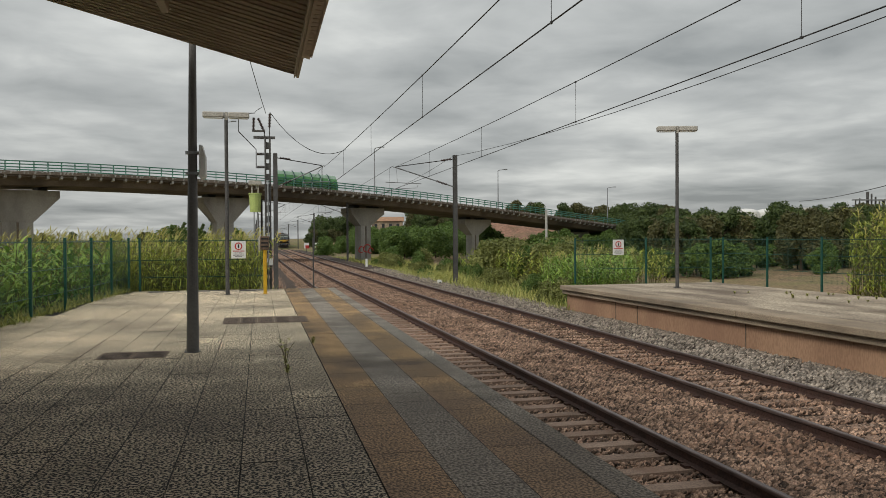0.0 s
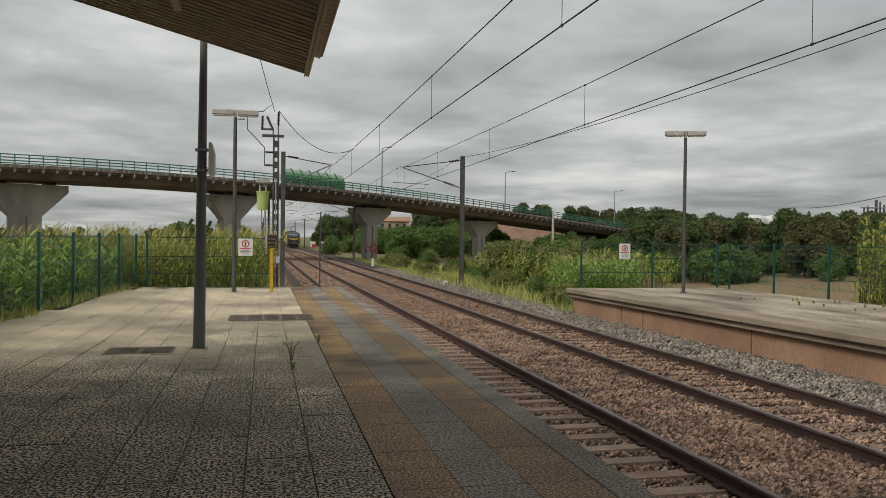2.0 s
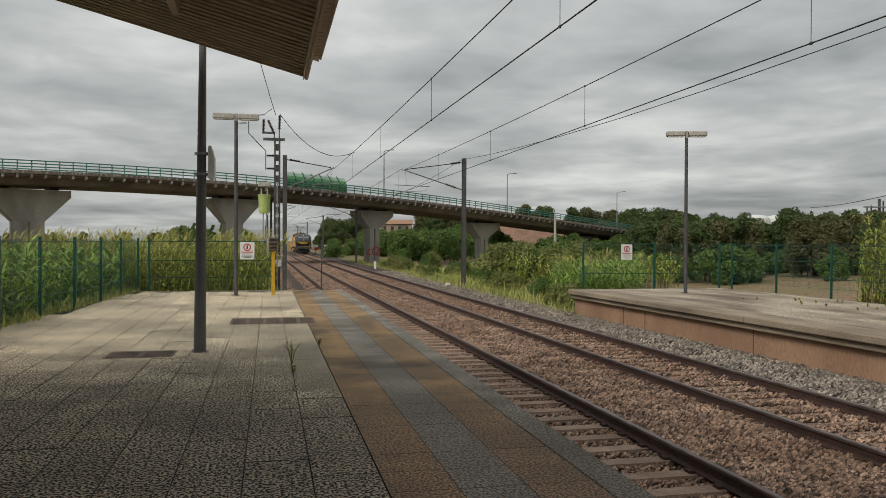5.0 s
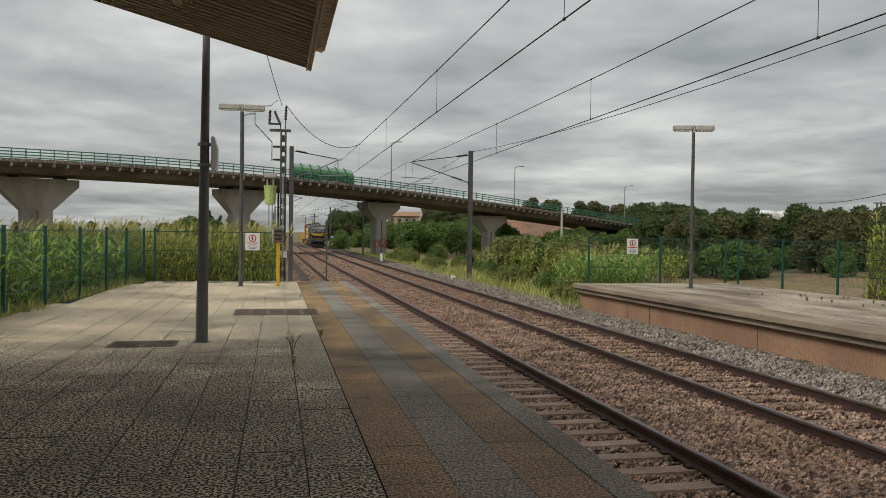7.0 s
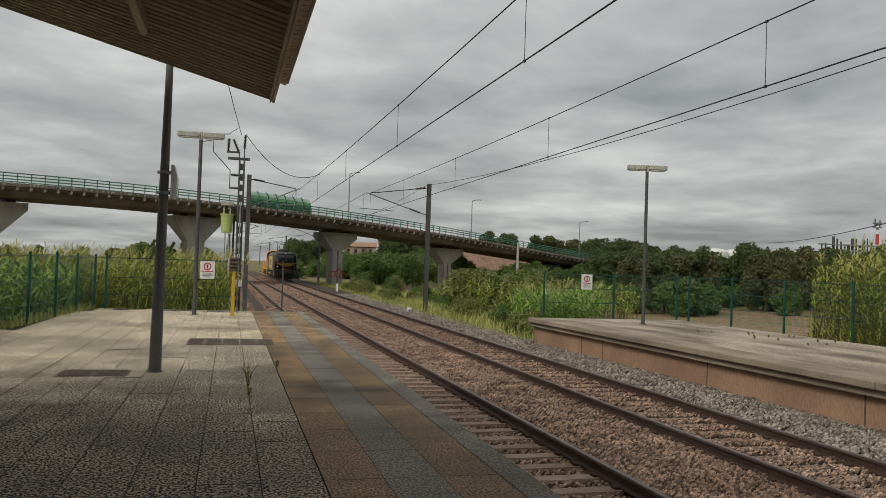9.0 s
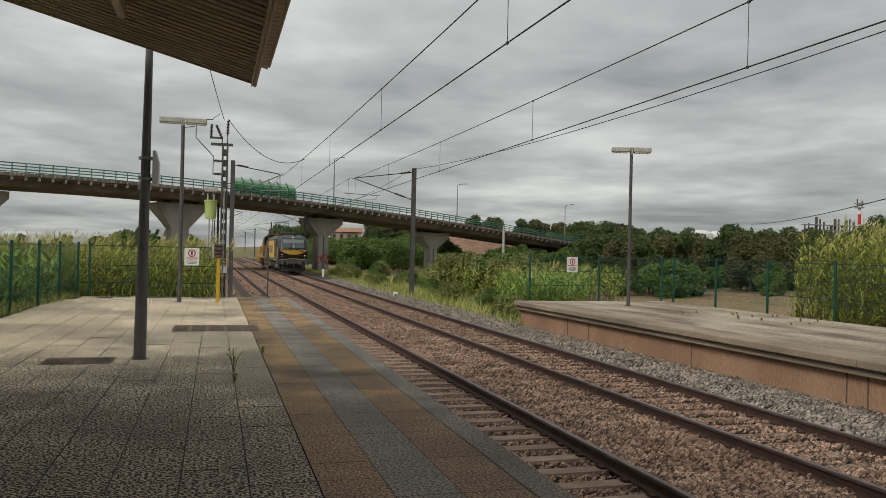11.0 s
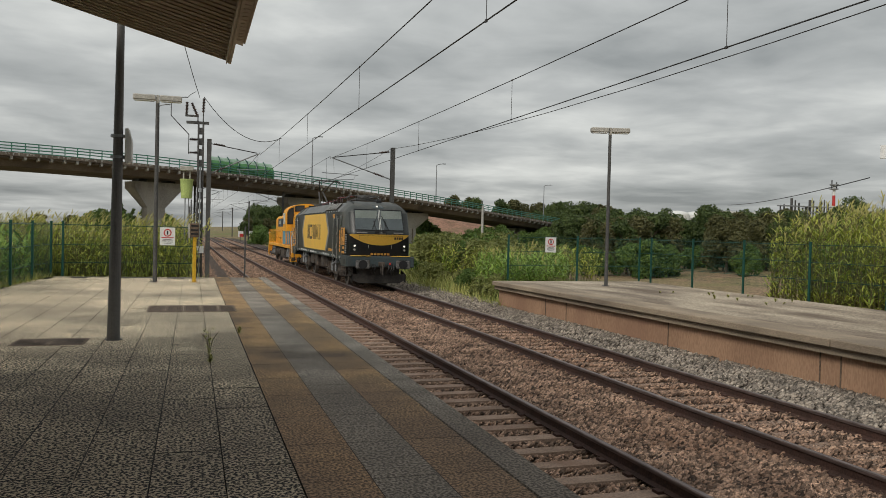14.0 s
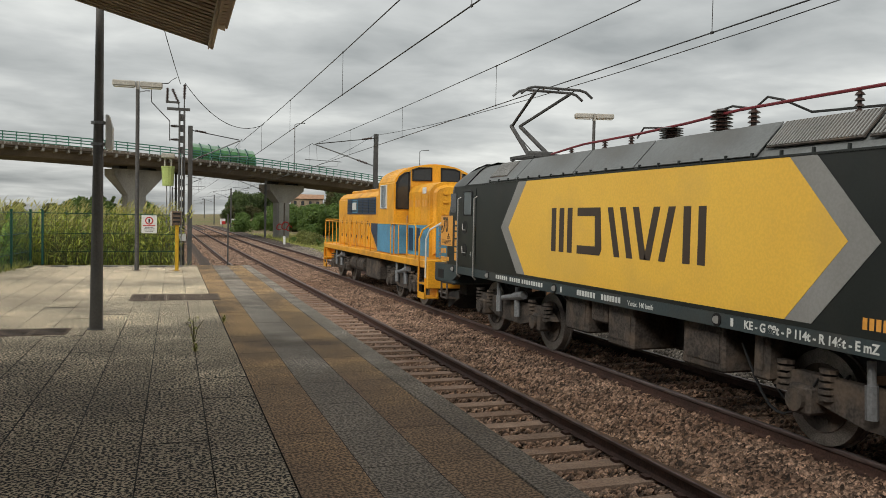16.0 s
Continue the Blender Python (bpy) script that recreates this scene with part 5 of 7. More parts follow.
def build_plants():
    # reeds behind the left fence and at the platform end
    reed_bed("reed_bed_left", scatter(1500, (-11, -4.5, 8, 30), 3, -1.2, lambda x, y: x < left_edge(y) + 0.45), 2.0, 2.95, "dense green giant reeds behind the platform fence", 12, 0.042, 0.02, 0.22, "reed_green")
    reed_bed("reed_bed_end", scatter(1500, (-9, 0.2, 30.2, 37), 4, -1.3), 2.3, 3.3, "tall yellow-green giant reeds beyond the platform end", 9, 0.024, 0.25)
    reed_bed("reed_bed_far", scatter(700, (-45, -1.5, 36, 66), 5, -1.4), 2.1, 3.2, "tall giant reeds in the field below the viaduct", 7, 0.05, 0.2)
    reed_bed("reed_clump_east", scatter(1900, (20.7, 28.0, 13, 26), 6, -1.2, lambda x, y: x > 20.75 + max(0, (y - 24) * 0.5)), 3.0, 4.3, "tall clump of giant reeds behind the far fence", 11, 0.028, 0.2)
    reed_bed("reed_bed_mid", scatter(800, (12.8, 22.5, 32.5, 46), 8, -1.4, lambda x, y: 0.375 < x / y < 0.50), 1.5, 2.3, "green reeds behind the far platform end", 12, 0.036, 0.05, 0.22, "reed_green")
    reed_bed("reed_bed_bank", scatter(750, (16, 27, 47, 62), 9, -1.4), 1.6, 2.5, "yellow-green reeds on the bank", 8, 0.04, 0.1)
    # verge grass beside the far rail
    verge = scatter(1700, (11.0, 15.0, 27, 62), 10, -1.45, lambda x, y: x < 11.6 + (y - 25) * 0.09 or random.Random(x).random() < 0.3)
    grass_tuft("verge_grass", verge, 0.4, 1.3, "pale yellow-green long grass on the railway bank")
    grass_tuft("far_verge_grass", scatter(1400, (11.3, 19, 62, 120), 11, -1.45), 0.5, 1.0, "dry pale grass along the far bank")
    grass_tuft("left_verge_grass", scatter(500, (-3, 1.2, 36, 110), 12, -1.4), 0.5, 1.1, "green grass along the track side")
    edge = []
    r = random.Random(5)
    for i in range(240):
        y = r.uniform(9, 29)
        edge.append((left_edge(y) + 0.72 + r.gauss(0, 0.08), y, -0.05))
    grass_tuft("edge_weeds", edge, 0.15, 0.42, "weeds growing along the platform edge")
    # bushes and trees
    bushes = [make_tree(20 + i, 4.2, 2.6, 0.19, 3600, M[m], "dense leafy green bush on the railway bank", "bush", 0.10, 0.18, "bush") for i, m in enumerate(("bush", "bush", "bush_pale"))]
    trees = [make_tree(40 + i, 8.5, 3.6, 0.25, 5600, M[m], "dark green broadleaf tree at the edge of the wood", "tree", 0.22, 0.22) for i, m in enumerate(("tree", "tree_brown", "tree", "tree_brown"))]
    poplar = make_tree(60, 9.0, 1.3, 0.26, 1600, M["tree"], "slim dark poplar on the plain", "tree", 0.15, 0.15)
    pine = make_tree(61, 7.5, 3.8, 0.26, 4600, M["tree"], "round-headed stone pine on the hill", "tree", 0.25, 0.30)
    r = random.Random(77)
    def fan(n, u0, u1, y0, y1):
        """Places by bearing (x over y) and distance along the line."""
        out = []
        for _ in range(n):
            y = r.uniform(y0, y1)
            out.append((r.uniform(u0, u1) * y, y))
        return out
    plant([bushes[2], bushes[2], bushes[0]], fan(28, 0.295, 0.42, 50, 74), 1, 0.55, 0.76)
    plant(bushes[:2], fan(26, 0.165, 0.30, 122, 170), 2, 0.95, 1.3)
    plant(bushes[:2], fan(10, 0.29, 0.36, 124, 140), 21, 0.55, 0.75)
    plant(bushes[:2], fan(16, 0.36, 0.48, 110, 150), 24, 0.7, 1.0)
    plant(bushes[:2], fan(14, 0.085, 0.125, 130, 210), 25, 0.5, 0.8)
    plant([bushes[0], bushes[2]], fan(6, 0.17, 0.215, 78, 100), 26, 0.3, 0.5)
    plant([bushes[2]], [(19.0, 50), (20.5, 52.5), (17.5, 55), (22.5, 47)], 3, 0.55, 0.7)
    wood = [(r.uniform(50, 105), 0) for _ in range(110)]
    wood = [(x, x * r.uniform(0.55, 1.75) + 14) for x, _ in wood]
    plant(trees, wood, 4, 0.52, 0.76)
    front = []
    for i in range(34):
        y = r.uniform(58, 80)
        front.append(((0.50 + 0.66 * i / 34 + r.uniform(-.01, .01)) * y, y))
    plant(trees, front, 14, 0.52, 0.68)
    plant(bushes[:2], [(x - r.uniform(1, 4), y - r.uniform(2, 6)) for x, y in front], 15, 0.45, 0.75)
    plant(trees, [(r.uniform(130, 260), r.uniform(120, 330)) for _ in range(44)], 5, 0.8, 1.15)
    plant(trees[1:2], [(r.uniform(62, 120), r.uniform(28, 60)) for _ in range(14)], 8, 0.5, 0.7)
    plant([pine], fan(9, 0.078, 0.122, 228, 255), 6, 0.72, 0.95)
    plant(trees, fan(12, 0.065, 0.125, 205, 235), 29, 0.40, 0.58)
    plant(bushes[:2], fan(60, 0.125, 0.285, 150, 215), 30, 0.85, 1.2)
    plant(trees, fan(34, 0.195, 0.28, 205, 245), 22, 0.62, 0.85)
    plant(trees, [(0.335 * 230, 230), (0.365 * 228, 228), (0.36 * 236, 236), (0.405 * 222, 222), (0.42 * 226, 226)], 27, 1.05, 1.2)
    plant(trees, fan(18, 0.43, 0.58, 170, 240), 28, 0.95, 1.2)
    plant(trees, [(q * y, y) for q, y in ((r.uniform(0.44, 0.62), r.uniform(120, 160)) for _ in range(22))], 23, 0.55, 0.85)
    plant([poplar], [(-11, 240), (-14, 243), (-7, 250), (-17, 246), (-26, 255)], 7, 0.8, 1.1)
    plant(trees, [(r.uniform(-190, 2), r.uniform(330, 470)) for _ in range(42)], 16, 0.5, 0.9)
    plant([bushes[2], bushes[2], bushes[0]], [(r.uniform(12.3, 16.5), r.uniform(29, 62)) for _ in range(30)], 17, 0.15, 0.36)
    plant([bushes[2], bushes[0]], [(r.uniform(12.6, 17), r.uniform(60, 95)) for _ in range(14)], 18, 0.22, 0.42)
    plant(bushes[:1], [(-9.5, 105), (-7.5, 108), (-3.2, 150), (-5, 190)], 9, 0.9, 1.3)
    # the first of each kind stands in the wood as well
    for o, (x, y) in zip((*bushes, *trees, pine, poplar), ((28, 70), (33, 66), (22, 68), (66, 74), (74, 80), (95.5, 96), (84, 70), (21, 258), (-20, 252))):
        k = 1.0 if x > 90 or x < 0 or y > 200 else 0.55
        o.matrix_basis = pose(x, y, ground_z(x, y) - 0.1) @ Matrix.Diagonal((k, k, k, 1))


def grass_tuft(name, spots, hmin, hmax, label):
    verts, faces = [], []
    r = random.Random(len(spots))
    for x, y, z in spots:
        for _ in range(9):
            k = len(verts)
            L = r.uniform(hmin, hmax)
            verts += leaf_strip(r, (x + r.gauss(0, .12), y + r.gauss(0, .12), z), r.uniform(0, 6.28), L * 0.7, 0.013 if hmax < 0.6 else 0.02, r.uniform(0.1, 0.6), r.uniform(0.9, 1.5))
            for q in (0, 2, 4):
                faces.append((k + q, k + q + 1, k + q + 3, k + q + 2))
    tagged(mesh_of(name, verts, faces, [M["grass"]]), label, "grass", kind="stuff")


def build_weed(x, y, h):
    w = thing("weed", PLAT @ pose(x, y, 0), "dry spindly weed growing in a paving joint", "weed")
    r = random.Random(int(h * 100))
    bm = B()
    for i in range(7):
        a = r.uniform(0, 6.28)
        p = [(0, 0, 0), (math.cos(a) * h * .12, math.sin(a) * h * .12, h * 0.5), (math.cos(a) * h * .3, math.sin(a) * h * .3, h * r.uniform(0.7, 1))]
        chain(bm, p, 0.004, 4)
    part("stem", bm, M["reed_stem"], w)
    verts, faces = [], []
    for i in range(22):
        k = len(verts)
        t = r.random()
        a = r.uniform(0, 6.28)
        verts += leaf_strip(r, (math.cos(a) * h * .2 * t, math.sin(a) * h * .2 * t, h * t * 0.9), r.uniform(0, 6.28), 0.09, 0.012, 0.4, 0.7)
        for q in (0, 2, 4):
            faces.append((k + q, k + q + 1, k + q + 3, k + q + 2))
    mesh_of("foliage", verts, faces, [M["grass"]], parent=w)["kind"] = "stuff"


build_plants()
build_weed(-0.5, 11.4, 0.42)
build_weed(-0.5, 10.7, 0.12)
build_weed(0.02, 13.6, 0.12)
weed_rng = random.Random(31)
for i in range(16):
    build_weed(13.4 + weed_rng.uniform(0, 2.4), 22.5 - i * 0.28 + weed_rng.uniform(-0.5, 0.5), weed_rng.uniform(0.05, 0.11))

# ---- train ----
M.update(
    loco_dark=mat("loco_dark_grey", (0.017, 0.021, 0.020), (0.013, 0.016, 0.0155), scale=0.9, rough=0.38, grain=30, grain_amount=0.08, bump=0.02, stain=(0.032, 0.030, 0.027), stain_scale=1.4, stain_amount=0.35),
    loco_side=mat("loco_solebar_grey", (0.045, 0.062, 0.066), (0.036, 0.050, 0.054), scale=1.5, rough=0.5, grain=30, grain_amount=0.1, bump=0.02, stain=(0.06, 0.052, 0.043), stain_scale=1.2, stain_amount=0.5),
    loco_roof=mat("loco_roof_grey", (0.155, 0.165, 0.165), (0.125, 0.132, 0.132), scale=1.2, rough=0.55, grain=30, grain_amount=0.1, bump=0.03, stain=(0.09, 0.085, 0.075), stain_scale=0.9, stain_amount=0.5),
    loco_cabroof=mat("loco_cab_roof", (0.060, 0.066, 0.064), (0.048, 0.053, 0.052), scale=1.2, rough=0.5, grain=30, grain_amount=0.1, bump=0.03, stain=(0.16, 0.15, 0.12), stain_scale=1.6, stain_amount=0.35),
    loco_yellow=mat("loco_yellow", (0.82, 0.50, 0.075), (0.79, 0.47, 0.07), scale=0.7, rough=0.42, grain=30, grain_amount=0.04, bump=0.01, stain=(0.55, 0.36, 0.10), stain_scale=0.8, stain_amount=0.3),
    loco_trim=mat("loco_trim_grey", (0.26, 0.26, 0.25), (0.22, 0.22, 0.21), scale=1, rough=0.45, grain=30, grain_amount=0.05, bump=0.01),
    badge=mat("badge_orange", (0.72, 0.34, 0.07), (0.68, 0.31, 0.06), scale=2, rough=0.4, grain=30, grain_amount=0.04, bump=0.01),
    lettering=plain("dark_brown_lettering", (0.055, 0.040, 0.030)),
    pale=plain("pale_lettering", (0.62, 0.64, 0.62)),
    orange=mat("shunter_orange", (0.80, 0.385, 0.028), (0.72, 0.33, 0.025), scale=1.2, rough=0.5, grain=20, grain_amount=0.08, bump=0.02, stain=(0.36, 0.15, 0.03), stain_scale=1.1, stain_amount=0.5),
    blue=mat("shunter_blue", (0.10, 0.30, 0.46), (0.085, 0.25, 0.39), scale=1.2, rough=0.5, grain=20, grain_amount=0.08, bump=0.02, stain=(0.07, 0.12, 0.16), stain_scale=1.1, stain_amount=0.5),
    darkblue=mat("shunter_dark_blue", (0.028, 0.055, 0.10), (0.022, 0.045, 0.085), scale=1.2, rough=0.5, grain=20),
    bogie=mat("bogie_grime", (0.075, 0.062, 0.053), (0.040, 0.034, 0.030), scale=4, rough=0.85, grain=25, grain_amount=0.3, bump=0.2, stain=(0.17, 0.125, 0.09), stain_scale=3, stain_amount=0.5),
    tread=mat("wheel_tread", (0.26, 0.24, 0.22), (0.18, 0.165, 0.15), scale=6, rough=0.45, metal=0.7),
    glass=mat("cab_glass", (0.20, 0.235, 0.245), (0.17, 0.20, 0.21), scale=0.6, rough=0.06, metal=0.45, grain=10, grain_amount=0.03, bump=0.0, spec=1.0),
    glass_dark=mat("dark_cab_glass", (0.035, 0.038, 0.040), (0.028, 0.030, 0.032), scale=0.6, rough=0.08, grain=10, grain_amount=0.05, bump=0.0, spec=0.6),
    redcable=plain("red_cable", (0.17, 0.02, 0.028)),
    soot=mat("sooty_steel", (0.032, 0.029, 0.027), (0.022, 0.020, 0.019), scale=4, rough=0.8, grain=25, grain_amount=0.3, bump=0.2, stain=(0.07, 0.06, 0.05), stain_scale=3, stain_amount=0.5),
    lamp_on=glow("headlamp_glow", (1.0, 0.95, 0.85), 0.7),
    # grey-green tone for the sky reflection painted on the windscreens
    sky_tone=mat("windscreen_sky_tone", (0.33, 0.37, 0.34), (0.29, 0.33, 0.30), scale=1.5, rough=0.12, grain=20, grain_amount=0.05, bump=0.0, spec=0.8),
    buffer_steel=mat("worn_buffer_steel", (0.17, 0.165, 0.16), (0.10, 0.098, 0.095), scale=5, rough=0.6, metal=0.3, grain=30, grain_amount=0.3, bump=0.1, stain=(0.05, 0.04, 0.035), stain_scale=4, stain_amount=0.6),
    steelbright=mat("handrail_steel", (0.45, 0.44, 0.42), (0.36, 0.35, 0.33), scale=6, rough=0.4, metal=0.7),
)
LOCO_X = TRACKS[1]
SIDE = Matrix(((0, 0, -1, 0), (-1, 0, 0, 0), (0, 1, 0, 0), (0, 0, 0, 1)))
FRONT = Matrix(((1, 0, 0, 0), (0, 0, -1, 0), (0, 1, 0, 0), (0, 0, 0, 1)))


def text(body, size, place, basis, material, parent, name="lettering", bold=0.0, wide=1.0):
    cu = bpy.data.curves.new(name, "FONT")
    cu.body, cu.size, cu.extrude, cu.offset = body, size, 0.002, bold
    tmp = new(name, cu)
    me = bpy.data.meshes.new_from_object(tmp)
    bpy.data.objects.remove(tmp)
    me.materials.clear()
    me.materials.append(material)
    me.transform(Matrix.Translation(place) @ basis @ Matrix.Diagonal((wide, 1, 1, 1)))
    o = new(name, me)
    o.parent = parent
    return o


def plate(bm, pts, x, t=0.006, mi=0):
    """A flat shape (y, z) on the west side of the body, standing t proud of x."""
    prism(bm, pts, (x, 0, 0), (0, 1, 0), (0, 0, 1), (-t, 0, 0), mi)


def side_box(bm, x, y0, y1, z0, z1, t, bevel=0.0, mi=0):
    box(bm, x - t, x, min(y0, y1), max(y0, y1), z0, z1, bevel, mi)


YC = 8.55
LEN = 2 * YC


def nose_y(z):
    """How far back the middle of the nose lies at that height."""
    for (z0, y0), (z1, y1) in zip(NOSE, NOSE[1:]):
        if z <= z1:
            return y0 + (y1 - y0) * (z - z0) / (z1 - z0)
    return NOSE[-1][1]


NOSE = [(0.9, -0.22), (1.4, -0.25), (2.38, -0.25), (2.46, -0.21), (3.42, 0.24), (3.56, 0.38), (3.66, 0.66), (3.75, 1.15), (3.80, 1.7)]


def nose_curve(x, z):
    return nose_y(z) + 0.13 * (x / 1.3) ** 2 + 0.10 * (abs(x) / 1.3) ** 4


def half_width(z):
    if z < 3.28:
        return 1.50
    return 1.50 - (z - 3.28) * 0.94


def cab_shell(sign):
    """Cab skin from horizontal slices; sign -1 mirrors it to the rear end."""
    bm = B()
    levels = [1.40, 1.9, 2.36, 2.46, 2.7, 3.0, 3.28, 3.38, 3.48, 3.58, 3.66, 3.74, 3.80]
    rings = []
    for z in levels:
        w = half_width(z)
        c = min(1.30, w - 0.14)
        xs = [0, 0.35, 0.7, 1.02, c]
        half = [(x, nose_curve(x, z)) for x in xs]
        yf = half[-1][1]
        half += [(w - 0.06, yf + 0.36), (w, yf + 0.62), (w, 1.75 if yf + 0.62 < 1.7 else yf + 0.7)]
        row = [(-x, y) for x, y in half[::-1]] + half[1:]
        rings.append([bm.verts.new((x, y if sign > 0 else LEN - y, z)) for x, y in row])
    n = len(rings[0])
    for k, (a, b) in enumerate(zip(rings, rings[1:])):
        for i in range(n - 1):
            f = bm.faces.new((a[i], a[i + 1], b[i + 1], b[i]))
            zc = (levels[k] + levels[k + 1]) / 2
            corner = i in (1, 2, n - 4, n - 3)
            f.material_index = 1 if zc > 3.3 or (corner and zc > 2.4) else 0
            f.smooth = 2 <= i <= n - 4 or zc > 3.3
    bm.faces.new(rings[-1][::-1])
    bmesh.ops.recalc_face_normals(bm, faces=bm.faces)
    return bm


def nose_patch(bm, x0, x1, zlo, zhi, off, sign, nx=12, nz=4, mi=0):
    """A patch that follows the nose, off metres proud of it; zlo, zhi are functions of x."""
    grid = []
    for j in range(nz + 1):
        row = []
        for i in range(nx + 1):
            x = x0 + (x1 - x0) * i / nx
            z = zlo(x) + (zhi(x) - zlo(x)) * j / nz
            y = nose_curve(x, z) - off
            row.append(bm.verts.new((x, y if sign > 0 else LEN - y, z)))
        grid.append(row)
    fs = []
    for j in range(nz):
        for i in range(nx):
            f = bm.faces.new((grid[j][i], grid[j][i + 1], grid[j + 1][i + 1], grid[j + 1][i]))
            f.material_index = mi
            fs.append(f)
    r = bmesh.ops.solidify(bm, geom=fs, thickness=0.008 * sign)


def build_loco():
    L = thing("electric_locomotive", pose(LOCO_X, 0, RAIL_Z), "dark grey electric locomotive with a yellow hexagon on its side", "locomotive")
    # main body and roof
    bm = B()
    prism(bm, [(-1.5, 1.40), (1.5, 1.40), (1.5, 3.28), (-1.5, 3.28)], (0, 1.7, 0), (1, 0, 0), (0, 0, 1), (0, LEN - 3.4, 0))
    part("body", bm, M["loco_dark"], L, "dark grey body side")
    bm = B()
    prism(bm, [(-1.47, 3.284), (1.47, 3.284), (1.02, 3.74), (0.75, 3.78), (-0.75, 3.78), (-1.02, 3.74)], (0, 1.75, 0), (1, 0, 0), (0, 0, 1), (0, LEN - 3.5, 0))
    roof = part("roof", bm, M["loco_roof"], L, "grey sloping roof panels")
    for k, (a, b) in enumerate(((5.7, 8.3), (8.34, 10.2), (10.24, 12.6), (12.64, 14.1))):
        bm = B()
        plate(bm, [(0, 0), (b - a, 0), (b - a, 0.58), (0, 0.58)], 0, 0.012)
        o = part("roof_panel", bm, M["loco_roof"], roof)
        o.matrix_basis = pose(-1.478, a, 3.32, 0, 43, 0)
    for a, b in ((2.75, 4.15), (4.22, 5.62), (13.2, 14.1)):
        bm = B()
        plate(bm, [(0, 0.12), (b - a, 0.12), (b - a, 0.56), (0, 0.56)], 0, 0.02)
        g = part("roof_grille", bm, M["bogie"], roof, "brown louvred grille")
        g.matrix_basis = pose(-1.478, a, 3.32, 0, 43, 0)
        bm = B()
        for i in range(int((b - a) / 0.05)):
            box(bm, -0.034, -0.02, 0.02 + i * 0.05, 0.04 + i * 0.05, 0.14, 0.54)
        part("louvre", bm, M["loco_trim"], g)
    bm = B()
    for i in range(26):
        y = 1.9 + i * 0.48
        box(bm, -1.50, -1.47, y, y + 0.03, 3.29, 3.36)
    box(bm, -1.515, -1.49, 1.75, LEN - 1.75, 3.275, 3.30)
    part("gutter_clip", bm, M["loco_dark"], roof)
    for sign in (1, -1):
        def Y(y):
            return y if sign > 0 else LEN - y
        cab = part("cab_shell", cab_shell(sign), [M["loco_dark"], M["loco_cabroof"]], L, "dark grey rounded cab")
        # windscreen halves, frame, lamps
        for xa, xb in ((-1.07, -0.035), (0.035, 1.07)):
            bm = B()
            nose_patch(bm, xa, xb, lambda x: 2.52, lambda x: 3.40, 0.012, sign)
            part("windscreen", bm, M["glass"], cab, "sloping windscreen pane")
            bm = B()
            edge = [(xa, 2.52), (xb, 2.52), (xb, 3.40), (xa, 3.40), (xa, 2.52)]
            pts = []
            for (x0, z0), (x1, z1) in zip(edge, edge[1:]):
                for i in range(6):
                    x, z = x0 + (x1 - x0) * i / 6, z0 + (z1 - z0) * i / 6
                    pts.append((x, Y(nose_curve(x, z) - 0.02), z))
            pts.append(pts[0])
            chain(bm, pts, 0.018, 5)
            part("windscreen_seal", bm, M["black"], cab)
            # pale patch just proud of the glass, paints the sky mirrored in its upper part
            bm = B()
            nose_patch(bm, xa + 0.04, xb - 0.04, lambda x: 3.02, lambda x: 3.36, 0.018, sign, 8, 3)
            part("sun_blind", bm, M["sky_tone"], cab, "pale sky reflection painted on the upper windscreen")
        for xs in (-0.03, 0.03):
            bm = B()
            chain(bm, [(xs, Y(nose_curve(xs, z) - 0.035), z) for z in (2.52, 2.8, 3.1, 3.40)], 0.012, 5)
            part("centre_strip", bm, M["pale"], cab, "pale strip between the windscreen panes")
        bm = B()
        for i in range(4):
            nose_patch(bm, 0.62 + i * 0.11, 0.70 + i * 0.11, lambda x: 2.12, lambda x: 2.22, 0.016, sign, 1, 1)
        part("number_bars", bm, M["lettering"], cab)
        bm = B()
        nose_patch(bm, -1.30, 1.30, lambda x: 1.30, lambda x: 1.87 + 0.42 * abs(x / 1.31) ** 2.2, 0.006, sign, 20, 4)
        part("nose_panel", bm, M["black"], cab, "black lower nose panel")
        bm = B()
        nose_patch(bm, -1.31, 1.31, lambda x: 1.86 + 0.42 * abs(x / 1.31) ** 2.2, lambda x: 2.33, 0.012, sign, 20, 4)
        part("nose_band", bm, M["loco_yellow"], cab, "yellow smile-shaped band")
        bm = B()
        for a, b in (((-0.92, 2.07), (-0.92, 2.27)), ((-0.92, 2.27), (1.0, 2.27)), ((1.0, 2.27), (1.0, 2.07))):
            n = 10
            pts = [(a[0] + (b[0] - a[0]) * i / n, a[1] + (b[1] - a[1]) * i / n) for i in range(n + 1)]
            chain(bm, [(x, Y(nose_curve(x, z) - 0.022), z) for x, z in pts], 0.006, 4)
        part("hatch_line", bm, M["lettering"], cab)
        for xa, xb in ((-1.03, -0.58), (-0.18, 0.22), (0.58, 1.03)):
            bm = B()
            nose_patch(bm, xa, xb, lambda x: 2.375, lambda x: 2.425, 0.03, sign, 5, 1)
            part("step_bar", bm, M["loco_trim"], cab, "pale nose step bar")
        for x in (-1.10, 1.10):
            bm = B()
            nose_patch(bm, x - 0.17, x + 0.17, lambda x: 1.56, lambda x: 1.93, 0.015, sign, 3, 2)
            h = part("headlight", bm, M["glass_dark"], cab, "dark headlight cluster")
            bm = B()
            rod(bm, (x, Y(nose_curve(x, 1.83) - 0.035), 1.83), (x, Y(nose_curve(x, 1.83) - 0.02), 1.83), 0.040, seg=14)
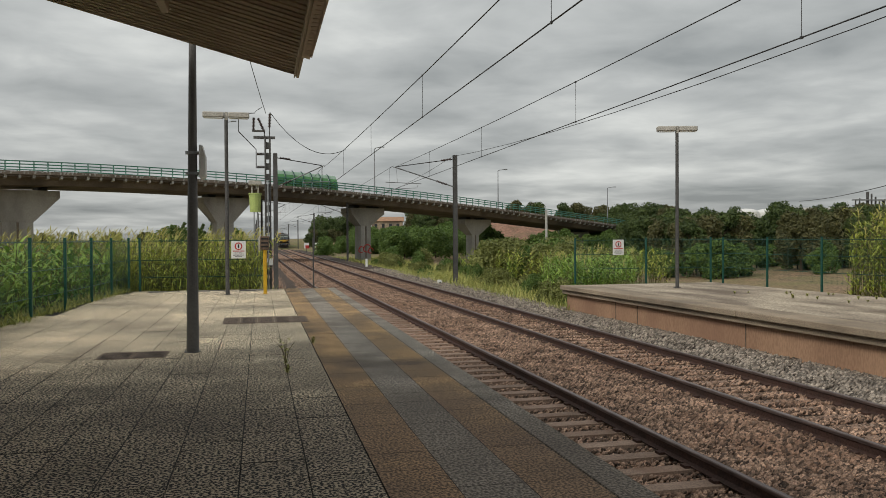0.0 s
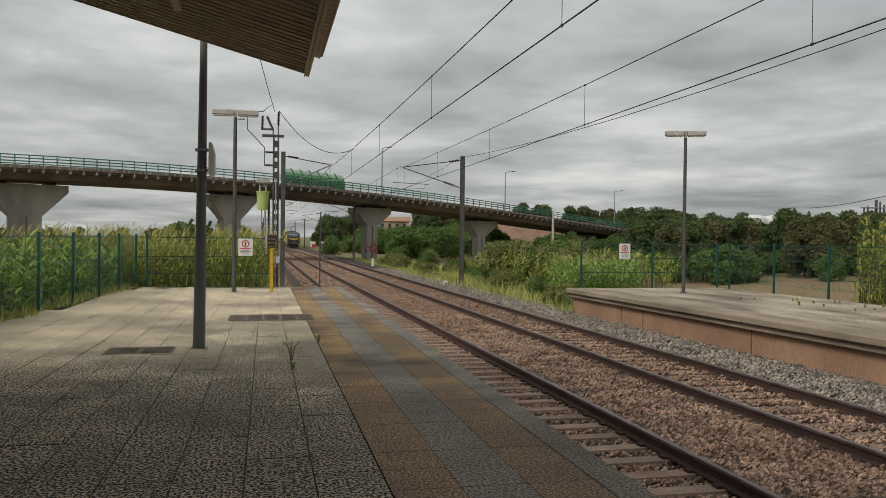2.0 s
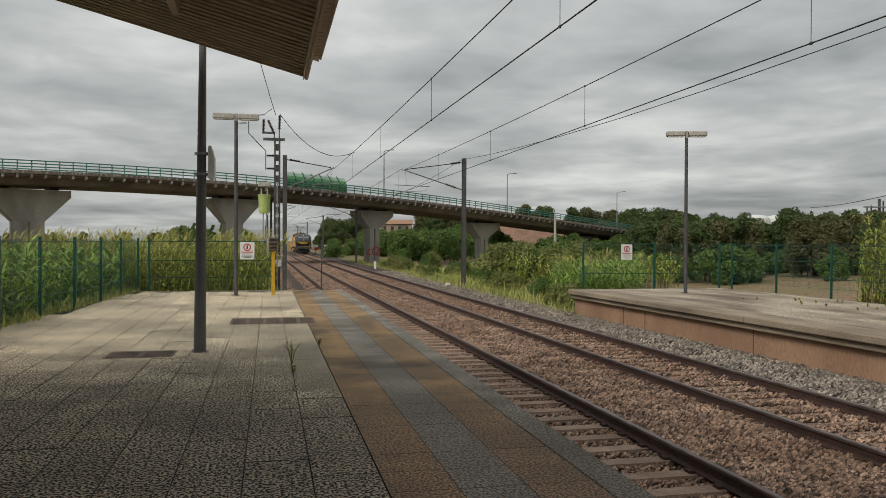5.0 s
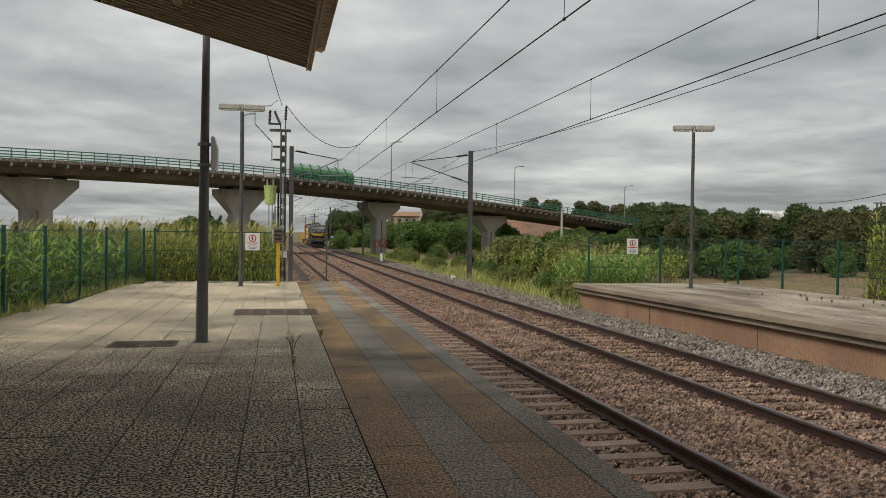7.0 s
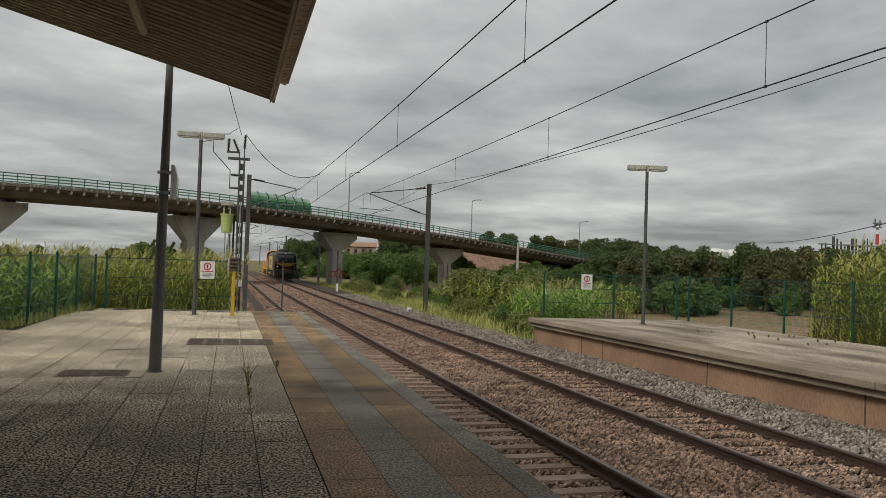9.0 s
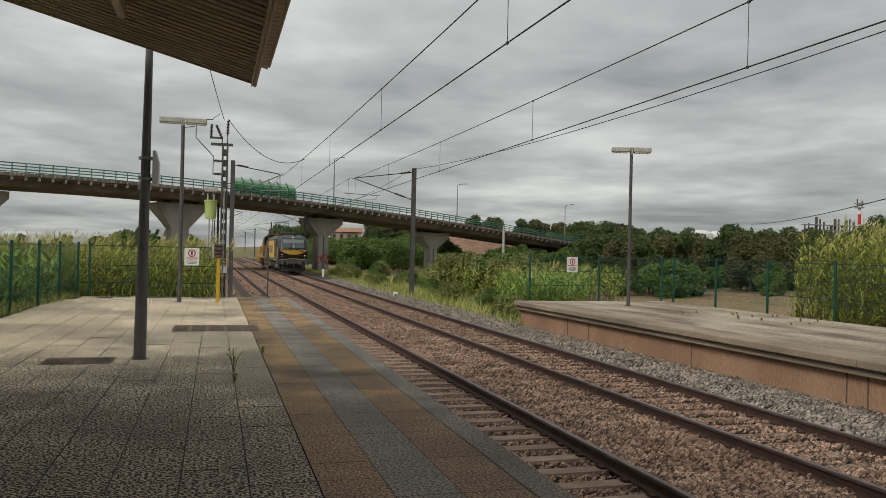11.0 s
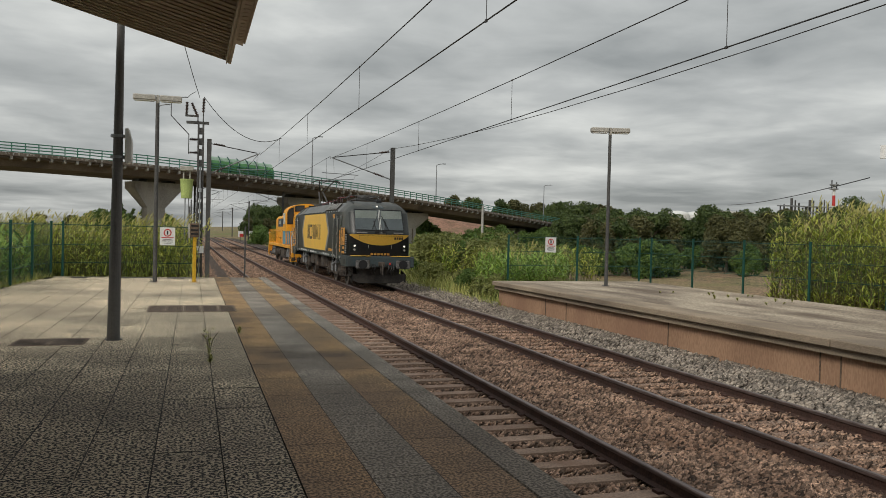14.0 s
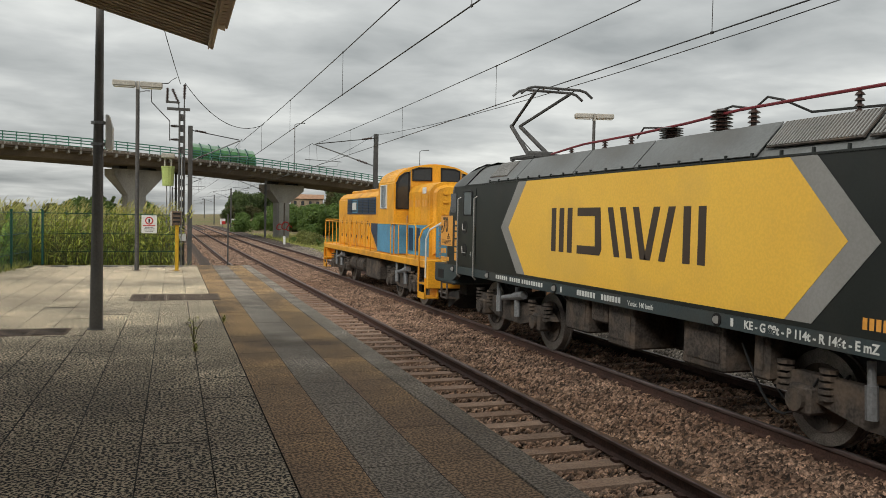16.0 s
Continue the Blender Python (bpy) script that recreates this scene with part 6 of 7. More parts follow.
            part("lamp", bm, M["lamp_on"] if sign > 0 else M["white"], h, "lit white lamp" if sign > 0 else "")
            bm = B()
            rod(bm, (x, Y(nose_curve(x, 1.66) - 0.03), 1.66), (x, Y(nose_curve(x, 1.66) - 0.02), 1.66), 0.05, seg=14)
            part("tail_lamp", bm, M["red"] if sign < 0 else M["loco_trim"], h)
        bm = B()
        nose_patch(bm, -0.24, 0.24, lambda x: 3.46, lambda x: 3.60, 0.012, sign, 3, 2)
        t = part("roof_light", bm, M["glass"], cab, "roof light window")
        bm = B()
        rod(bm, (-0.05, Y(nose_curve(0, 3.54) - 0.035), 3.54), (-0.05, Y(nose_curve(0, 3.54) - 0.015), 3.54), 0.045, seg=12)
        part("lamp", bm, M["lamp_on"] if sign > 0 else M["white"], t)
        for xa, xb in ((-0.86, -0.62), (-0.32, 0.36), (0.66, 0.86)):
            bm = B()
            for i in range(6):
                z = 1.60 + i * 0.042
                nose_patch(bm, xa, xb, lambda x, z=z: z, lambda x, z=z: z + 0.02, 0.012, sign, 3, 1)
            part("nose_vent", bm, M["black"], cab)
        # logo drawn as plain bars
        bm = B()
        for i in range(6):
            xa = -0.42 + i * 0.145
            nose_patch(bm, xa, xa + 0.11, lambda x: 1.44, lambda x: 1.53, 0.014, sign, 1, 1)
        part("logo_bars", bm, M["badge"], cab)
        for x in (-0.52, 0.50):
            bm = B()
            y0 = nose_curve(x, 1.8)
            chain(bm, [(x, Y(y0), 1.74), (x, Y(y0 - 0.05), 1.75), (x, Y(y0 - 0.05), 1.86), (x, Y(y0), 1.87)], 0.012, 5)
            part("grab_iron", bm, M["steelbright"], cab)
        for s in (-1, 1):
            bm = B()
            base = (0.16 * s, Y(nose_curve(0.16, 2.46) - 0.05), 2.45)
            tip = (0.10 * s, Y(nose_curve(0.1, 3.1) - 0.045), 3.12)
            tip2 = (0.62 * s, Y(nose_curve(0.5, 2.5) - 0.05), 2.50)
            box(bm, 0.16 * s - 0.09, 0.16 * s + 0.09, base[1] - 0.04, base[1] + 0.04, 2.40, 2.50)
            chain(bm, [base, (0.28 * s, Y(nose_curve(0.2, 2.9) - 0.06), 2.92)], 0.012, 5)
            chain(bm, [(0.20 * s, base[1], 2.48), (0.24 * s, Y(nose_curve(0.24, 2.95) - 0.06), 2.95)], 0.010, 5)
            chain(bm, [(0.36 * s, Y(nose_curve(0.3, 2.55) - 0.04), 2.55), tip], 0.016, 5)
            part("wiper", bm, M["black"], cab)
        bm = B()
        box(bm, 0.10, 0.34, min(Y(1.1), Y(1.35)), max(Y(1.1), Y(1.35)), 3.72, 3.85, 0.02)
        box(bm, 0.02, 0.5, min(Y(1.18), Y(1.24)), max(Y(1.18), Y(1.24)), 3.85, 3.865)
        part("antenna", bm, M["black"], cab)
        # side door, window, handrails on the west side
        x = -1.503
        bm = B()
        side_box(bm, x, Y(1.50), Y(2.45), 1.46, 3.20, 0.006, 0.0)
        d = part("cab_door", bm, M["loco_dark"], L, "dark cab door")
        bm = B()
        side_box(bm, x - 0.007, Y(1.72), Y(2.18), 2.62, 3.13, 0.008)
        part("door_window", bm, M["glass"], d)
        bm = B()
        for pts in ([(1.72, 2.6), (2.18, 2.6), (2.2, 2.62), (2.2, 3.13), (2.18, 3.15), (1.72, 3.15), (1.70, 3.13), (1.70, 2.62), (1.72, 2.6)],):
            chain(bm, [(x - 0.014, Y(y), z) for y, z in pts], 0.014, 5)
        part("window_seal", bm, M["black"], d)
        for z in (2.32, 1.80):
            bm = B()
            rod(bm, (x - 0.005, Y(1.78), z), (x - 0.012, Y(1.78), z), 0.15, seg=16)
            part("handle_recess", bm, M["black"], d)
            bm = B()
            chain(bm, [(x - 0.02, Y(1.86), z - 0.06), (x - 0.05, Y(1.74), z - 0.06), (x - 0.05, Y(1.72), z + 0.08)], 0.015, 5)
            part("door_handle", bm, M["steelbright"], d, "bare steel handle")
        bm = B()
        side_box(bm, x, Y(0.78), Y(1.16), 2.66, 3.12, 0.008, 0.0)
        part("side_window", bm, M["glass_dark"], cab, "small dark cab side window")
        for y in (1.46, 2.50):
            bm = B()
            chain(bm, [(x, Y(y), 3.02), (x - 0.07, Y(y), 2.98), (x - 0.07, Y(y), 1.22), (x, Y(y), 1.16)], 0.018, 6)
            part("handrail", bm, M["steelbright"], d, "long steel handrail")
        rear = sign < 0

        def T(y, width):
            """Where writing of that width starts so that it reads from its far end at both cabs."""
            return y if not rear else LEN - y + width
        text("2" if not rear else "1", 0.16, (x - 0.008, T(2.22, 0.1), 1.66), SIDE, M["pale"], d)
        bm = B()
        ya, yb = Y(0.07), Y(0.93)
        side_box(bm, x, ya, yb, 1.85, 2.59, 0.006, 0.002)
        bd = part("badge", bm, M["badge"], L, "orange badge about saved carbon dioxide")
        text("-70", 0.50, (x - 0.009, T(0.90, 0.80), 2.20), SIDE, M["lettering"], bd, bold=0.010, wide=0.78)
        text("%", 0.17, (x - 0.009, T(0.24, 0.14), 2.16), SIDE, M["lettering"], bd)
        text("de", 0.10, (x - 0.009, T(0.72, 0.12), 2.10), SIDE, M["lettering"], bd)
        text("CO2", 0.10, (x - 0.009, T(0.74, 0.2), 2.02), SIDE, M["lettering"], bd)
        bm = B()
        for z, w in ((1.98, 0.66), (1.95, 0.70), (1.92, 0.70), (1.89, 0.5)):
            side_box(bm, x - 0.007, Y(0.85), Y(0.85 - w), z, z + 0.012, 0.003)
        part("small_print", bm, M["lettering"], bd)
        # number and name become bars; the upright logo too
        bm = B()
        for i in range(4):
            side_box(bm, x - 0.001, Y(0.48 - i * 0.10), Y(0.48 - i * 0.10 - 0.075), 1.66, 1.78, 0.004)
        for i in range(7):
            side_box(bm, x - 0.001, Y(0.70 - i * 0.09), Y(0.70 - i * 0.09 - 0.065), 1.48, 1.58, 0.004)
        part("number_bars", bm, M["badge"], L)
        for z0, z1 in ((1.52, 1.70), (1.73, 1.83), (1.87, 2.02), (2.06, 2.20), (2.24, 2.33), (2.37, 2.47)):
            bm = B()
            side_box(bm, x - 0.001, Y(1.09), Y(1.31), z0, z1, 0.004)
            part("logo_bar", bm, M["badge"], L)
        bm = B()
        for i in range(9):
            side_box(bm, -1.45, Y(-0.04 - i * 0.012), Y(0.0 - i * 0.012), 1.5 + i * 0.095, 1.56 + i * 0.095, 0.06)
        part("warning_stripe", bm, M["loco_trim"], L)
        # headstock, buffers, plough, steps
        bm = B()
        ya, yb = sorted((Y(-0.42), Y(1.0)))
        box(bm, -1.49, 1.49, ya, yb, 0.92, 1.392, 0.04)
        hs = part("headstock", bm, M["loco_side"], L, "dark grey buffer beam housing")
        bm = B()
        for xa, xb in ((-1.3, -0.45), (0.45, 1.3)):
            ya, yb = sorted((Y(-0.44), Y(-0.2)))
            box(bm, xa, xb, ya, yb, 1.395, 1.415)
        part("walk_plate", bm, M["loco_yellow"], hs)
        bm = B()
        ya, yb = sorted((Y(-0.12), Y(0.32)))
        box(bm, -1.505, -1.47, ya, yb, 1.03, 1.25)
        part("step_recess", bm, M["black"], hs)
        for xx in (-0.875, 0.875):
            bm = B()
            rod(bm, (xx, Y(-0.42), 1.06), (xx, Y(-0.80), 1.06), 0.13, 0.11, seg=14)
            bf = part("buffer", bm, M["bogie"], hs, "grimy buffer")
            bm = B()
            ya, yb = sorted((Y(-0.80), Y(-0.87)))
            box(bm, xx - 0.31, xx + 0.31, ya, yb, 0.88, 1.25, 0.05)
            part("buffer_head", bm, M["buffer_steel"], bf, "square worn steel buffer head")
            bm = B()
            rod(bm, (xx, Y(-0.871), 1.06), (xx, Y(-0.882), 1.06), 0.19, seg=18)
            part("grease_patch", bm, M["black"], bf)
        bm = B()
        box(bm, -0.11, 0.11, min(Y(-0.42), Y(-0.72)), max(Y(-0.42), Y(-0.72)), 0.98, 1.16, 0.02)
        chain(bm, [(0, Y(-0.72), 1.06), (0.0, Y(-0.80), 0.95), (0.0, Y(-0.78), 0.62)], 0.035, 6)
        chain(bm, [(-0.06, Y(-0.70), 1.0), (-0.06, Y(-0.76), 0.7)], 0.025, 6)
        part("coupling", bm, M["bogie"], hs, "screw coupling with hook")
        for xx, k in ((-0.42, 0.5), (-0.3, 0.45), (0.3, 0.45), (0.42, 0.5), (0.52, 0.55)):
            bm = B()
            pts = [(xx, Y(-0.42), 1.05)] + [(xx + 0.03 * math.sin(i), Y(-0.52 - 0.07 * math.sin(i * 0.5)), 1.02 - 0.06 * i) for i in range(8)]
            chain(bm, pts, 0.024, 6)
            part("brake_hose", bm, M["black"], hs)
        bm = B()
        box(bm, 0.36, 0.44, min(Y(-0.44), Y(-0.5)), max(Y(-0.44), Y(-0.5)), 1.02, 1.12, 0.01)
        part("brake_cock", bm, M["red"], hs, "red brake cock")
        bm = B()
        ya = Y(-0.12)
        pr = [(-1.2, 0.62), (1.2, 0.62), (1.2, 0.38), (0.9, 0.22), (-0.9, 0.22), (-1.2, 0.38)]
        prism(bm, pr, (0, ya, 0), (1, 0, 0), (0, 0, 1), (0, 0.05 * sign, 0))
        prism(bm, [(0, 0.62), (0.75, 0.75), (0.75, 0.55), (0, 0.25)], (-1.2, ya, 0), (0, sign, 0), (0, 0, 1), (0.04, 0, 0))
        prism(bm, [(0, 0.62), (0.75, 0.75), (0.75, 0.55), (0, 0.25)], (1.16, ya, 0), (0, sign, 0), (0, 0, 1), (0.04, 0, 0))
        box(bm, -0.9, 0.9, min(ya, Y(0.4)), max(ya, Y(0.4)), 0.6, 0.93)
        part("snow_plough", bm, M["soot"], hs, "dirty steel plough")
        bm = B()
        for z in (0.52, 0.90):
            box(bm, -1.45, -1.2, min(Y(0.0), Y(0.42)), max(Y(0.0), Y(0.42)), z, z + 0.03)
        for yy in (0.0, 0.42):
            box(bm, -1.46, -1.42, Y(yy) - 0.02, Y(yy) + 0.02, 0.52, 0.95)
        part("step", bm, M["bogie"], hs)
    # sole bar
    bm = B()
    prism(bm, [(-0.35, 1.0), (0.9, 1.0), (1.4, 1.22), (LEN - 1.4, 1.22), (LEN - 0.9, 1.0), (LEN + 0.35, 1.0), (LEN + 0.35, 1.398), (-0.35, 1.398)], (-1.5, 0, 0), (0, 1, 0), (0, 0, 1), (0.12, 0, 0))
    prism(bm, [(1.02, 1.22), (LEN - 1.02, 1.22), (LEN - 1.02, 1.398), (1.02, 1.398)], (1.38, 0, 0), (0, 1, 0), (0, 0, 1), (0.12, 0, 0))
    box(bm, -1.378, 1.378, 1.05, LEN - 1.05, 1.25, 1.396)
    sole = part("sole_bar", bm, M["loco_side"], L, "blue-grey sole bar with stencilled data")
    x = -1.502
    text("KE - G 98t - P 114t - R 146t - E mZ", 0.14, (x, 5.78, 1.265), SIDE, M["pale"], sole, bold=0.004, wide=0.95)
    text("V.m\u00e1x. 140 km/h", 0.11, (x, 8.35, 1.265), SIDE, M["pale"], sole, wide=0.9)
    text("46t", 0.125, (x, 3.25, 1.265), SIDE, M["pale"], sole)
    bm = B()
    for i in range(7):
        side_box(bm, x, 9.92 - i * 0.09, 9.92 - i * 0.09 - 0.065, 1.27, 1.36, 0.003)
    for i in range(7):
        side_box(bm, x, 9.12 - i * 0.085, 9.12 - i * 0.085 - 0.06, 1.27, 1.36, 0.003)
    for a, k in ((13.44, 6), (12.72, 5), (12.14, 9)):
        for i in range(k):
            side_box(bm, x, a - i * 0.105, a - i * 0.105 - 0.07, 1.28, 1.36, 0.003)
    for y in (6.02, 10.52, 3.05, 2.7):
        side_box(bm, x, y, y - 0.05, 1.26, 1.36, 0.003)
    side_box(bm, x, 2.35, 1.95, 1.25, 1.36, 0.003)
    part("data_bars", bm, M["pale"], sole)["kind"] = "stuff"
    for y in (6.28, 10.75, 2.85, 0.95, 13.9, 16.1):
        bm = B()
        rod(bm, (x + 0.001, y, 1.31), (x - 0.012, y, 1.31), 0.085, seg=16)
        e = part("jacking_eye", bm, M["black"], sole)
        bm = B()
        rod(bm, (x - 0.012, y, 1.31), (x - 0.03, y - 0.03, 1.31), 0.05, seg=10)
        part("plug", bm, M["loco_trim"], e)
    bm = B()
    side_box(bm, x, 1.72, 2.25, 1.26, 1.37, 0.004, 0.0)
    part("step_slot", bm, M["black"], sole)
    # hexagon, trim and logo as plain strokes
    x = -1.504
    bm = B()
    plate(bm, [(12.0, 3.27), (5.12, 3.27), (4.27, 2.36), (5.12, 1.46), (12.0, 1.46), (12.83, 2.36)], x, 0.005)
    hx = part("side_hexagon", bm, M["loco_yellow"], L, "large yellow hexagon panel")
    for pts in ([(5.115, 3.27), (4.72, 3.27), (3.87, 2.36), (4.72, 1.46), (5.115, 1.46), (4.265, 2.36)], [(12.005, 3.27), (12.38, 3.27), (13.21, 2.36), (12.38, 1.46), (12.005, 1.46), (12.835, 2.36)]):
        bm = B()
        plate(bm, pts, x, 0.005)
        part("hexagon_trim", bm, M["loco_trim"], L, "grey chevron trim")
    z0, z1 = 1.97, 2.74
    for i, (ya, w, lean) in enumerate(((10.90, 0.17, 0), (10.60, 0.17, 0), (10.30, 0.17, 0), (9.95, 0.75, 0), (8.98, 0.16, 0.22), (8.62, 0.16, 0.22), (8.26, 0.16, 0.22), (7.72, 0.16, -0.22), (7.36, 0.16, -0.22), (7.02, 0.16, 0), (6.70, 0.16, 0))):
        bm = B()
        if w > 0.5:
            plate(bm, [(ya, z0), (ya - w, z0), (ya - w - 0.06, z0 + 0.1), (ya - w, z1), (ya, z1), (ya, z1 - 0.14), (ya - w + 0.17, z1 - 0.14), (ya - w + 0.15, z0 + 0.14), (ya, z0 + 0.14)], x - 0.005, 0.004)
        else:
            plate(bm, [(ya - lean, z0), (ya - lean - w, z0), (ya - w, z1), (ya, z1)], x - 0.005, 0.004)
        part("logo_bar", bm, M["lettering"], hx, "dark brown plain bar")
    bm = B()
    for i in range(4):
        side_box(bm, x, 3.02 - i * 0.13, 3.02 - i * 0.13 - 0.095, 3.03, 3.21, 0.004)
    for i in range(13):
        side_box(bm, x, 4.05 - i * 0.082, 4.05 - i * 0.082 - 0.055, 1.49, 1.61, 0.004)
    part("number_bars", bm, M["badge"], L)
    # under-floor boxes
    for y0, y1, z0 in ((6.35, 7.22, 0.60), (5.55, 5.82, 0.66), (8.45, 9.2, 0.56), (9.25, 9.75, 0.86), (9.85, 10.65, 0.62)):
        bm = B()
        box(bm, -1.32, -0.5, y0, y1, z0, 1.24, 0.03)
        ub = part("equipment_box", bm, M["bogie"], L, "grimy under-floor equipment box")
        bm = B()
        box(bm, -1.335, -1.32, y0 + 0.08, y1 - 0.08, z0 + 0.12, z0 + 0.5, 0.0)
        part("cover", bm, M["bogie"], ub)
    bm = B()
    box(bm, -0.55, 1.2, 5.9, 10.6, 0.55, 1.24, 0.05)
    part("transformer_tank", bm, M["soot"], L, "sooty transformer tank")
    for k in range(3):
        bm = B()
        pts = [(-1.2 + 0.1 * k, 6.15 - k * 0.12 - 0.125 * i, 1.02 - (0.72 - 0.12 * k) * math.sin(i * 0.285)) for i in range(11)]
        chain(bm, pts, 0.018, 6)
        part("cable_loop", bm, M["black"], L)
    wheels = []
    for yc in (3.70, 13.35):
        wheels += build_bogie(L, yc, 1.40, 0.55, "bogie_frame")
    # roof gear
    bm = B()
    red = [(-0.35, 13.3, 3.92), (-0.35, 12.4, 3.99), (-0.35, 11.9, 4.02), (-0.35, 10.0, 4.04), (-0.35, 8.6, 4.08), (-0.35, 7.4, 4.14), (-0.35, 6.0, 4.14), (-0.35, 4.4, 4.13), (-0.35, 3.2, 4.12)]
    chain(bm, red, 0.022, 6)
    part("roof_cable", bm, M["redcable"], L, "dark red insulated roof cable")
    for y, h, r in ((12.4, 0.20, 0.06), (11.1, 0.24, 0.06), (10.2, 0.25, 0.06), (7.1, 0.34, 0.09), (5.3, 0.34, 0.06), (3.3, 0.33, 0.07)):
        bm = B()
        insulator(bm, (-0.35, y, 3.77), (-0.35, y, 3.77 + h), r, 5)
        part("roof_insulator", bm, M["ceramic"], L)
    for y, r, h in ((9.1, 0.20, 0.30), (7.85, 0.17, 0.44)):
        bm = B()
        insulator(bm, (-0.30, y, 3.77), (-0.30, y, 3.77 + h), r, 8)
        part("arrester", bm, M["ceramic"], L, "ribbed brown circuit breaker")
    bm = B()
    chain(bm, [(-0.3, 7.85, 4.2), (-0.32, 7.6, 4.22), (-0.35, 7.1, 4.12), (-0.3, 6.9, 4.26), (-0.3, 6.6, 4.18), (-0.2, 6.2, 3.98), (-0.2, 5.0, 3.92)], 0.018, 5)
    part("copper_jumper", bm, M["wire"], L)
    bm = B()
    chain(bm, [(-0.3, 9.1, 4.06), (-0.3, 9.9, 4.14), (-0.3, 10.1, 3.98)], 0.016, 5)
    part("copper_jumper", bm, M["wire"], L)
    # raised pantograph at the rear
    pg = part("pantograph_base", _panto_base(14.3), M["mast"], L, "raised single-arm pantograph")
    bm = B()
    for s in (-0.12, 0.12):
        chain(bm, [(s * 2.2, 14.55, 3.96), (s, 15.95, 4.80)], 0.05, 6)
    part("lower_arm", bm, M["mast"], pg)
    bm = B()
    for s in (-1, 1):
        chain(bm, [(s * 0.10, 15.95, 4.80), (s * 0.42, 14.0, 5.33)], 0.036, 6)
    chain(bm, [(0, 15.9, 4.62), (0, 14.7, 3.96)], 0.014, 5)
    part("upper_arm", bm, M["mast"], pg)
    bm = B()
    for dy in (-0.22, 0.22):
        chain(bm, [(-0.86, 14.0 + dy, 5.24), (-0.70, 14.0 + dy, 5.36), (-0.55, 14.0 + dy, 5.395), (0.55, 14.0 + dy, 5.395), (0.70, 14.0 + dy, 5.36), (0.86, 14.0 + dy, 5.24)], 0.03, 6)
    for s in (-0.42, 0.42):
        chain(bm, [(s, 13.78, 5.38), (s, 14.0, 5.33), (s, 14.22, 5.38)], 0.014, 5)
    part("collector_head", bm, M["mast"], pg)
    # folded pantograph over the leading cab
    pf = part("pantograph_base", _panto_base(2.95), M["mast"], L, "folded pantograph")
    bm = B()
    for s in (-0.25, 0.25):
        chain(bm, [(s, 3.75, 3.98), (s * 0.6, 1.6, 4.02)], 0.035, 6)
    part("lower_arm", bm, M["mast"], pf)
    bm = B()
    for s in (-1, 1):
        chain(bm, [(s * 0.12, 1.6, 4.07), (s * 0.45, 3.45, 4.12)], 0.03, 6)
    part("upper_arm", bm, M["mast"], pf)
    bm = B()
    for dy in (-0.2, 0.2):
        chain(bm, [(-0.86, 3.5 + dy, 3.98), (-0.6, 3.5 + dy, 4.13), (0.6, 3.5 + dy, 4.13), (0.86, 3.5 + dy, 3.98)], 0.02, 6)
    part("collector_head", bm, M["mast"], pf)
    return L, wheels


def _panto_base(y):
    bm = B()
    for s in (-0.55, 0.55):
        box(bm, s - 0.03, s + 0.03, y - 0.65, y + 0.65, 3.90, 3.96)
        for e in (-0.55, 0.55):
            insulator(bm, (s, y + e, 3.76), (s, y + e, 3.90), 0.07, 3)
    for e in (-0.6, 0, 0.6):
        box(bm, -0.55, 0.55, y + e - 0.03, y + e + 0.03, 3.90, 3.96)
    rod(bm, (-0.3, y + 0.25, 4.02), (0.3, y + 0.25, 4.02), 0.07, seg=10)
    return bm


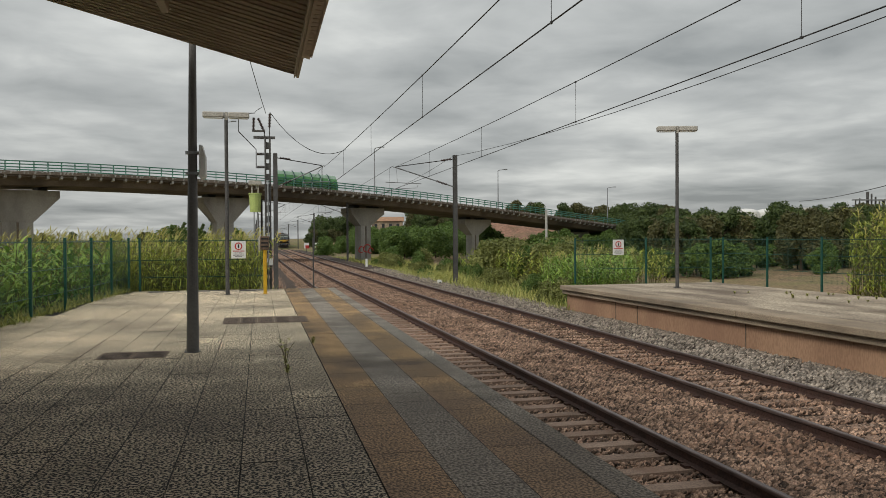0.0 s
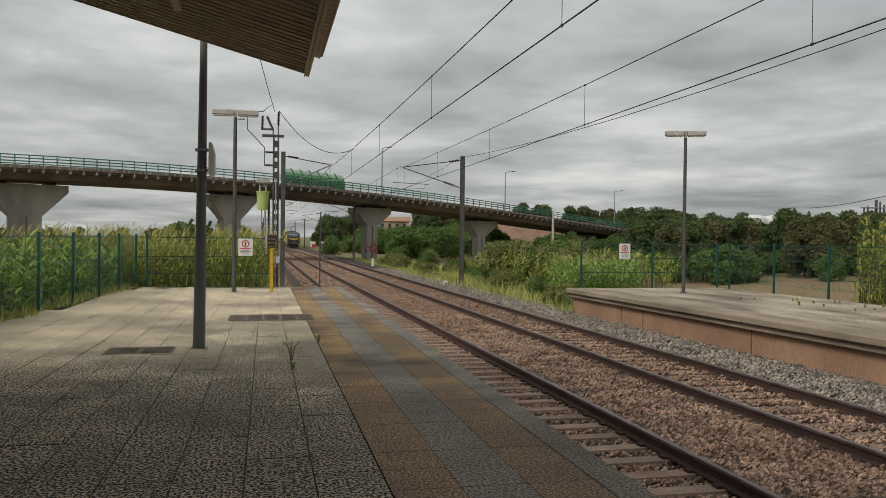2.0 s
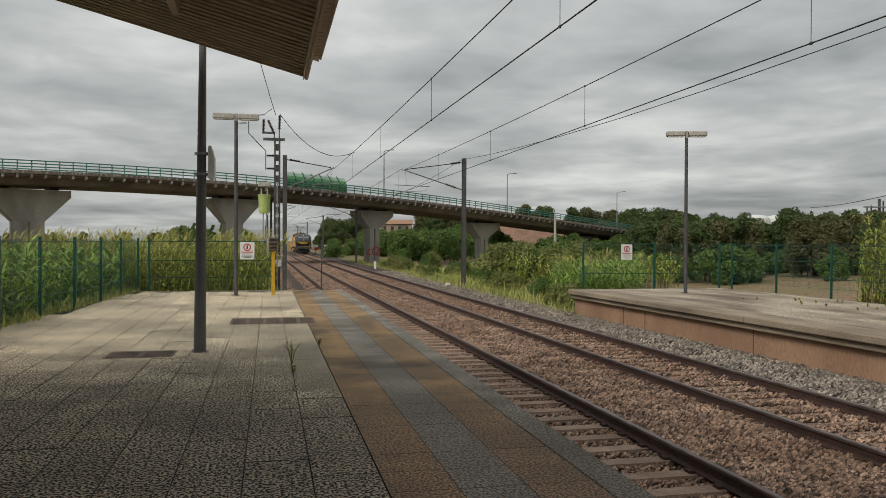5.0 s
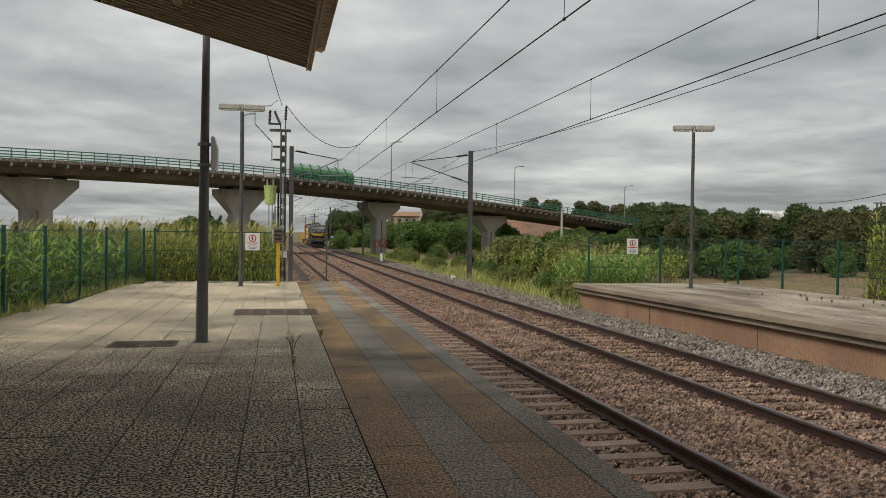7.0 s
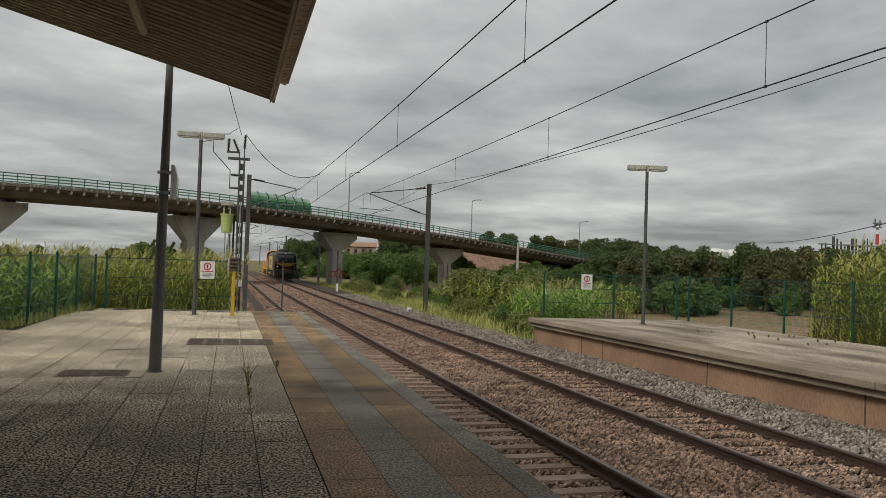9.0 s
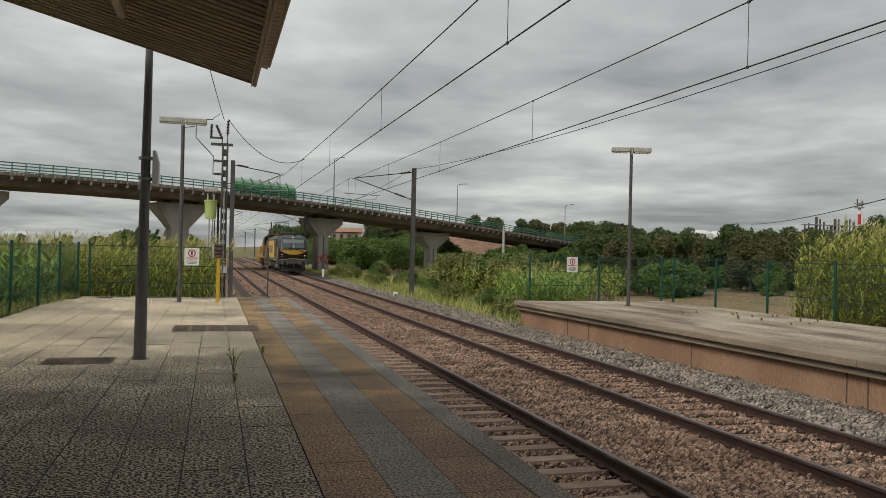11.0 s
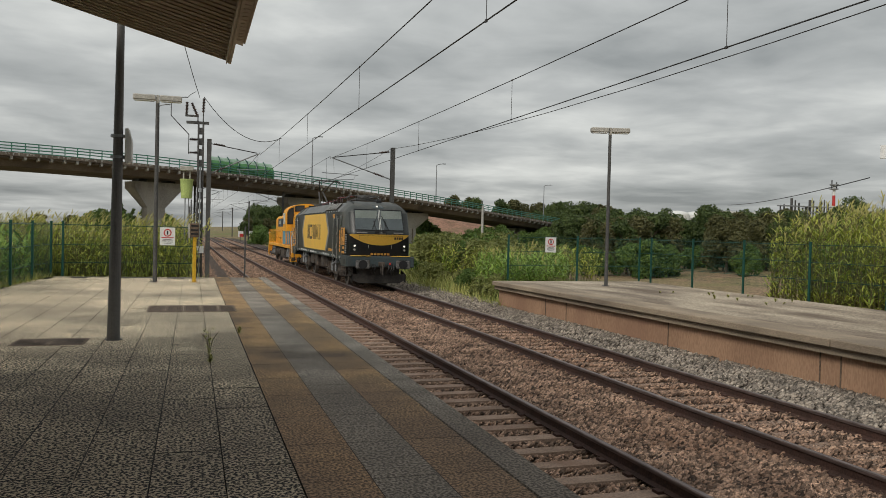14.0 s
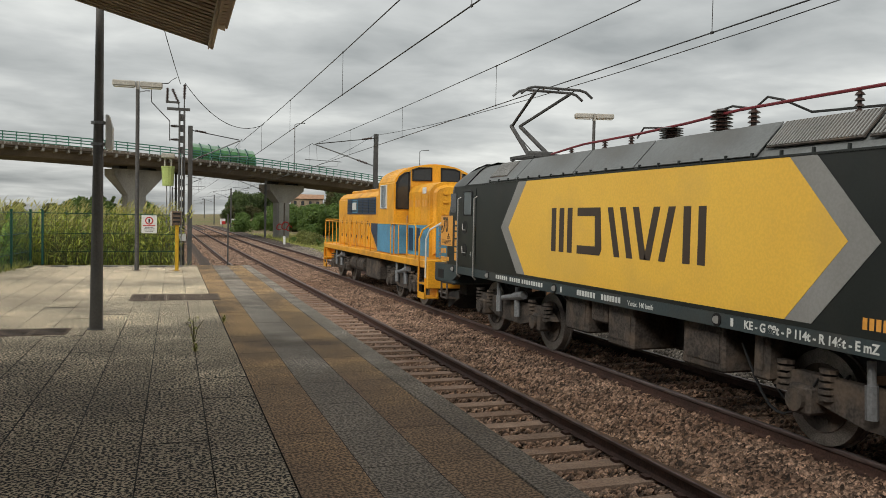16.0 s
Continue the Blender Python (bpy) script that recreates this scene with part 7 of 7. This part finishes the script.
def build_bogie(parent, yc, half, r, name):
    """Bogie frame with axle boxes, springs and dampers, and its wheel pairs, which turn."""
    bm = B()
    for s in (-1, 1):
        prism(bm, [(-half - 0.55, 0.62), (-half - 0.2, 0.85), (half + 0.2, 0.85), (half + 0.55, 0.62), (half + 0.2, 0.62), (0.55, 0.40), (-0.55, 0.40), (-half - 0.2, 0.62)], (s * 1.12 - 0.07, yc, 0), (0, 1, 0), (0, 0, 1), (0.14, 0, 0))
    box(bm, -1.05, 1.05, yc - 0.35, yc + 0.35, 0.45, 0.85)
    fr = part(name, bm, M["bogie"], parent, "grime-covered bogie frame")
    for dy in (-half, half):
        bm = B()
        box(bm, -1.30, -1.0, yc + dy - 0.17, yc + dy + 0.17, 0.38, 0.72, 0.04)
        rod(bm, (-1.31, yc + dy, r), (-1.36, yc + dy, r), 0.13, seg=12)
        part("axle_box", bm, M["bogie"], fr)
        for e in (-0.32, 0.32):
            bm = B()
            for k in range(5):
                rod(bm, (-1.18, yc + dy + e, 0.60 + k * 0.075), (-1.18, yc + dy + e, 0.645 + k * 0.075), 0.10, seg=10)
            part("spring", bm, M["bogie"], fr)
    bm = B()
    rod(bm, (-1.30, yc - 0.9, 1.02), (-1.30, yc + 0.15, 0.86), 0.06, seg=10)
    rod(bm, (-1.30, yc - 0.9, 1.02), (-1.30, yc - 0.45, 0.95), 0.085, seg=10)
    part("yaw_damper", bm, M["galv"], fr, "grey yaw damper")
    for e in (-0.55, 0.4):
        bm = B()
        rod(bm, (-1.28, yc + e, 0.55), (-1.28, yc + e + 0.03, 1.15), 0.045, seg=8)
        rod(bm, (-1.28, yc + e, 0.55), (-1.28, yc + e + 0.02, 0.9), 0.065, seg=8)
        part("damper", bm, M["galv"], fr)
    out = []
    for dy in (-half, half):
        bm = B()
        for s in (-1, 1):
            a = s * 0.80
            rod(bm, (a, 0, 0), (a + s * 0.13, 0, 0), r, seg=36)
            rod(bm, (a - s * 0.03, 0, 0), (a, 0, 0), r + 0.03, seg=36)
            rod(bm, (a + s * 0.131, 0, 0), (a + s * 0.15, 0, 0), r * 0.72, seg=24, mi=1)
            for k in range(8):
                q = k * math.pi / 4
                rod(bm, (a + s * 0.15, math.cos(q) * r * 0.5, math.sin(q) * r * 0.5), (a + s * 0.165, math.cos(q) * r * 0.5, math.sin(q) * r * 0.5), 0.03, seg=6, mi=1)
        rod(bm, (-0.8, 0, 0), (0.8, 0, 0), 0.09, seg=10, mi=1)
        w = part("wheelset", bm, [M["tread"], M["bogie"]], fr, "worn steel wheels on an axle")
        w.location = (0, yc + dy, r)
        out.append((w, yc + dy, r))
    return out


def build_shunter():
    S = thing("diesel_locomotive", pose(LOCO_X, 0, RAIL_Z), "orange diesel shunting locomotive with blue panels and a tall cab", "locomotive")
    a, b = 18.4, 33.2
    bm = B()
    box(bm, -1.42, 1.42, a, b, 1.16, 1.36, 0.02)
    fr = part("frame", bm, M["orange"], S, "orange frame and footplate")
    bm = B()
    box(bm, -1.0, 1.0, a + 0.3, b - 0.3, 0.80, 1.155)
    part("underframe", bm, M["soot"], fr, "sooty underframe")
    for y, s in ((a, -1), (b, 1)):
        bm = B()
        box(bm, -1.42, 1.42, y - 0.06, y + 0.06, 0.62, 1.40, 0.02)
        part("buffer_beam", bm, M["orange"], fr)
        for x in (-0.875, 0.875):
            bm = B()
            rod(bm, (x, y, 1.06), (x, y + s * 0.36, 1.06), 0.11, seg=12)
            rod(bm, (x, y + s * 0.36, 1.06), (x, y + s * 0.41, 1.06), 0.24, seg=18)
            part("buffer", bm, M["orange"], fr, "orange round buffer")
    for y in (a + 0.05, b - 0.75):
        bm = B()
        for z in (0.35, 0.72):
            box(bm, -1.45, -1.05, y, y + 0.65, z, z + 0.03)
        box(bm, -1.46, -1.43, y, y + 0.65, 0.33, 0.50)
        for e in (0.0, 0.62):
            box(bm, -1.46, -1.42, y + e, y + e + 0.03, 0.33, 1.16)
        box(bm, -1.10, -1.06, y, y + 0.65, 0.33, 1.16)
        part("step", bm, M["orange"], fr)
    # long hood behind the cab
    hx = 0.95
    bm = B()
    prism(bm, [(-hx, 1.36), (hx, 1.36), (hx, 3.25), (0.72, 3.48), (-0.72, 3.48), (-hx, 3.25)], (0, 24.05, 0), (1, 0, 0), (0, 0, 1), (0, 8.35, 0))
    bmesh.ops.bevel(bm, geom=[e for e in bm.edges], offset=0.05, segments=2, affect="EDGES")
    hood = part("long_hood", bm, M["orange"], S, "orange engine hood")
    bm = B()
    box(bm, -0.55, 0.55, 24.1, 31.6, 3.47, 3.60, 0.03)
    part("hood_top_casing", bm, M["orange"], hood)
    bm = B()
    box(bm, -0.42, 0.42, 24.4, 25.7, 3.58, 3.86, 0.04)
    part("exhaust_casing", bm, M["orange"], hood)
    bm = B()
    rod(bm, (0.0, 27.6, 3.58), (0.0, 27.6, 3.80), 0.17, seg=12)
    part("exhaust", bm, M["soot"], hood)
    bm = B()
    side_box(bm, -hx - 0.002, 25.85, 30.6, 2.62, 3.24, 0.012)
    part("hood_panel", bm, M["darkblue"], hood, "dark blue radiator panel with grilles")
    for i in range(5):
        bm = B()
        y0 = 25.95 + i * 0.93
        side_box(bm, -hx - 0.014, y0, y0 + 0.82, 2.68, 3.18, 0.02, 0.0)
        g = part("hood_grille", bm, M["blue"] if i == 3 else M["darkblue"], hood)
        bm = B()
        for k in range(8):
            side_box(bm, -hx - 0.034, y0 + 0.04, y0 + 0.78, 2.71 + k * 0.058, 2.735 + k * 0.058, 0.012)
        part("louvre", bm, M["black"], g)
    bm = B()
    side_box(bm, -hx - 0.05, 28.82, 29.5, 2.80, 3.08, 0.008)
    part("logo_plate", bm, M["pale"], hood, "small pale plate")
    bm = B()
    plate(bm, [(24.06, 1.40), (25.6, 1.40), (26.9, 2.30), (24.06, 2.30)], -hx - 0.003, 0.008)
    part("hood_chevron", bm, M["darkblue"], hood, "dark blue slanted panel")
    for i in range(6):
        y0 = 26.9 + i * 0.9
        bm = B()
        side_box(bm, -hx - 0.002, y0, y0 + 0.82, 1.48, 2.52, 0.018, 0.0)
        dr = part("hood_door", bm, M["orange"], hood)
        for z in (1.7, 2.25):
            bm = B()
            side_box(bm, -hx - 0.021, y0 + 0.06, y0 + 0.12, z, z + 0.12, 0.02)
            part("latch", bm, M["bogie"], dr)
    # cab with arched roof
    y0, y1 = 22.0, 24.0
    arch = [(-1.36, 1.36), (1.36, 1.36), (1.36, 3.62), (1.26, 3.82), (1.05, 4.0), (0.7, 4.14), (0.3, 4.21), (0.0, 4.23), (-0.3, 4.21), (-0.7, 4.14), (-1.05, 4.0), (-1.26, 3.82), (-1.36, 3.62)]
    bm = B()
    prism(bm, arch, (0, y0, 0), (1, 0, 0), (0, 0, 1), (0, y1 - y0, 0))
    bmesh.ops.bevel(bm, geom=[e for e in bm.edges], offset=0.035, segments=2, affect="EDGES")
    cab = part("cab", bm, M["orange"], S, "orange driver's cab with an arched roof")
    bm = B()
    prism(bm, [(-1.0, 3.62), (1.0, 3.62), (0.75, 3.80), (-0.75, 3.80)], (0, y1 - 0.01, 0), (1, 0, 0), (0, 0, 1), (0, 0.5, 0))
    part("roof_fairing", bm, M["orange"], cab)

    def front_pane(name, pts, seal=0.028):
        bm = B()
        prism(bm, pts, (0, y0 - 0.012, 0), (1, 0, 0), (0, 0, 1), (0, 0.012, 0))
        w = part(name, bm, M["glass_dark"], cab, "dark cab window")
        bm = B()
        chain(bm, [(x, y0 - 0.02, z) for x, z in (*pts, pts[0])], seal, 5)
        part("window_frame", bm, M["black"], w)
        return w
    for s in (-1, 1):
        front_pane("cab_door_window", [(s * 0.90, 2.80), (s * 1.29, 2.80), (s * 1.29, 3.60), (s * 1.20, 3.78), (s * 1.05, 3.90), (s * 0.90, 3.96)])
        front_pane("cab_window", [(s * 0.16, 3.70), (s * 0.78, 3.70), (s * 0.78, 4.02), (s * 0.60, 4.08), (s * 0.16, 4.10)])
        bm = B()
        chain(bm, [(s * 0.86, y0 - 0.012, 1.45), (s * 0.86, y0 - 0.012, 4.0)], 0.012, 5)
        chain(bm, [(s * 0.95, y0 - 0.06, 1.9), (s * 0.95, y0 - 0.06, 2.6)], 0.014, 5)
        part("door_handrail", bm, M["steelbright"], cab)
    bm = B()
    side_box(bm, -1.362, 22.85, 23.55, 2.82, 3.55, 0.012)
    sw = part("side_window", bm, M["glass"], cab, "narrow pale cab side window")
    bm = B()
    chain(bm, [(-1.378, 22.85, 2.82), (-1.378, 23.55, 2.82), (-1.378, 23.55, 3.55), (-1.378, 22.85, 3.55), (-1.378, 22.85, 2.82)], 0.03, 5)
    part("window_frame", bm, M["pale"], sw)
    bm = B()
    side_box(bm, -1.362, 22.02, 23.98, 1.40, 2.31, 0.008)
    part("cab_band", bm, M["blue"], cab, "light blue band")
    bm = B()
    box(bm, -1.33, -0.94, y0 - 0.012, y0 - 0.002, 1.40, 2.31)
    part("cab_front_band", bm, M["blue"], cab)
    # short hood towards the cab front
    sx = 0.89
    bm = B()
    prism(bm, [(-sx, 1.36), (sx, 1.36), (sx, 3.30), (0.76, 3.48), (0.5, 3.58), (-0.5, 3.58), (-0.76, 3.48), (-sx, 3.30)], (0, 19.7, 0), (1, 0, 0), (0, 0, 1), (0, 2.29, 0))
    front = [e for e in bm.edges if all(v.co.y < 19.8 for v in e.verts)]
    bmesh.ops.bevel(bm, geom=front, offset=0.16, segments=3, affect="EDGES")
    sh = part("short_hood", bm, M["orange"], S, "rounded orange short hood")
    bm = B()
    side_box(bm, -sx - 0.002, 19.88, 21.98, 1.40, 2.31, 0.008)
    part("hood_band", bm, M["blue"], sh, "light blue band")
    bm = B()
    box(bm, -0.74, 0.74, 19.688, 19.70, 1.40, 2.31)
    part("hood_front_band", bm, M["blue"], sh)
    for k, (ya, yb) in enumerate(((20.0, 20.62), (20.68, 21.3), (21.36, 21.92))):
        bm = B()
        side_box(bm, -sx - 0.002, ya, yb, 2.36, 3.22, 0.014)
        dr = part("hood_door", bm, M["orange"], sh)
        bm = B()
        side_box(bm, -sx - 0.011, ya + 0.08, yb - 0.08, 1.52, 2.22, 0.012)
        part("locker_door", bm, M["darkblue"] if k else M["blue"], sh)
        for q in (0.1, 0.34):
            bm = B()
            side_box(bm, -sx - 0.017, ya + q, ya + q + 0.18, 2.86, 3.06, 0.008)
            part("vent", bm, M["badge"], dr)
    bm = B()
    side_box(bm, -sx - 0.02, 20.15, 20.5, 3.24, 3.42, 0.008)
    part("data_plate", bm, M["white"], sh, "small white plate")
    for z in (2.62, 2.95, 3.2):
        bm = B()
        box(bm, -0.55, -0.40, 19.66, 19.70, z, z + 0.06, 0.008)
        part("hinge", bm, M["orange"], sh)
    # railings
    for ya, yb in ((19.6, 22.25), (24.9, 28.0), (28.4, 33.1)):
        part("railing", _railing(-1.38, ya, yb), M["orange"], S, "orange tubular handrail")
    bm = B()
    chain(bm, [(-1.38, 33.1, 1.36), (-1.38, 33.1, 2.40), (1.38, 33.1, 2.40), (1.38, 33.1, 1.36)], 0.022, 5)
    part("end_railing", bm, M["orange"], S)
    for ya in (18.45, 19.05):
        bm = B()
        chain(bm, [(-1.44, ya, 0.9), (-1.44, ya, 1.95), (-1.38, ya - 0.1, 2.2), (-1.05, ya - 0.1, 2.4)], 0.025, 6)
        part("grab_rail", bm, M["pale"] if ya < 19 else M["orange"], S, "bent grab rail by the steps")
    bm = B()
    box(bm, -1.25, 1.25, 24.2, 26.0, 0.38, 1.10, 0.06)
    part("fuel_tank", bm, M["bogie"], S, "grimy fuel tank")
    for y in (26.3, 27.45):
        bm = B()
        rod(bm, (-1.0, y, 0.78), (-1.0, y + 1.0, 0.78), 0.30, seg=16)
        part("air_tank", bm, M["bogie"], S, "round grey air tank")
    wheels = []
    for yc in (21.4, 30.6):
        wheels += build_bogie(S, yc, 1.25, 0.50, "bogie_frame")
    return S, wheels


def _railing(x, y0, y1):
    bm = B()
    chain(bm, [(x, y0, 1.32), (x, y0, 2.25), (x, y0 + 0.08, 2.33), (x, y1 - 0.08, 2.33), (x, y1, 2.25), (x, y1, 1.32)], 0.022, 5)
    n = max(1, int((y1 - y0) / 0.75))
    for i in range(1, n):
        y = y0 + (y1 - y0) * i / n
        rod(bm, (x, y, 1.32), (x, y, 2.33), 0.016, seg=5)
    return bm


loco, loco_wheels = build_loco()
shunter, shunter_wheels = build_shunter()


# ---- movement ----
# distance of the leading headlights from the camera's cross line
TRAIN = [(0, 214.0), (2, 193.8), (4, 171.2), (6.5, 141.0), (8, 121.6), (9, 107.8), (11.5, 72.3), (12.5, 57.4), (13.5, 41.8), (14.5, 26.0), (15, 17.9), (15.5, 9.9), (16, 2.1)]


def train_y(t):
    """Smooth place of the train at t seconds (cubic through the rows)."""
    ts, ys = [r[0] for r in TRAIN], [r[1] for r in TRAIN]
    i = max(0, min(len(ts) - 2, next((k for k in range(len(ts) - 1) if t <= ts[k + 1]), len(ts) - 2)))

    def slope(k):
        k0, k1 = max(0, k - 1), min(len(ts) - 1, k + 1)
        return (ys[k1] - ys[k0]) / (ts[k1] - ts[k0])
    h = ts[i + 1] - ts[i]
    u = (t - ts[i]) / h
    return (2 * u ** 3 - 3 * u * u + 1) * ys[i] + (u ** 3 - 2 * u * u + u) * h * slope(i) + (3 * u * u - 2 * u ** 3) * ys[i + 1] + (u ** 3 - u * u) * h * slope(i + 1)


def motions():
    for ob in (loco, shunter):
        walk(ob, [(k * 0.5, pose(LOCO_X, train_y(k * 0.5), RAIL_Z)) for k in range(33)])
    for w, y, r in (*loco_wheels, *shunter_wheels):
        rows = []
        for k in range(481):
            t = k / 30
            turn = math.degrees((TRAIN[0][1] - train_y(t)) / r) % 360
            rows.append((t, pose(0, y, r, turn)))
        walk(w, rows)


motions()
